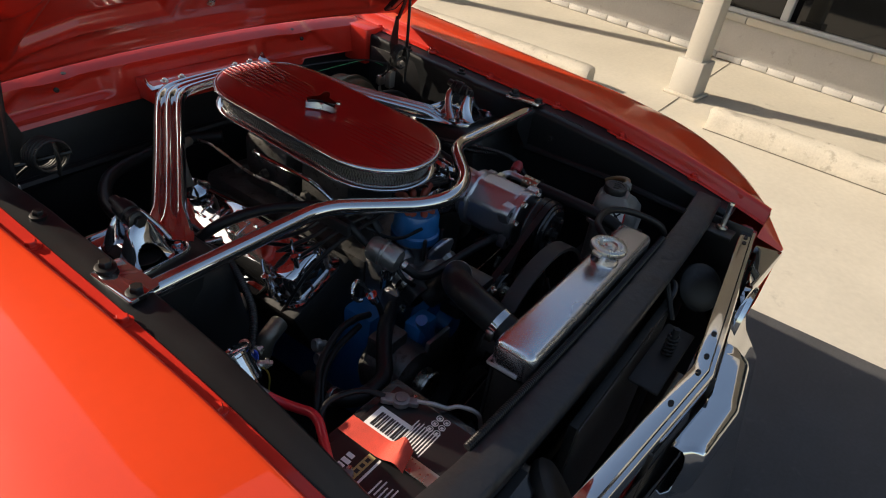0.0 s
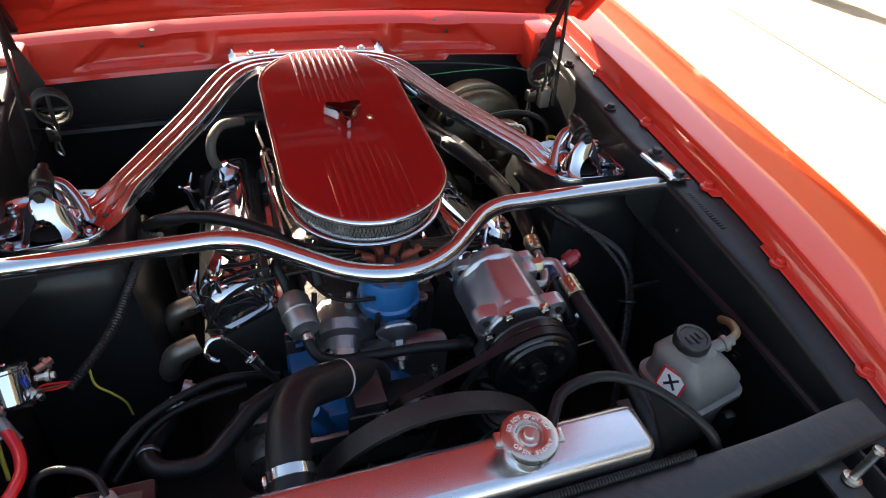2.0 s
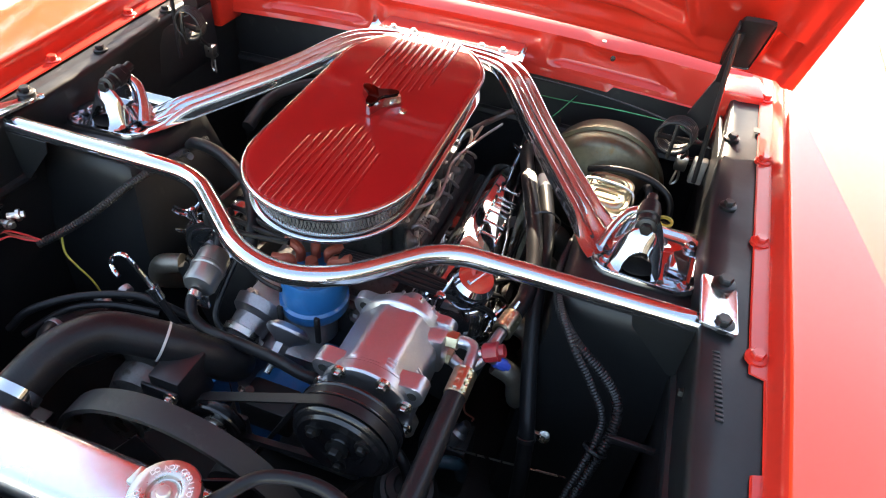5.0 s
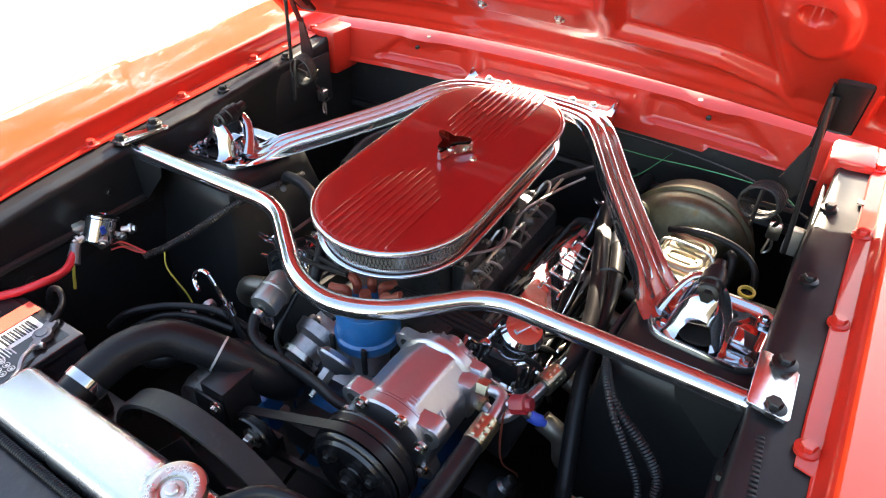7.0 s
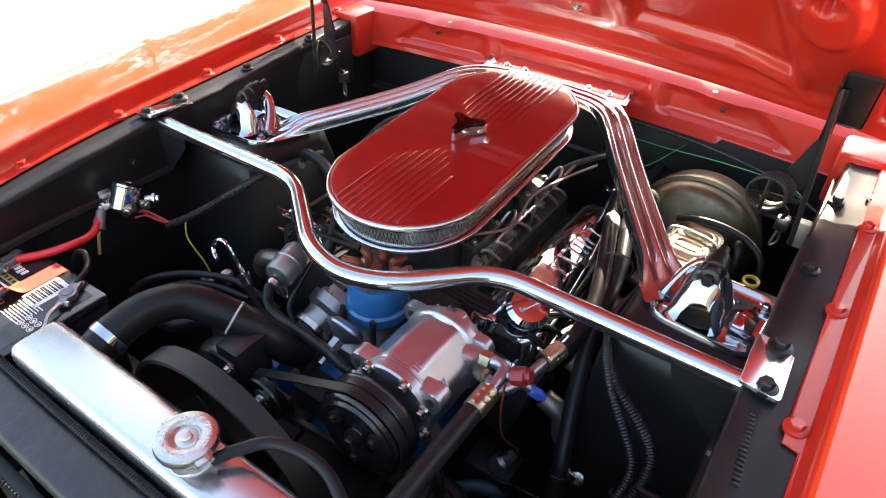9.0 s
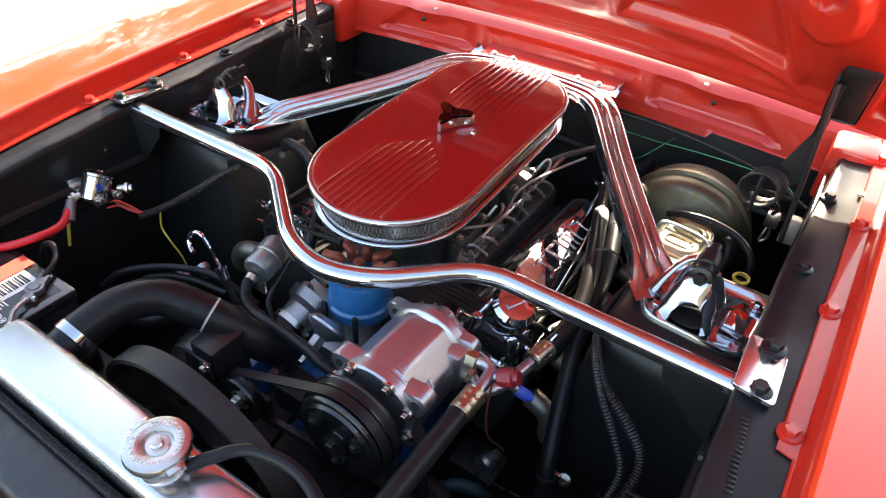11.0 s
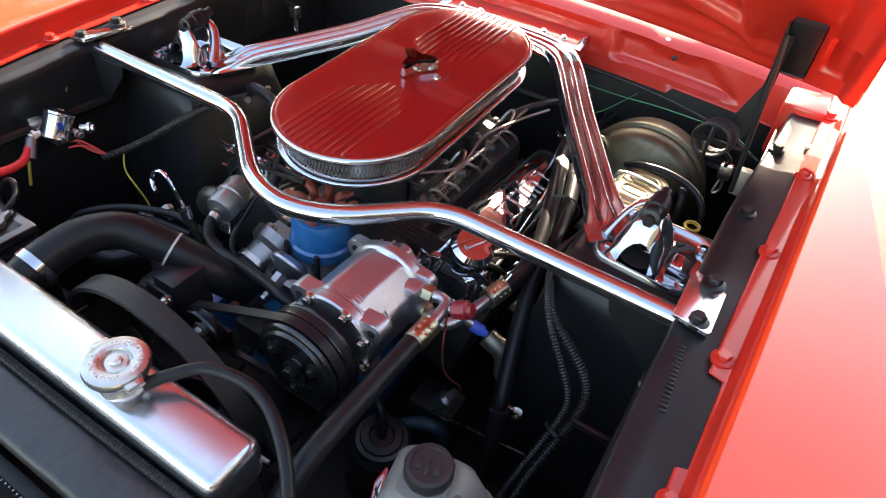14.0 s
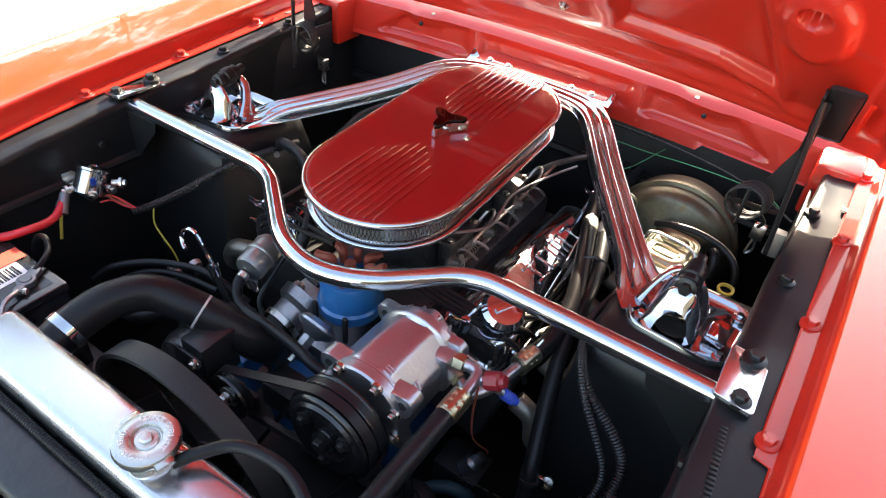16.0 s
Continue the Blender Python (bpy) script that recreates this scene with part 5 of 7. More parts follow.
# ---------------------------------------------------------------- cooling hoses, fan shroud, belts
upper_hose = thing("radiator_hose", (-0.15, -0.3, 0.78), "thick black moulded upper radiator hose with steel clamp", "hose")
line = smooth_line([(-0.180, -0.398, 0.788), (-0.179, -0.360, 0.800), (-0.172, -0.315, 0.807), (-0.150, -0.272, 0.802), (-0.112, -0.246, 0.782), (-0.074, -0.227, 0.758), (-0.042, -0.205, 0.722), (-0.040, -0.178, 0.685), (-0.06, -0.155, 0.655)], 8)
part("hose", add_tube(bmesh.new(), line, 0.0262, 28), RUBBER, upper_hose, smooth=60)
part("clamp", lathe([(0.0265, 0), (0.0285, 0.001), (0.0285, 0.013), (0.0265, 0.014)], (-0.1797, -0.384, 0.793), (-0.1793, -0.36, 0.800), 32), CHROME, upper_hose, "bright steel band clamp")
part("clamp_screw", box((-0.212, -0.384, 0.776), (-0.203, -0.370, 0.796), 0.003), ZINC, upper_hose)
part("paint_mark", lathe([(0.0264, 0), (0.0268, 0.0005), (0.0268, 0.0028), (0.0264, 0.0033)], (-0.0955, -0.2380, 0.7735), (-0.088, -0.2345, 0.769), 32), TAPE, upper_hose)
part("outlet", lathe([(0.024, 0), (0.024, 0.022), (0, 0.022)], (-0.180, -0.4015, 0.787), (-0.180, -0.35, 0.795), 24), ALU, upper_hose)

lower_hose = thing("radiator_hose", (-0.25, -0.2, 0.6), "black rubber lower hose curving beside the engine", "hose")
part("hose", tube([(-0.340, -0.110, 0.60), (-0.352, -0.150, 0.620), (-0.364, -0.198, 0.636), (-0.340, -0.230, 0.640), (-0.285, -0.234, 0.645), (-0.245, -0.202, 0.655), (-0.20, -0.165, 0.665), (-0.13, -0.125, 0.65)], 0.0150, 16), RUBBER, lower_hose)
part("clamp", lathe([(0.0152, 0), (0.0168, 0.001), (0.0168, 0.008), (0.0152, 0.009)], (-0.3645, -0.190, 0.634), (-0.363, -0.206, 0.638), 20), CAST, lower_hose)
part("hose", tube([(-0.43, -0.22, 0.63), (-0.401, -0.194, 0.66), (-0.35, -0.149, 0.668), (-0.275, -0.117, 0.672), (-0.224, -0.111, 0.668), (-0.17, -0.10, 0.64)], 0.0065, 12), RUBBER, lower_hose)
for k, (cx, cy) in enumerate(((-0.297, -0.096), (-0.318, -0.124))):
    part("hose_nipple", lathe([(0.010, 0), (0.012, 0.001), (0.012, 0.012), (0.008, 0.013), (0.008, 0.024), (0, 0.024)], (cx - 0.016, cy, 0.652), (cx + 0.02, cy - 0.01, 0.640), 16), BRAID, lower_hose)
part("hose", tube([(-0.41, -0.215, 0.62), (-0.36, -0.165, 0.650), (-0.30, -0.135, 0.656), (-0.22, -0.12, 0.655)], 0.006, 12), RUBBER, lower_hose)

shroud = thing("fan_shroud", (0.02, -0.36, 0.4), "black curved fan shroud behind the radiator", "fan shroud")
rows = []
for k in range(41):
    a = radians(165 - 160 * k / 40)
    cx, cz = 0.006, 0.664
    rr = 0.174
    ring = []
    for yy, dr in ((-0.374, -0.008), (-0.374, -0.001), (-0.370, 0.0), (-0.345, 0.0), (-0.343, -0.004), (-0.343, -0.012)):
        ring.append((cx + (rr + dr) * math.cos(a), yy, cz + (rr + dr) * math.sin(a)))
    rows.append(ring)
part("ring", thicken(loft(rows), 0.0025), DARK, shroud, smooth=50)
part("back_panel", box((-0.235, -0.408, 0.32), (0.24, -0.4025, 0.762), 0.001), PLASTIC, shroud)
fan = thing("fan", (0.02, -0.30, 0.56), "black steel engine fan with bright hub bolts", "fan")
part("hub", lathe([(0.055, 0), (0.055, 0.014), (0.03, 0.02), (0.028, 0.07), (0.05, 0.08), (0.05, 0.1), (0, 0.1)], (0.02, -0.375, 0.56), (0.02, -0.2, 0.56), 28), DARK, fan)
for k in range(6):
    a = 360 / 6 * k + 12
    bm = bmesh.new()
    add_box(bm, (0.04, -0.002, -0.032), (0.175, 0.002, 0.032), 0.001, Matrix.Translation((0.02, -0.35, 0.56)) @ pose(0, 0, 0, 0, -a, 0) @ pose(0, 0, 0, 28, 0, 0))
    part("blade", bm, BLACK, fan)
    bolt(fan, (0.02 + 0.035 * math.cos(radians(a)), -0.376, 0.56 + 0.035 * math.sin(radians(a))), 0.006, ZINC, (0, -1, 0))
alternator = thing("alternator", (-0.17, -0.22, 0.55), "cast aluminium alternator low beside the block", "alternator")
part("case", lathe([(0, 0), (0.03, 0), (0.055, 0.012), (0.062, 0.03), (0.062, 0.09), (0.05, 0.105), (0, 0.11)], (-0.19, -0.245, 0.575), (-0.19, -0.1, 0.575), 32), DULL_CAST, alternator)
part("pulley", lathe([(0.012, 0), (0.034, 0.0), (0.036, 0.004), (0.028, 0.012), (0.036, 0.020), (0.034, 0.024), (0, 0.024)], (-0.19, -0.275, 0.575), (-0.19, -0.1, 0.575), 28), ZINC, alternator)
part("bracket", box((-0.15, -0.235, 0.60), (-0.08, -0.225, 0.635), 0.003), CAST, alternator)
part("lug", box((-0.235, -0.20, 0.55), (-0.17, -0.15, 0.66), 0.008), DULL_CAST, alternator)

idler = thing("idler_pulley", (0.006, -0.28, 0.711), "black idler pulley with bright centre bolt", "pulley")
part("wheel", lathe([(0, 0.004), (0.014, 0.002), (0.018, 0.004), (0.030, 0.003), (0.036, 0.0), (0.037, 0.003), (0.032, 0.008), (0.037, 0.013), (0.036, 0.016), (0, 0.016)], (0.006, -0.290, 0.711), (0.006, -0.1, 0.711), 36), PULLEY, idler)
bolt(idler, (0.006, -0.287, 0.711), 0.010, ZINC, (0, -1, 0))
part("bracket", box((-0.03, -0.270, 0.66), (0.040, -0.262, 0.715), 0.003), BLACK, idler)
part("slotted_bracket", box((-0.085, -0.285, 0.690), (-0.040, -0.225, 0.765), 0.004), BLACK, idler)
part("slot_plate", box((-0.095, -0.292, 0.700), (-0.040, -0.2855, 0.752), 0.004), BLACK, idler)
bolt(idler, (-0.050, -0.292, 0.742), 0.006, ZINC, (0, -1, 0))
part("tension_bolt", lathe([(0, 0), (0.006, 0), (0.006, 0.022), (0, 0.022)], (0.028, -0.25, 0.735), (0.046, -0.25, 0.768), 10), BOLT_BLACK, idler)

# ---------------------------------------------------------------- air-conditioning compressor
COMP = Matrix.Translation((0.1835, -0.147, 0.768))
compressor = thing("ac_compressor", (0.18, -0.16, 0.70), "polished aluminium air-conditioning compressor with black grooved pulley", "compressor")


def teardrop(reach, radius, base, n=10):
    """Outline of an ear: a round end at the given reach, with flanks running back to a wide base."""
    t = math.acos((base - radius) / reach)
    pts = [(reach + radius * math.cos(a), radius * math.sin(a)) for a in np.linspace(-t, t, n)]
    return pts + [(base * math.cos(a), base * math.sin(a)) for a in np.linspace(t, 2 * math.pi - t, 2 * n)]


def barrel(t, r, h):
    """Eight cast flats along the middle of the compressor, round at both ends."""
    if not 0.024 < h < 0.117:
        return r
    a = (t + math.pi / 8) % (math.pi / 4) - math.pi / 8
    return r * min(1.0, 0.946 / math.cos(a))


part("body", lathe([(0, 0), (0.052, 0), (0.060, 0.002), (0.062, 0.005), (0.062, 0.018), (0.0605, 0.020), (0.0605, 0.023), (0.062, 0.025), (0.0622, 0.030), (0.0625, 0.060), (0.0625, 0.100), (0.0610, 0.116), (0.0605, 0.118), (0.063, 0.120), (0.064, 0.122), (0.064, 0.134), (0.062, 0.136), (0.052, 0.137), (0.051, 0.139), (0.052, 0.141), (0.052, 0.150), (0.047, 0.156), (0.036, 0.159), (0, 0.160)], COMP @ Vector((0, -0.078, 0)), COMP @ Vector((0, 0.1, 0)), 96, barrel), CLEARED, compressor, smooth=24)
for a, y0, y1, reach in ((30, -0.067, -0.043, 0.0665), (152, -0.067, -0.043, 0.0665), (-42, -0.067, -0.048, 0.064), (222, -0.067, -0.048, 0.064), (27, 0.047, 0.062, 0.0645), (151, 0.047, 0.062, 0.0645), (80, 0.064, 0.076, 0.040)):
    m2 = COMP @ pose(0, 0, 0, 0, -a, 0) @ pose(0, 0, 0, 90, 0, 0)
    lug = part("lug", plate(teardrop(reach, 0.0155, 0.044), -y1, -y0, m2, 0.002), CLEARED, compressor)
    part("hole", lathe([(0, 0), (0.0062, 0), (0.0062, 0.0008), (0, 0.0008)], m2 @ Vector((reach, 0, -y0)), m2 @ Vector((reach, 0, -y0 + 0.1)), 16), DARK, lug)
for k in range(3):
    part("raised_mark", add_box(bmesh.new(), (-0.006, -0.0015, 0.0610), (0.006, 0.0015, 0.0626), 0.0004, COMP @ pose(0, 0, 0, 0, 22, 0) @ Matrix.Translation((0.0, -0.052 + 0.005 * k, 0.0))), CLEARED, compressor)
for a in (24, 64, 122, 165, -20):
    bolt(compressor, COMP @ Vector((0.0585 * math.cos(radians(a)), -0.079, 0.0585 * math.sin(radians(a)))), 0.006, ZINC, (0, -1, 0))
    bolt(compressor, COMP @ Vector((0.047 * math.cos(radians(a + 10)), 0.072, 0.047 * math.sin(radians(a + 10)))), 0.005, ZINC, (0, 1, 0))
for k in range(4):
    part("cast_rib", add_box(bmesh.new(), (-0.0016, -0.050 + 0.0001 * k, 0.0575), (0.0016, -0.024, 0.0625), 0.001, COMP @ pose(0, 0, 0, 0, 68 + 5.5 * k, 0)), CLEARED, compressor)
for a in (-38, -12, 14, 40):
    part("head_rib", add_box(bmesh.new(), (-0.0020, 0.060, 0.044), (0.0020, 0.077, 0.0535), 0.0012, COMP @ pose(0, 0, 0, 0, a, 0)), CLEARED, compressor)
part("port_block", box((0.210, -0.130, 0.744), (0.250, -0.088, 0.808), 0.008), CLEARED, compressor)
for k in range(5):
    part("label_bar", add_box(bmesh.new(), (0.0614, -0.048 + 0.005 * k, -0.007), (0.0626, -0.0455 + 0.005 * k, 0.007), 0, COMP @ pose(0, 0, 0, 0, -30, 0)), WHITE_LABEL, compressor)
part("pulley", lathe([(0.03, 0), (0.058, 0), (0.061, 0.002), (0.0625, 0.005), (0.058, 0.008), (0.0645, 0.010), (0.066, 0.0105), (0.066, 0.012), (0.056, 0.016), (0.066, 0.022), (0.067, 0.0225), (0.067, 0.024), (0.056, 0.029), (0.067, 0.034), (0.068, 0.036), (0.067, 0.039), (0.03, 0.039)], (0.180, -0.285, 0.765), (0.180, 0, 0.765), 56), PULLEY, compressor, "black grooved compressor pulley")
cl = part("clutch", lathe([(0, -0.004), (0.012, -0.004), (0.014, 0.002), (0.030, 0.004), (0.034, 0.0), (0.052, -0.002), (0.055, 0.002), (0.055, 0.006), (0, 0.006)], (0.180, -0.287, 0.765), (0.180, 0, 0.765), 48), PULLEY, compressor)
bolt(cl, (0.180, -0.291, 0.765), 0.009, BOLT_BLACK, (0, -1, 0))
for a in (30, 150, 270):
    bolt(cl, (0.180 + 0.036 * math.cos(radians(a)), -0.288, 0.765 + 0.036 * math.sin(radians(a))), 0.006, BOLT_BLACK, (0, -1, 0))


def belt_rows(a, ra, b, rb, y, w):
    """A belt round two pulleys in the x-z plane."""
    a, b = Vector((a[0], 0, a[1])), Vector((b[0], 0, b[1]))
    d = (b - a)
    base = math.atan2(d.z, d.x)
    off = math.acos((ra - rb) / d.length)
    pts = []
    for k in range(25):
        t = base + off + (2 * math.pi - 2 * off) * k / 24
        pts.append(a + Vector((ra * math.cos(t), 0, ra * math.sin(t))))
    for k in range(25):
        t = base - off + 2 * off * k / 24
        pts.append(b + Vector((rb * math.cos(t), 0, rb * math.sin(t))))
    c = (a + b) / 2
    rows = []
    for p in pts:
        n2 = (p - (a if (p - a).length < (p - b).length else b)).normalized()
        rows.append([p + Vector((0, y - w, 0)), p + Vector((0, y + w, 0)), p - n2 * 0.006 + Vector((0, y + w * 0.6, 0)), p - n2 * 0.006 + Vector((0, y - w * 0.6, 0))])
    rows.append(rows[0])
    return loft(rows, closed=True)


drive_belt = thing("drive_belt", (0.06, -0.27, 0.7), "black rubber V-belt round the compressor pulley", "belt")
part("belt", belt_rows((0.006, 0.711), 0.0375, (0.180, 0.765), 0.0668, -0.272, 0.0068), RUBBER, drive_belt)
crank_belt = thing("drive_belt", (0.0, -0.26, 0.5), "black rubber V-belt running down to the crank pulley", "belt")
part("belt", belt_rows((0.0, 0.40), 0.07, (0.180, 0.765), 0.0665, -0.257, 0.006), RUBBER, crank_belt)
crank = thing("crank_pulley", (0.0, -0.26, 0.33), "dark steel crank pulley low at the front", "pulley")
part("wheel", lathe([(0.02, 0), (0.07, 0), (0.064, 0.008), (0.07, 0.016), (0.064, 0.024), (0.07, 0.032), (0, 0.032)], (0.0, -0.285, 0.40), (0, 0, 0.40), 36), DARK, crank)

ac_lines = thing("ac_lines", (0.28, -0.1, 0.76), "aluminium refrigerant pipes with crimped hoses and coloured service caps", "pipe")
part("suction_nut", lathe([(0, 0), (0.0125, 0), (0.0125, 0.018), (0.009, 0.020), (0, 0.020)], (0.246, -0.106, 0.794), (0.29, -0.106, 0.796), 6), BRASS, ac_lines)
part("discharge_nut", lathe([(0, 0), (0.012, 0), (0.012, 0.016), (0.009, 0.018), (0, 0.018)], (0.240, -0.098, 0.752), (0.29, -0.102, 0.748), 6), BRASS, ac_lines)
part("suction_pipe", tube([(0.262, -0.106, 0.795), (0.276, -0.106, 0.797), (0.287, -0.114, 0.798), (0.289, -0.135, 0.797), (0.2885, -0.155, 0.796)], 0.0085, 14), CLEARED, ac_lines)
part("discharge_pipe", tube([(0.255, -0.100, 0.750), (0.272, -0.106, 0.747), (0.286, -0.098, 0.746), (0.296, -0.075, 0.746), (0.302, -0.045, 0.745), (0.306, -0.02, 0.743)], 0.0085, 14), CLEARED, ac_lines)
for a, b in (((0.2885, -0.150, 0.796), (0.2875, -0.190, 0.795)), ((0.3055, -0.022, 0.743), (0.312, 0.014, 0.741))):
    part("crimp", lathe([(0.011, 0), (0.0150, 0.001)] + [(0.0152, 0.002 + 0.0018 * k) for k in range(21)] + [(0.0145, 0.040), (0.011, 0.041)], a, b, 48, lambda t, r, h: r - (0.0016 if 0.003 < h < 0.038 and math.sin(h * 2 * math.pi / 0.0115) > 0.1 and math.sin(8 * t) > 0.1 else 0)), BRASS, ac_lines, "dimpled gold hose ferrule")
part("suction_hose", tube([(0.2875, -0.185, 0.795), (0.287, -0.26, 0.795), (0.286, -0.33, 0.793), (0.285, -0.385, 0.785), (0.284, -0.43, 0.755), (0.284, -0.462, 0.70), (0.284, -0.46, 0.60)], 0.0138, 18), RUBBER, ac_lines, "thick black refrigerant hose")
part("discharge_hose", tube([(0.312, 0.012, 0.741), (0.320, 0.06, 0.742), (0.318, 0.12, 0.752), (0.300, 0.19, 0.765), (0.275, 0.27, 0.768), (0.25, 0.35, 0.765), (0.225, 0.45, 0.75), (0.21, 0.56, 0.73), (0.21, 0.654, 0.72)], 0.0138, 18), RUBBER, ac_lines, "thick black refrigerant hose")
for at, to, mat, nm, r in (((0.296, -0.118, 0.799), (0.33, -0.112, 0.815), MAROON_CAP, "service_cap", 0.0125), ((0.306, -0.075, 0.742), (0.345, -0.052, 0.708), BLUE_CAP, "service_cap", 0.0085)):
    part("stem", lathe([(0.005, -0.01), (0.006, 0.008), (0, 0.008)], at, to, 12), CLEARED, ac_lines)
    part(nm, lathe([(0, 0.006), (r * 0.85, 0.006), (r, 0.008), (r * 1.02, 0.026), (r * 0.7, 0.028), (r * 0.66, 0.034), (0, 0.034)], at, to, 20, lambda t, q, h: q * (1 + 0.03 * math.cos(9 * t))), mat, ac_lines)

heater_hose = thing("heater_hose", (0.3, 0.1, 0.7), "black heater hose with pale bands", "hose")
line = [(0.245, 0.654, 0.72), (0.245, 0.56, 0.735), (0.255, 0.45, 0.748), (0.285, 0.34, 0.758), (0.314, 0.24, 0.752), (0.328, 0.15, 0.748), (0.334, 0.085, 0.732), (0.348, 0.02, 0.685), (0.365, -0.035, 0.64), (0.379, -0.075, 0.60), (0.387, -0.10, 0.53), (0.392, -0.12, 0.43), (0.394, -0.13, 0.33)]
part("hose", tube(line, 0.0125, 16), RUBBER, heater_hose)
for a, b, r in (((0.276, 0.362, 0.7575), (0.288, 0.33, 0.7575), 0.0127), ((0.252, 0.345, 0.7655), (0.263, 0.31, 0.767), 0.0141)):
    part("pale_band", lathe([(r, 0), (r + 0.0004, 0.001), (r + 0.0004, 0.033), (r, 0.034)], a, b, 20), TAPE, heater_hose)
part("hose_tie", lathe([(0.030, 0), (0.032, 0.002), (0.030, 0.004)], (0.305, 0.232, 0.756), (0.315, 0.20, 0.752), 20), PLASTIC, heater_hose)
part("hose_clip", lathe([(0.0127, 0), (0.0147, 0.001), (0.0147, 0.007), (0.0127, 0.008)], (0.3795, -0.076, 0.599), (0.383, -0.086, 0.576), 20), BLACK, heater_hose)
part("clip_tab", lathe([(0, 0), (0.010, 0), (0.010, 0.004), (0.004, 0.006), (0, 0.006)], (0.404, -0.062, 0.592), (0.406, -0.144, 0.642), 16), ZINC, heater_hose)
part("clip_arm", box((0.386, -0.066, 0.588), (0.404, -0.060, 0.598), 0.001), ZINC, heater_hose)

# ---------------------------------------------------------------- fuel filter, hoses and dipstick
fuel_filter = thing("fuel_filter", (-0.135, -0.1, 0.74), "round silver inline canister with black rubber hose", "filter")
part("canister", lathe([(0, 0), (0.008, 0), (0.012, 0.003), (0.022, 0.005), (0.0245, 0.010), (0.0245, 0.034), (0.0262, 0.036), (0.0262, 0.040), (0.0245, 0.042), (0.0245, 0.062), (0.020, 0.070), (0.006, 0.072), (0, 0.072)], (-0.124, -0.130, 0.757), (-0.136, -0.058, 0.768), 36), material("silver_paint", (0.30, 0.295, 0.28), 0.35, 0.8, 0.0, 0.08, 30), fuel_filter)
part("clamp", lathe([(0.007, 0), (0.0095, 0.001), (0.0095, 0.010), (0.007, 0.011)], (-0.122, -0.143, 0.753), (-0.124, -0.131, 0.757), 16), ZINC, fuel_filter)
part("hose", tube([(-0.124, -0.132, 0.756), (-0.122, -0.148, 0.750), (-0.110, -0.163, 0.738), (-0.082, -0.172, 0.732), (-0.045, -0.177, 0.735), (-0.008, -0.181, 0.738), (0.04, -0.190, 0.746), (0.084, -0.200, 0.750), (0.115, -0.19, 0.735), (0.12, -0.15, 0.70)], 0.0085, 14), RUBBER, fuel_filter)
part("hose", tube([(-0.136, -0.060, 0.768), (-0.141, -0.042, 0.778), (-0.15, -0.02, 0.80), (-0.145, 0.0, 0.80)], 0.008, 12), RUBBER, fuel_filter)
part("bracket", box((-0.155, -0.115, 0.70), (-0.125, -0.108, 0.745), 0.002, None), CHROME, fuel_filter)
part("thin_hose", tube([(-0.10, -0.06, 0.77), (-0.105, -0.085, 0.745), (-0.105, -0.125, 0.71), (-0.085, -0.14, 0.69)], 0.0045, 10), RUBBER, fuel_filter)
dipstick = thing("dipstick", (-0.22, -0.13, 0.7), "chrome dipstick with curled handle", "dipstick")
part("handle", tube([(-0.249, -0.145, 0.748), (-0.258, -0.142, 0.751), (-0.265, -0.137, 0.762), (-0.260, -0.132, 0.774), (-0.247, -0.129, 0.779), (-0.235, -0.128, 0.769), (-0.206, -0.131, 0.729)], 0.0038, 10), CHROME, dipstick)
part("collar", lathe([(0.006, 0), (0.009, 0.002), (0.009, 0.016), (0.0105, 0.018), (0.0105, 0.024), (0, 0.026)], (-0.196, -0.133, 0.708), (-0.210, -0.131, 0.735), 18), CHROME, dipstick)
part("guide_tube", tube([(-0.197, -0.133, 0.712), (-0.18, -0.135, 0.68), (-0.16, -0.13, 0.62), (-0.15, -0.11, 0.52)], 0.006, 10), BLACK, dipstick)
pcv_hose = thing("vacuum_hose", (-0.2, 0.1, 0.76), "black rubber hose along the valve cover", "hose")
part("hose", tube([(-0.345, 0.165, 0.770), (-0.31, 0.143, 0.797), (-0.24, 0.117, 0.808), (-0.165, 0.070, 0.808), (-0.118, 0.018, 0.806), (-0.095, -0.02, 0.795), (-0.09, -0.045, 0.77)], 0.0105, 14), RUBBER, pcv_hose)
part("end_fitting", lathe([(0.006, 0), (0.006, 0.03), (0, 0.03)], (-0.345, 0.15, 0.765), (-0.32, 0.132, 0.772), 12), ZINC, pcv_hose)
rear_hose = thing("vacuum_hose", (-0.3, 0.5, 0.7), "black hose along the firewall", "hose")
part("hose", tube([(-0.36, 0.36, 0.70), (-0.36, 0.45, 0.72), (-0.31, 0.52, 0.735), (-0.22, 0.54, 0.745), (-0.12, 0.53, 0.76), (-0.05, 0.48, 0.77)], 0.014, 14), RUBBER, rear_hose)
exhaust = thing("exhaust_header", (-0.3, 0.1, 0.5), "dull steel exhaust header tubes beside the block", "exhaust")
for k, y in enumerate((0.02, 0.12, 0.30, 0.40)):
    part("pipe", tube([(-0.29, y, 0.62), (-0.33, y - 0.01, 0.61), (-0.345, y + 0.01, 0.55), (-0.33, 0.2 + 0.03 * k, 0.42)], 0.018, 14), material("header_steel", (0.30, 0.27, 0.22), 0.45, 0.8, 0.0, 0.2, 20) if k == 0 else bpy.data.materials["header_steel"], exhaust)
    part("pipe", tube([(0.30, y, 0.62), (0.335, y, 0.60), (0.345, y + 0.01, 0.54), (0.33, 0.2 + 0.03 * k, 0.42)], 0.018, 14), bpy.data.materials["header_steel"], exhaust)

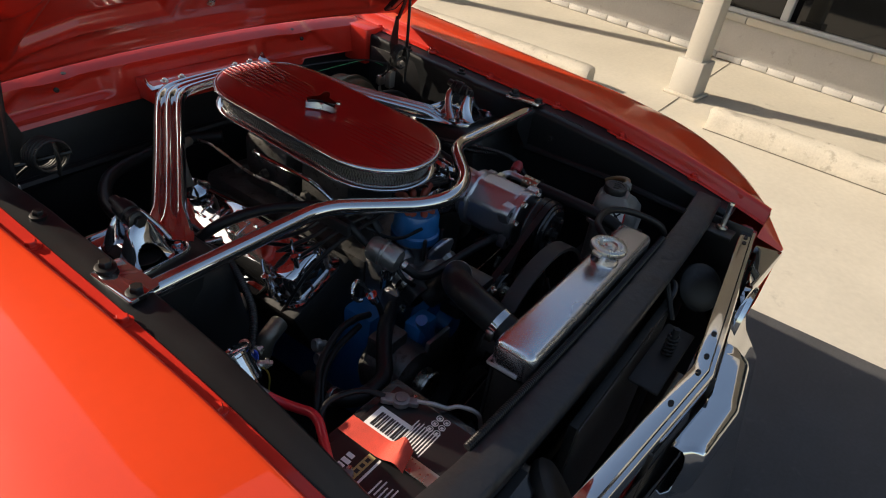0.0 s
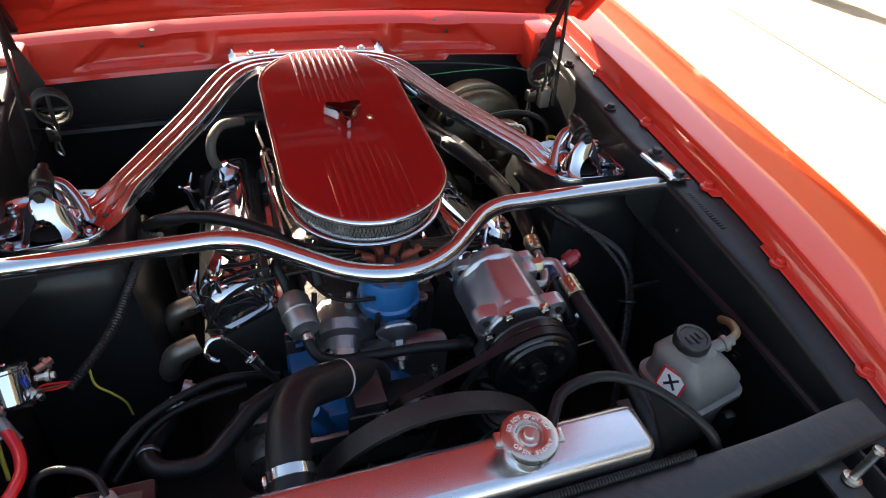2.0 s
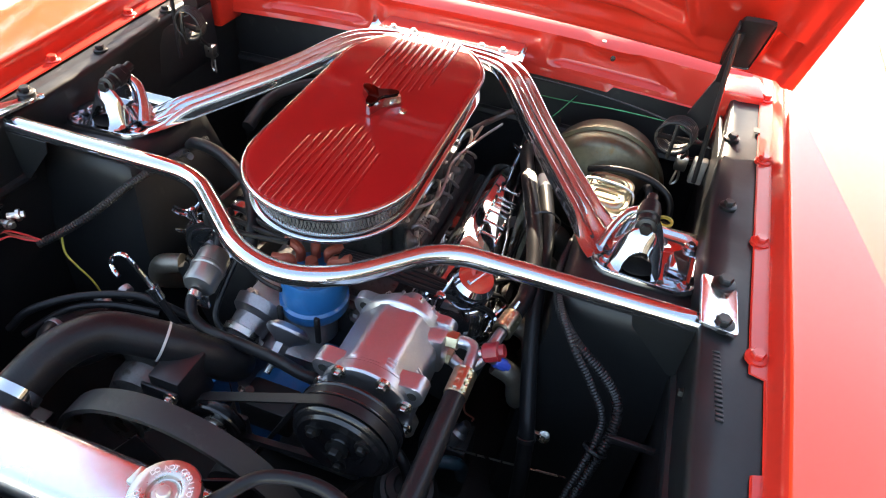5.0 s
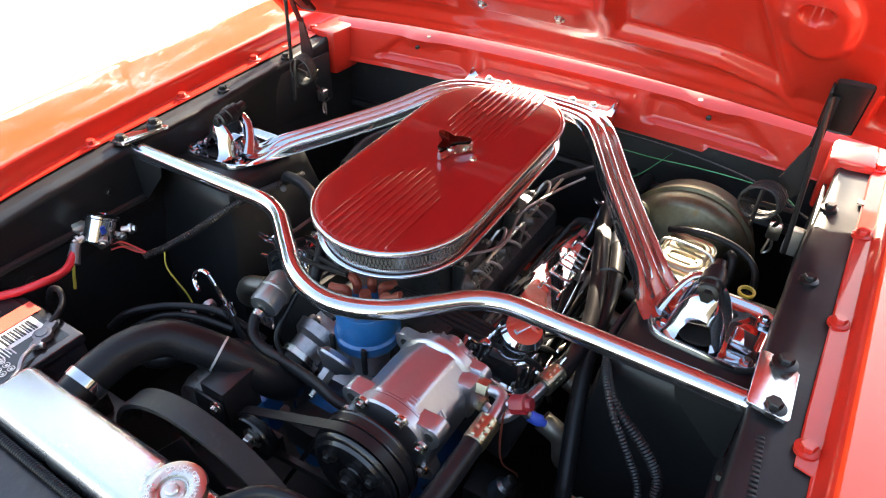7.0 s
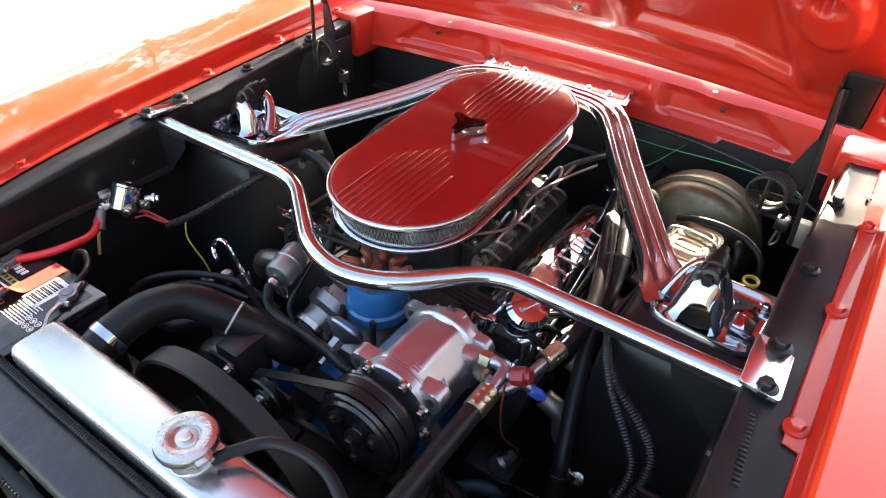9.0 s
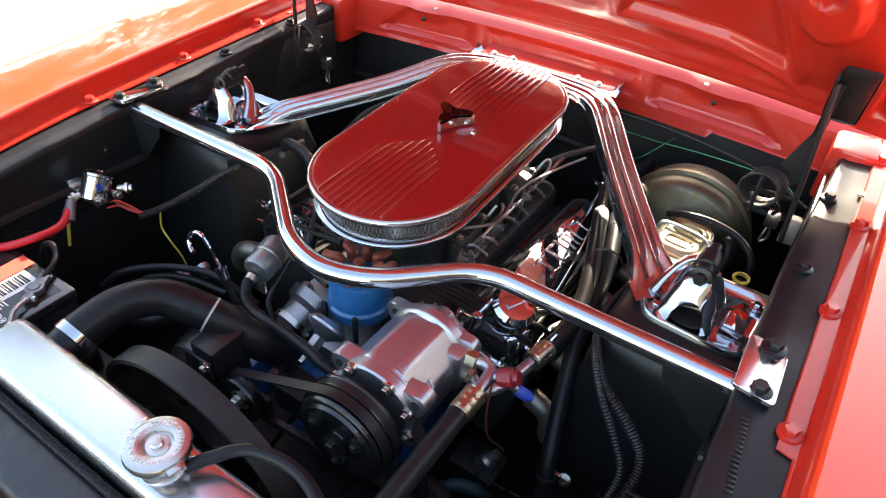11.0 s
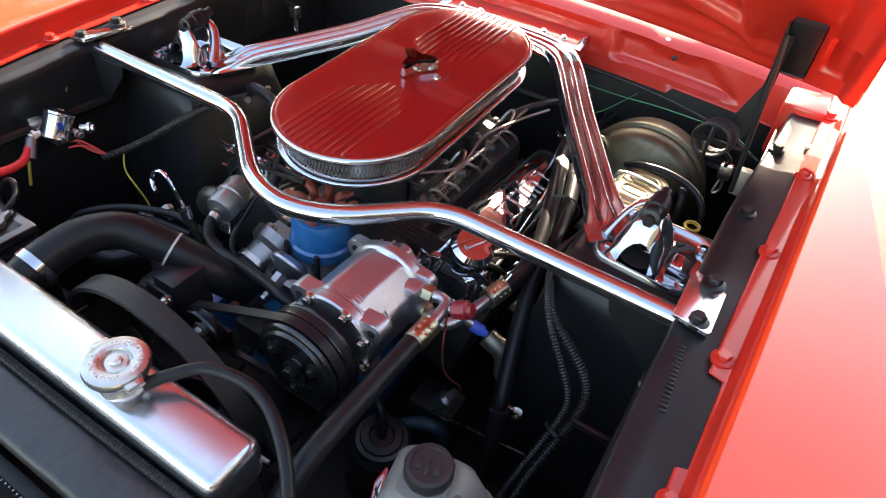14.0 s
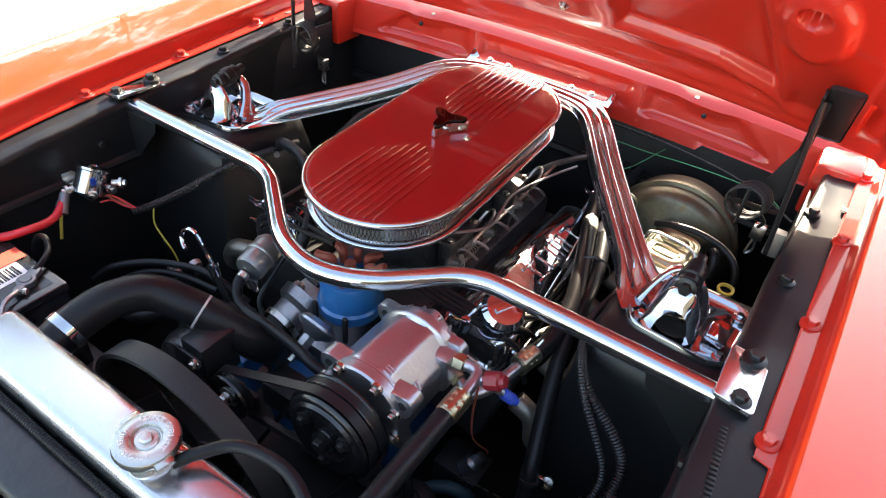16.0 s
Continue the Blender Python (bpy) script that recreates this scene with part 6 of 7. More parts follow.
# ---------------------------------------------------------------- brake booster and master cylinder
booster = thing("brake_booster", (0.375, 0.5, 0.7), "large round brake booster with worn cadmium plating", "brake booster")
part("drum", lathe([(0, 0), (0.055, 0), (0.06, 0.004), (0.099, 0.010), (0.111, 0.018), (0.115, 0.030), (0.117, 0.044), (0.124, 0.046), (0.124, 0.054), (0.117, 0.058), (0.113, 0.10), (0.06, 0.15), (0, 0.15)], (0.374, 0.425, 0.708), (0.374, 0.65, 0.708), 64), BOOSTER, booster, smooth=40)
ck = part("check_valve", lathe([(0.018, 0), (0.018, 0.006), (0.012, 0.008), (0.010, 0.02), (0, 0.022)], (0.285, 0.43, 0.775), (0.285, 0.3, 0.775), 24), RUBBER, booster)
part("grommet", lathe([(0.016, 0), (0.021, 0.002), (0.021, 0.006), (0.016, 0.008)], (0.285, 0.438, 0.775), (0.285, 0.3, 0.775), 24), BRASS, ck)
master = thing("master_cylinder", (0.395, 0.37, 0.7), "gold-plated brake master cylinder with wire-bailed lid", "master cylinder")
part("body", box((0.357, 0.300, 0.68), (0.435, 0.405, 0.7615), 0.016, None, 3), BOOSTER, master)
MLID = Matrix.Translation((0.396, 0.352, 0.762)) @ pose(0, 0, 0, 0, 0, -4)
lid_out = rounded(0.043, 0.058, 0.028, 8)
rows = [[MLID @ Vector((x * k, y * k, z)) for x, y in lid_out] for k, z in ((1.0, 0.0), (1.0, 0.009), (0.985, 0.012), (0.93, 0.013), (0.90, 0.0115), (0.84, 0.0112), (0.78, 0.015), (0.68, 0.0165), (0.58, 0.0155), (0.30, 0.0150), (0.02, 0.0150))]
mlid = part("lid", loft(rows, closed=True, cap=True), BRASS, master, "stamped gold reservoir lid", smooth=50)
for y in (-0.020, 0.022):
    loop = [MLID @ Vector((0.023 * math.copysign(abs(math.cos(a)) ** 0.6, math.cos(a)), y + 0.012 * math.copysign(abs(math.sin(a)) ** 0.6, math.sin(a)), 0.0155)) for a in np.linspace(0, 1.72 * math.pi, 32)]
    part("lid_ridge", add_tube(bmesh.new(), loop, 0.0028, 8), BRASS, mlid)
part("bail", tube([MLID @ Vector(p) for p in ((-0.047, 0.004, -0.03), (-0.047, 0.006, 0.012), (-0.036, 0.010, 0.022), (0.0, 0.012, 0.0225), (0.036, 0.004, 0.022), (0.047, -0.004, 0.010), (0.047, -0.006, -0.03))], 0.0026, 8), ZINC, master)
part("bore", lathe([(0.022, 0), (0.022, 0.14), (0, 0.14)], (0.395, 0.290, 0.69), (0.395, 0.5, 0.69), 20), BRASS, master)
booster_hose = thing("vacuum_hose", (0.45, 0.4, 0.75), "black vacuum hose looped beside the booster", "hose")
part("hose", tube([(0.352, 0.405, 0.775), (0.385, 0.395, 0.792), (0.43, 0.392, 0.797), (0.475, 0.385, 0.790), (0.505, 0.372, 0.770), (0.512, 0.362, 0.73), (0.510, 0.355, 0.66)], 0.0062, 12), RUBBER, booster_hose)
part("hose", tube([(0.455, 0.41, 0.74), (0.462, 0.39, 0.775), (0.47, 0.37, 0.76), (0.468, 0.36, 0.70), (0.465, 0.35, 0.64)], 0.0075, 12), RUBBER, booster_hose)
part("yellow_clip", lathe([(0.010, 0), (0.014, 0.001), (0.014, 0.005), (0.010, 0.006)], (0.505, 0.330, 0.752), (0.505, 0.328, 0.77), 18), YELLOW_WIRE, booster_hose)
part("valve", lathe([(0.012, 0), (0.012, 0.045), (0.007, 0.05), (0, 0.05)], (0.505, 0.332, 0.70), (0.505, 0.330, 0.76), 18), PLASTIC, booster_hose)
bracket_white = thing("relay_bracket", (0.52, 0.46, 0.8), "small bent bare metal bracket by the hinge", "bracket")
part("plate", box((0.530, 0.455, 0.765), (0.5555, 0.475, 0.815), 0.003), material("bare_metal", (0.5, 0.48, 0.42), 0.4, 0.6), bracket_white)
wiring = thing("firewall_wires", (0.3, 0.55, 0.8), "thin green and grey wires strung along the firewall", "wire")
part("wire", tube([(0.16, 0.60, 0.80), (0.26, 0.57, 0.815), (0.35, 0.55, 0.83), (0.44, 0.55, 0.83), (0.50, 0.52, 0.84), (0.548, 0.50, 0.82)], 0.0010, 6), GREEN_WIRE, wiring)
part("wire", tube([(0.10, 0.60, 0.835), (0.30, 0.57, 0.845), (0.46, 0.52, 0.848), (0.552, 0.48, 0.83)], 0.0022, 8), RUBBER, wiring)
part("wire", tube([(0.15, 0.56, 0.77), (0.20, 0.54, 0.79), (0.24, 0.53, 0.785), (0.28, 0.655, 0.79)], 0.0010, 6), GREEN_WIRE, wiring)


# ---------------------------------------------------------------- wiring looms
def corrugated(line, r=0.008, pitch=0.0045):
    pts = smooth_line(line, 10)
    total = sum((b - a).length for a, b in zip(pts, pts[1:]))
    n2 = int(total / pitch) * 2
    fine = []
    acc2, i2 = 0.0, 0
    for k in range(n2 + 1):
        want = total * k / n2
        while i2 < len(pts) - 2 and acc2 + (pts[i2 + 1] - pts[i2]).length < want:
            acc2 += (pts[i2 + 1] - pts[i2]).length
            i2 += 1
        L = (pts[i2 + 1] - pts[i2]).length or 1
        fine.append(pts[i2].lerp(pts[i2 + 1], min(1, (want - acc2) / L)))
    return add_tube(bmesh.new(), fine, lambda t: r * (1.0 if int(round(t * n2)) % 2 else 0.82), 10)


loomL = thing("wiring_loom", (-0.4, -0.03, 0.73), "black corrugated wiring loom with red leads", "wiring loom", "wiring looms")
part("conduit", corrugated([(-0.455, -0.105, 0.705), (-0.43, -0.075, 0.716), (-0.392, -0.032, 0.742), (-0.368, 0.03, 0.764), (-0.352, 0.10, 0.77), (-0.353, 0.22, 0.75)], 0.0075), PLASTIC, loomL)
for k, dz in enumerate((0.0, 0.006, -0.005)):
    part("lead", tube([(-0.485, -0.135 - 0.004 * k, 0.752 - 0.01 * k), (-0.478, -0.125, 0.735 + dz), (-0.465, -0.112, 0.722 + dz), (-0.448, -0.098, 0.709)], 0.0018, 6), RED_CABLE if k else TERRACOTTA, loomL)
part("lead", tube([(-0.430, -0.078, 0.712), (-0.428, -0.085, 0.68), (-0.412, -0.085, 0.655), (-0.400, -0.078, 0.62), (-0.398, -0.072, 0.58)], 0.0018, 6), YELLOW_WIRE, loomL)
loomR = thing("wiring_loom", (0.42, -0.05, 0.65), "pair of black corrugated looms down the apron", "wiring loom", "wiring looms")
part("conduit", corrugated([(0.372, 0.20, 0.745), (0.366, 0.10, 0.765), (0.372, 0.04, 0.772), (0.405, -0.022, 0.775), (0.455, -0.042, 0.745), (0.484, -0.052, 0.712), (0.490, -0.072, 0.685), (0.480, -0.105, 0.648), (0.462, -0.145, 0.58), (0.448, -0.19, 0.47), (0.44, -0.21, 0.36)], 0.0078), PLASTIC, loomR)
part("conduit", corrugated([(0.362, 0.21, 0.755), (0.358, 0.10, 0.778), (0.372, 0.03, 0.786), (0.405, -0.034, 0.778), (0.445, -0.062, 0.738), (0.468, -0.075, 0.705), (0.472, -0.092, 0.680), (0.462, -0.125, 0.640), (0.445, -0.165, 0.57), (0.430, -0.21, 0.46), (0.42, -0.23, 0.36)], 0.0056), PLASTIC, loomR)
part("clip", lathe([(0.016, 0), (0.018, 0.001), (0.018, 0.005), (0.016, 0.006)], (0.4745, -0.100, 0.660), (0.470, -0.112, 0.645), 18), BLACK, loomR)
part("clip", box((0.485, -0.09, 0.668), (0.556, -0.082, 0.680), 0.002), BLACK, loomR)
switch = thing("pressure_switch", (0.264, -0.018, 0.44), "small plated pressure switch with a thin wire", "switch")
part("body", lathe([(0, 0), (0.012, 0), (0.017, 0.006), (0.017, 0.030), (0.011, 0.036), (0.009, 0.052), (0.006, 0.053), (0, 0.053)], (0.252, -0.03, 0.44), (0.282, -0.01, 0.49), 24), CAST, switch)
part("wire", tube([(0.283, -0.008, 0.488), (0.288, -0.03, 0.53), (0.279, -0.07, 0.60), (0.284, -0.10, 0.69), (0.292, -0.115, 0.785)], 0.0016, 6), TERRACOTTA, switch)
part("strut", tube([(0.262, -0.063, 0.475), (0.35, -0.080, 0.515), (0.452, -0.092, 0.552)], 0.0018, 6), ZINC, switch)
pump = thing("steering_pump", (0.22, -0.155, 0.42), "black power steering pump with a round lid", "pump")
part("can", lathe([(0, 0), (0.05, 0), (0.052, 0.01), (0.052, 0.09), (0.044, 0.10), (0.043, 0.104)], (0.215, -0.15, 0.372), (0.225, -0.158, 0.5), 36), DARK, pump)
pl = part("lid", lathe([(0.043, 0), (0.036, 0.002), (0.034, 0.006), (0.022, 0.008), (0.019, 0.004), (0, 0.004)], (0.2225, -0.1555, 0.477), (0.2325, -0.1635, 0.6), 36), BLACK, pump)
part("filler", tube([(0.222, -0.155, 0.48), (0.219, -0.150, 0.505), (0.205, -0.140, 0.525), (0.180, -0.128, 0.535)], 0.009, 12), RUBBER, pl)
part("mount", box((0.17, -0.19, 0.291), (0.27, -0.11, 0.374), 0.006), DARK, pump)
part("hose", tube([(0.20, -0.11, 0.42), (0.24, -0.08, 0.44), (0.275, -0.066, 0.437), (0.285, -0.05, 0.40), (0.28, -0.03, 0.33)], 0.012, 12), TEAL, pump, "dull teal hose")
part("base", box((0.20, -0.05, 0.291), (0.29, 0.02, 0.445), 0.01), DARK, switch)

seal = thing("rubber_seal", (0, -0.487, 0.795), "ribbed black rubber seal strip along the radiator support", "seal")
part("strip", corrugated([(x, sup_y(x) + 0.003, 0.796) for x in np.linspace(-0.42, 0.30, 10)], 0.0062, 0.0042), RUBBER, seal)

# ---------------------------------------------------------------- starter solenoid, battery and cables
sol = thing("starter_solenoid", (-0.505, -0.135, 0.75), "plated starter solenoid bolted to the apron", "solenoid")
part("can", lathe([(0, 0), (0.022, 0), (0.026, 0.004), (0.026, 0.044), (0.0275, 0.046), (0.0275, 0.050), (0.022, 0.052), (0.008, 0.0535), (0.006, 0.051), (0, 0.051)], (-0.503, -0.152, 0.746), (-0.509, -0.116, 0.80), 32), CHROME, sol)
part("base", box((-0.53, -0.16, 0.742), (-0.48, -0.11, 0.750), 0.003), PLASTIC, sol)
part("mount", box((-0.552, -0.165, 0.757), (-0.528, -0.105, 0.764), 0.003), ZINC, sol)
part("mount_tab", box((-0.5545, -0.165, 0.745), (-0.549, -0.105, 0.775), 0.002), ZINC, sol)
for x, y, dx, dy, r in ((-0.482, -0.147, 0.5, -0.5, 0.005), (-0.478, -0.128, 0.9, 0.0, 0.005), (-0.512, -0.163, -0.1, -1, 0.006), (-0.480, -0.115, 0.7, 0.6, 0.006)):
    part("terminal", lathe([(0, 0), (r, 0), (r, 0.012), (r * 1.7, 0.013), (r * 1.7, 0.018), (r, 0.019), (r, 0.024), (0, 0.024)], (x, y, 0.762), (x + dx * 0.1, y + dy * 0.1, 0.762), 8), ZINC, sol)
part("sticker", box((-0.4815, -0.151, 0.772), (-0.4795, -0.142, 0.786), 0, Matrix.Translation((0, 0, 0))), BLUE_CAP, sol)

battery = thing("battery", (-0.435, -0.43, 0.55), "black car battery with printed labels and red carrying strap", "battery")
BX0, BX1, BY0, BY1, BZ = -0.543, -0.338, -0.565, -0.300, 0.733
part("case", box((BX0, BY0, 0.55), (BX1, BY1, BZ - 0.016), 0.006), BATTERY_TOP, battery)
part("cover", box((BX0 - 0.003, BY0 - 0.003, BZ - 0.018), (BX1 + 0.003, BY1 + 0.003, BZ), 0.005), BATTERY_TOP, battery)
part("tray", box((BX0 - 0.02, BY0 - 0.02, 0.535), (BX1 + 0.02, BY1 + 0.02, 0.549), 0.003), BLACK, battery)
part("tray_stand", box((BX0, BY0 + 0.05, 0.291), (BX1, BY1 - 0.05, 0.536), 0.003), BLACK, battery)


def label(name, x0, y0, x1, y1, mat, z=0.0006):
    return part(name, box((x0, y0, BZ + 0.0002), (x1, y1, BZ + z), 0), mat, battery)


label("black_label", -0.536, -0.545, -0.350, -0.312, material("label_black", (0.012, 0.012, 0.013), 0.3, 0, 0.3), 0.0005)
label("barcode_label", -0.438, -0.380, -0.396, -0.320, WHITE_LABEL, 0.0009)
for k in range(11):
    w = (0.0016, 0.0026, 0.0012, 0.003)[k % 4]
    label("barcode_bar", -0.433, -0.374 + 0.0046 * k, -0.404, -0.379 + 0.0046 * k + w, PLASTIC, 0.0013)
label("white_line", -0.536, -0.3835, -0.471, -0.3800, WHITE_LABEL, 0.0009)
label("gold_label", -0.535, -0.3745, -0.472, -0.3625, GOLD_LABEL, 0.0009)
for k in range(5):
    label("print_bar", -0.5345 + 0.0100 * k, -0.3515 - 0.002 * (k % 2), -0.5275 + 0.0100 * k, -0.3400 + 0.003 * (k == 1), WHITE_LABEL, 0.0009)
for k in range(5):
    label("gold_print", -0.529 + 0.011 * k, -0.3715, -0.5225 + 0.011 * k, -0.3655, PLASTIC, 0.0012)
for k in range(9):
    label("print_line", -0.432 + 0.003 * (k % 3), -0.4165 + 0.0048 * k, -0.380 - 0.004 * (k % 2), -0.4147 + 0.0048 * k, WHITE_LABEL, 0.0009)
for k in range(5):
    label("print_line", -0.520 + 0.004 * (k % 2), -0.430 + 0.0065 * k, -0.490 - 0.003 * (k % 3), -0.4278 + 0.0065 * k, WHITE_LABEL, 0.0009)
for k in range(3):
    for j in range(2):
        part("hazard_mark", lathe([(0.0040, 0), (0.0054, 0), (0.0054, 0.0011), (0.0040, 0.0011)], (-0.357 - 0.0125 * k, -0.398 - 0.0125 * j, BZ + 0.0003), (-0.357 - 0.0125 * k, -0.398 - 0.0125 * j, 1), 14), WHITE_LABEL, battery)
        label("hazard_sign", -0.359 - 0.0125 * k, -0.400 - 0.0125 * j, -0.355 - 0.0125 * k, -0.396 - 0.0125 * j, WHITE_LABEL, 0.0009)
part("carry_strap", loft([[(x, y + (x + 0.455) * 0.25 * step(-0.36, -0.41, y), BZ + 0.0025 + (0.020 + 0.5 * (x + 0.455)) * math.exp(-((y + 0.40) / 0.016) ** 2)) for x in (-0.471, -0.462, -0.454, -0.446, -0.438)] for y in np.linspace(-0.302, -0.415, 22)]), RED_STRAP, battery, "red woven carrying strap")
part("hold_down", box((-0.464, -0.540, BZ + 0.004), (-0.440, -0.402, BZ + 0.0065), 0.001), ZINC, battery, "folded bright hold-down strap")
for x, y in ((-0.374, -0.337), (-0.530, -0.350)):
    tp = part("terminal_post", lathe([(0.009, 0), (0.0082, 0.016), (0, 0.016)], (x, y, BZ - 0.002), (x, y, 1), 16), LEAD, battery)
    clamp = Matrix.Translation((x, y, BZ + 0.007)) @ pose(0, 0, 0, 0, 0, 30)
    part("terminal_clamp", lathe([(0.0092, 0), (0.0135, 0.001), (0.0135, 0.010), (0.0092, 0.011)], (x, y, BZ + 0.002), (x, y, 1), 16), LEAD, tp)
    part("clamp_ear", add_box(bmesh.new(), (-0.009, 0.010, -0.005), (0.009, 0.030, 0.005), 0.003, clamp), LEAD, tp)
    part("clamp_jaw", add_box(bmesh.new(), (-0.007, -0.027, -0.005), (0.007, -0.010, 0.005), 0.003, clamp), LEAD, tp)
    bolt(tp, clamp @ Vector((0.007, -0.020, 0)), 0.005, ZINC, clamp.to_3x3() @ Vector((1, 0, 0)), False)
neg = thing("ground_cable", (-0.38, -0.3, 0.75), "black battery ground cable with braided tail", "cable")
part("cable", tube([(-0.386, -0.316, BZ + 0.009), (-0.397, -0.293, BZ + 0.013), (-0.416, -0.276, BZ + 0.013), (-0.448, -0.264, BZ + 0.011), (-0.470, -0.268, BZ), (-0.480, -0.276, BZ - 0.04), (-0.482, -0.28, 0.60)], 0.0048, 12), RUBBER, neg)
part("braid", tube([(-0.361, -0.357, BZ + 0.010), (-0.350, -0.380, BZ + 0.012), (-0.338, -0.396, BZ + 0.006), (-0.326, -0.410, BZ + 0.010), (-0.314, -0.436, BZ + 0.004), (-0.31, -0.445, BZ - 0.03)], 0.0036, 8), BRAID, neg)
pos = thing("battery_cable", (-0.5, -0.22, 0.74), "thick red battery cable from the solenoid", "cable")
part("lug", add_box(bmesh.new(), (-0.008, -0.022, -0.002), (0.008, 0.010, 0.002), 0.001, Matrix.Translation((-0.512, -0.186, 0.757)) @ pose(0, 0, 0, 40, 0, 15)), LEAD, pos)
part("cable", tube([(-0.512, -0.186, 0.757), (-0.503, -0.199, 0.748), (-0.492, -0.220, 0.740), (-0.485, -0.243, 0.741), (-0.482, -0.262, 0.745), (-0.487, -0.282, 0.745), (-0.500, -0.303, 0.742), (-0.524, -0.338, 0.741)], 0.0072, 14), RED_CABLE, pos)
part("sleeve", tube([(-0.513, -0.184, 0.759), (-0.503, -0.197, 0.746), (-0.495, -0.206, 0.736)], 0.0088, 12), LEAD, pos)
part("yellow_lead", tube([(-0.514, -0.178, 0.752), (-0.520, -0.19, 0.735), (-0.522, -0.20, 0.71), (-0.524, -0.21, 0.67)], 0.0028, 8), YELLOW_WIRE, pos)

# ---------------------------------------------------------------- reservoir, horn and parts before the radiator
res = thing("washer_reservoir", (0.42, -0.33, 0.6), "milky plastic reservoir with black cap and warning label", "reservoir")
rm = Matrix.Translation((0.402, -0.331, 0.013)) @ pose(0, 0, 0, 0, 0, 12)
rows = []
for w, h, z in ((0.048, 0.038, 0.60), (0.050, 0.040, 0.605), (0.052, 0.042, 0.715), (0.061, 0.051, 0.717), (0.061, 0.051, 0.726), (0.055, 0.045, 0.729), (0.052, 0.043, 0.750), (0.044, 0.038, 0.770), (0.034, 0.031, 0.780), (0.027, 0.027, 0.784), (0.025, 0.025, 0.789)):
    rows.append([rm @ Vector((x * 1.02 + 0.012 * step(0.782, 0.75, z), y * 1.15 - 0.012 * step(0.782, 0.75, z), z)) for x, y in rounded(w, h, min(w, h) * 0.42, 6)])
bm = loft(rows, closed=True, cap=True)
part("tank", bm, MILKY, res, smooth=50)
rc = part("cap", lathe([(0.0250, 0), (0.0262, 0.002), (0.0262, 0.014), (0.0245, 0.017), (0.020, 0.0175), (0.019, 0.0155), (0, 0.0155)], rm @ Vector((0, 0.005, 0.788)), rm @ Vector((0.0, 0.0, 0.9)), 40, lambda t, r, h: r * (1 + 0.012 * math.cos(30 * t)) if h < 0.015 else r), PLASTIC, res, "black screw cap")
for k, (x, w) in enumerate(((-0.010, 0.006), (0.0, 0.004), (0.010, 0.006))):
    part("raised_mark", box((x - w / 2, -0.004 - 0.004 * (k % 2), 0.8035), (x + w / 2, 0.010, 0.8055), 0.0006, rm), PLASTIC, rc)
part("spout", lathe([(0.010, -0.01), (0.010, 0.012), (0.0125, 0.014), (0.0125, 0.020), (0.008, 0.022), (0.008, 0.03), (0, 0.03)], rm @ Vector((0.042, -0.01, 0.775)), rm @ Vector((0.10, -0.025, 0.797)), 18), MILKY, res)
part("spout_hose", tube([rm @ Vector((0.062, -0.015, 0.783)), rm @ Vector((0.085, -0.010, 0.786)), rm @ Vector((0.11, 0.015, 0.772)), rm @ Vector((0.128, 0.04, 0.75))], 0.0065, 12), material("amber_hose", (0.20, 0.13, 0.06), 0.4), res)
LABEL = Matrix.Translation((0.3600, -0.358, 0.766)) @ pose(0, 0, 0, -20, 0, -66)
part("warning_label", add_box(bmesh.new(), (-0.020, -0.0008, -0.018), (0.020, 0.0008, 0.018), 0, LABEL), WHITE_LABEL, res)
for dx0, dz0, dx1, dz1 in ((-0.020, 0.0145, 0.020, 0.018), (-0.020, -0.018, 0.020, -0.0145), (-0.020, -0.018, -0.0165, 0.018), (0.0165, -0.018, 0.020, 0.018)):
    part("label_border", add_box(bmesh.new(), (dx0, -0.0013, dz0), (dx1, 0.0007, dz1), 0, LABEL), RED_LABEL, res)
for a in (45, -45):
    part("label_cross", add_box(bmesh.new(), (-0.012, -0.0013, -0.002), (0.012, 0.0007, 0.002), 0, LABEL @ pose(0, 0, 0, 0, a, 0)), PLASTIC, res)
part("stand", box((0.352, -0.38, 0.291), (0.452, -0.28, 0.626), 0.004), BLACK, res)
part("strap", box((0.455, -0.40, 0.62), (0.475, -0.385, 0.70), 0.003), BLACK, res)

for s in (1, -1):
    horn = thing("horn", (s * 0.34, -0.56, 0.66), "black round horn before the radiator", "horn", "horns")
    part("bell", lathe([(0, 0), (0.03, 0), (0.045, 0.006), (0.052, 0.016), (0.052, 0.026), (0.045, 0.034), (0.03, 0.038), (0, 0.04)], (s * 0.345, -0.57, 0.69), (s * 0.32, -0.60, 0.72), 32), DARK, horn)
    part("trumpet", tube([(s * 0.345, -0.565, 0.685), (s * 0.38, -0.55, 0.66), (s * 0.42, -0.565, 0.64), (s * 0.44, -0.60, 0.63)], lambda t: 0.012 + 0.022 * t * t, 16), DARK, horn)
    part("bracket", box((s * 0.335, -0.562, 0.60), (s * 0.355, -0.54, 0.70), 0.002), BLACK, horn)
    hb = thing("headlight_bucket", (s * 0.56, -0.6, 0.6), "dark round back of the headlight bucket", "headlight")
    part("bowl", lathe([(0, 0), (0.05, 0.004), (0.08, 0.03), (0.092, 0.07), (0.095, 0.08)], (s * 0.565, -0.585, 0.575), (s * 0.565, -0.66, 0.575), 32), DARK, hb)
condenser = thing("condenser", (0, -0.545, 0.5), "dark finned air-conditioning condenser before the radiator", "condenser")
part("core", box((-0.22, -0.56, 0.34), (0.22, -0.545, 0.72), 0.001), DARK, condenser)
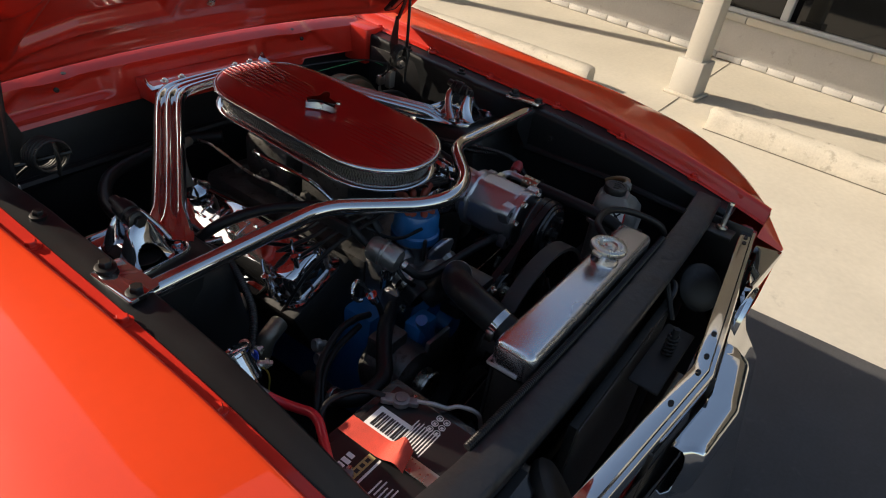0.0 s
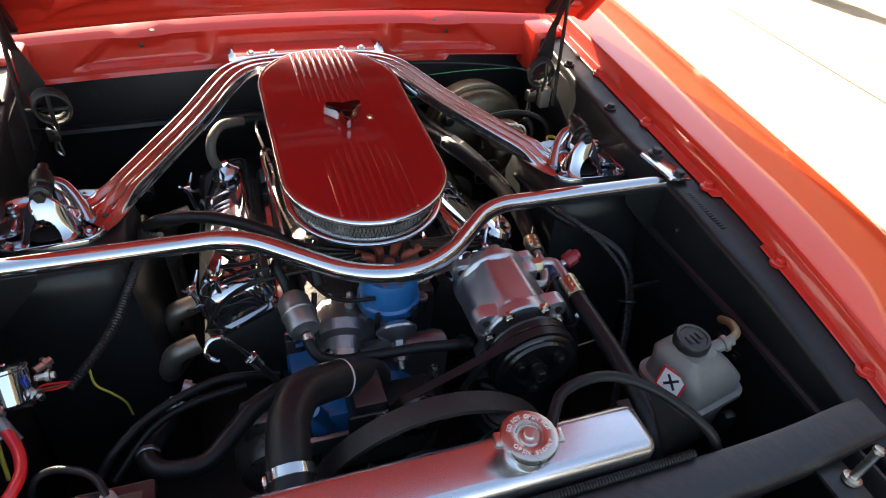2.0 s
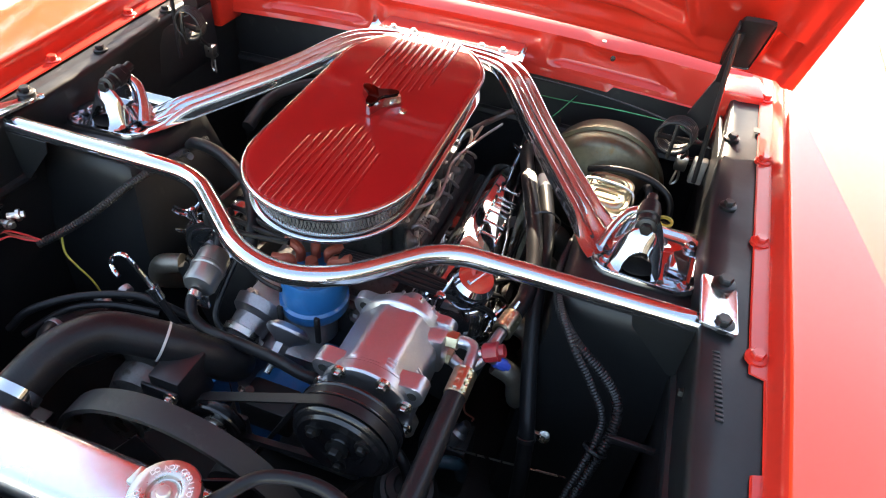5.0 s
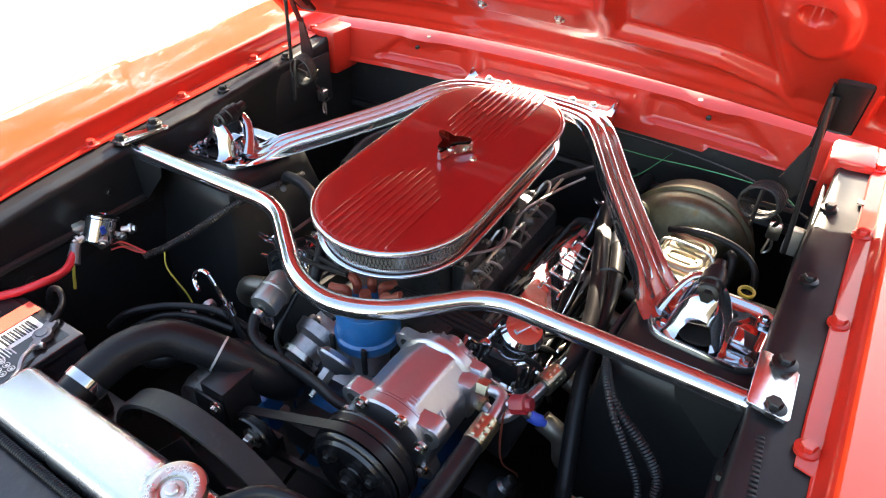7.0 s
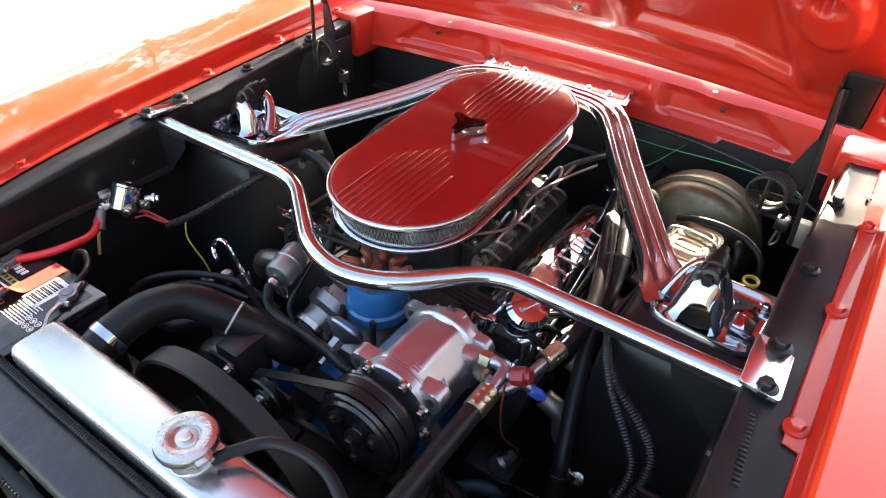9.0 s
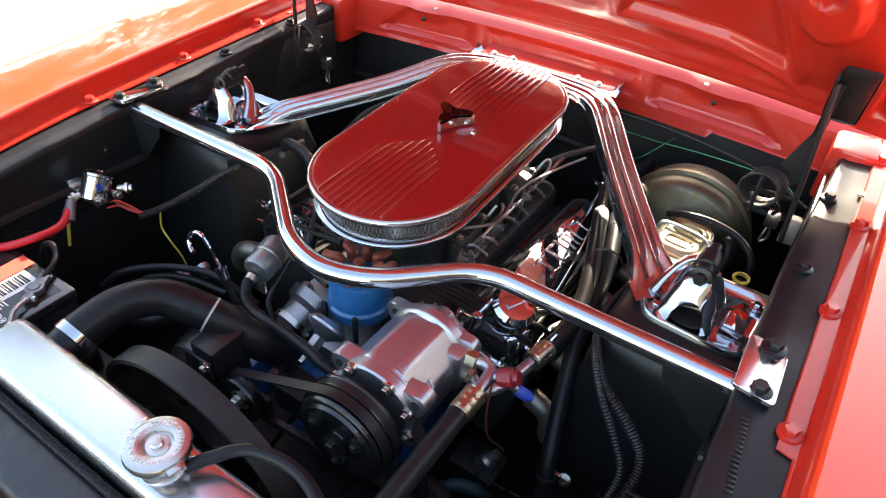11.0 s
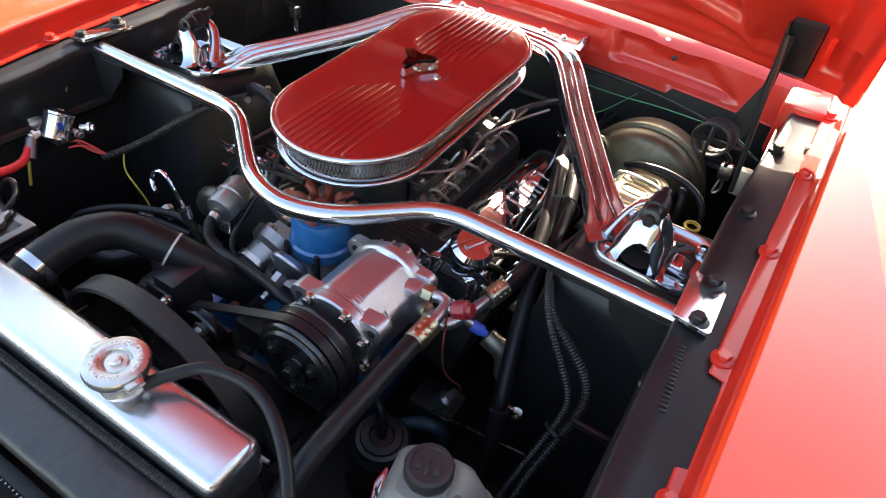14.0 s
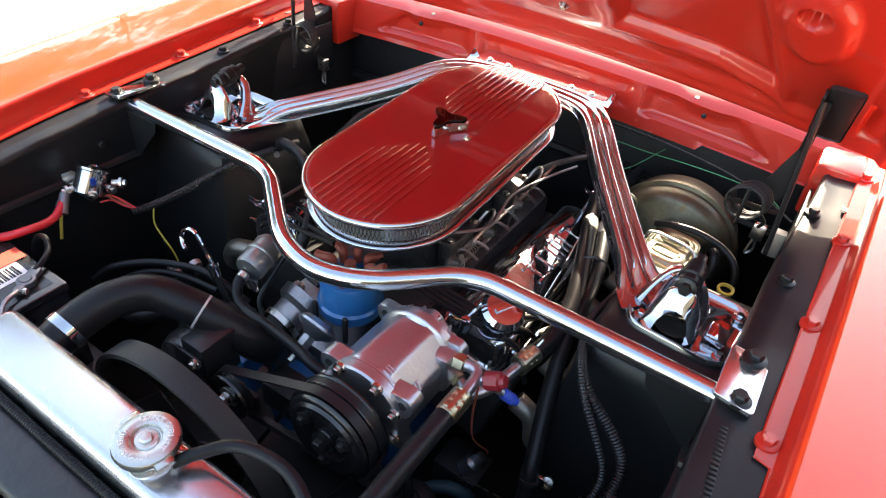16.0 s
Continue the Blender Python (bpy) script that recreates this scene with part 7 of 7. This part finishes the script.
for k in range(60):
    x = -0.21 + k * 0.0071
    part("fin", box((x, -0.5625, 0.36), (x + 0.0018, -0.5601, 0.71), 0), CAST, condenser)
part("manifold", tube([(0.205, -0.552, 0.71), (0.235, -0.552, 0.735), (0.25, -0.54, 0.74), (0.26, -0.52, 0.72)], 0.006, 10), BLACK, condenser)
latch = thing("hood_latch", (0.1, -0.58, 0.6), "dark hood latch plate with coil spring", "latch")
part("plate", box((-0.06, -0.63, 0.715), (0.14, -0.575, 0.722), 0.004), DARK, latch)
part("vertical", box((0.0, -0.60, 0.50), (0.07, -0.594, 0.716), 0.003), DARK, latch)
line = [(0.05 + 0.010 * math.cos(i * 0.7), -0.605 + 0.010 * math.sin(i * 0.7), 0.723 + 0.0009 * i) for i in range(50)]
part("spring", add_tube(bmesh.new(), line, 0.002, 6), DARK, latch)
part("post", lathe([(0.006, 0), (0.006, 0.06), (0, 0.06)], (0.05, -0.605, 0.72), (0.05, -0.605, 0.8), 10), DARK, latch)
part("stay", tube([(0.19, -0.535, 0.78), (0.20, -0.545, 0.75), (0.185, -0.575, 0.70)], 0.006, 8), DARK, latch)
inner_red = link_bm("front_panel", box((-0.52, -0.655, 0.40), (0.52, -0.648, 0.56), 0.003), RED_SHADED)
tagged(inner_red, "red painted lower front panel behind the grille", "panel")
grille = thing("grille", (0, -0.66, 0.5), "dark mesh grille of thin horizontal bars", "grille")
for k in range(12):
    z = 0.575 + 0.012 * k
    part("bar", tube([(x, nose_y(x) - 0.004, z) for x in np.linspace(-0.44, 0.44, 9)], 0.002, 6, 2), BOLT_BLACK, grille)
for x in (-0.44, -0.22, 0.0, 0.22, 0.44):
    part("upright", box((x - 0.003, nose_y(x) - 0.006, 0.56), (x + 0.003, nose_y(x) + 0.002, 0.755), 0.001), BOLT_BLACK, grille)
# apron details: stamped bead, small studs
for s in (1, -1):
    bead = thing("apron_bead", (s * 0.55, -0.2, 0.76), "long black stiffening bead along the apron", "bead")
    part("rod", tube([(s * 0.551, 0.0, 0.750), (s * 0.553, -0.15, 0.752), (s * 0.555, -0.30, 0.752), (s * 0.556, -0.47, 0.745)], 0.0105, 10), APRON, bead)
    for y, z in ((-0.08, 0.80), (-0.26, 0.71), (-0.30, 0.70)):
        bolt(bead, (s * 0.549, y, z), 0.006, BOLT_BLACK, (-s, 0, 0))
# stamped characters on the apron become plain raised bars
stamp = thing("apron_stamping", (0.57, -0.12, 0.86), "row of raised stamped marks on the apron flange", "stamping")
for k in range(16):
    y = -0.055 - 0.0062 * k
    part("raised_bar", box((0.563 + 0.0006 * k, y, edge_z(y) - 0.0065), (0.572 + 0.0006 * k, y + 0.0036, edge_z(y) - 0.0035), 0.0008), APRON, stamp)
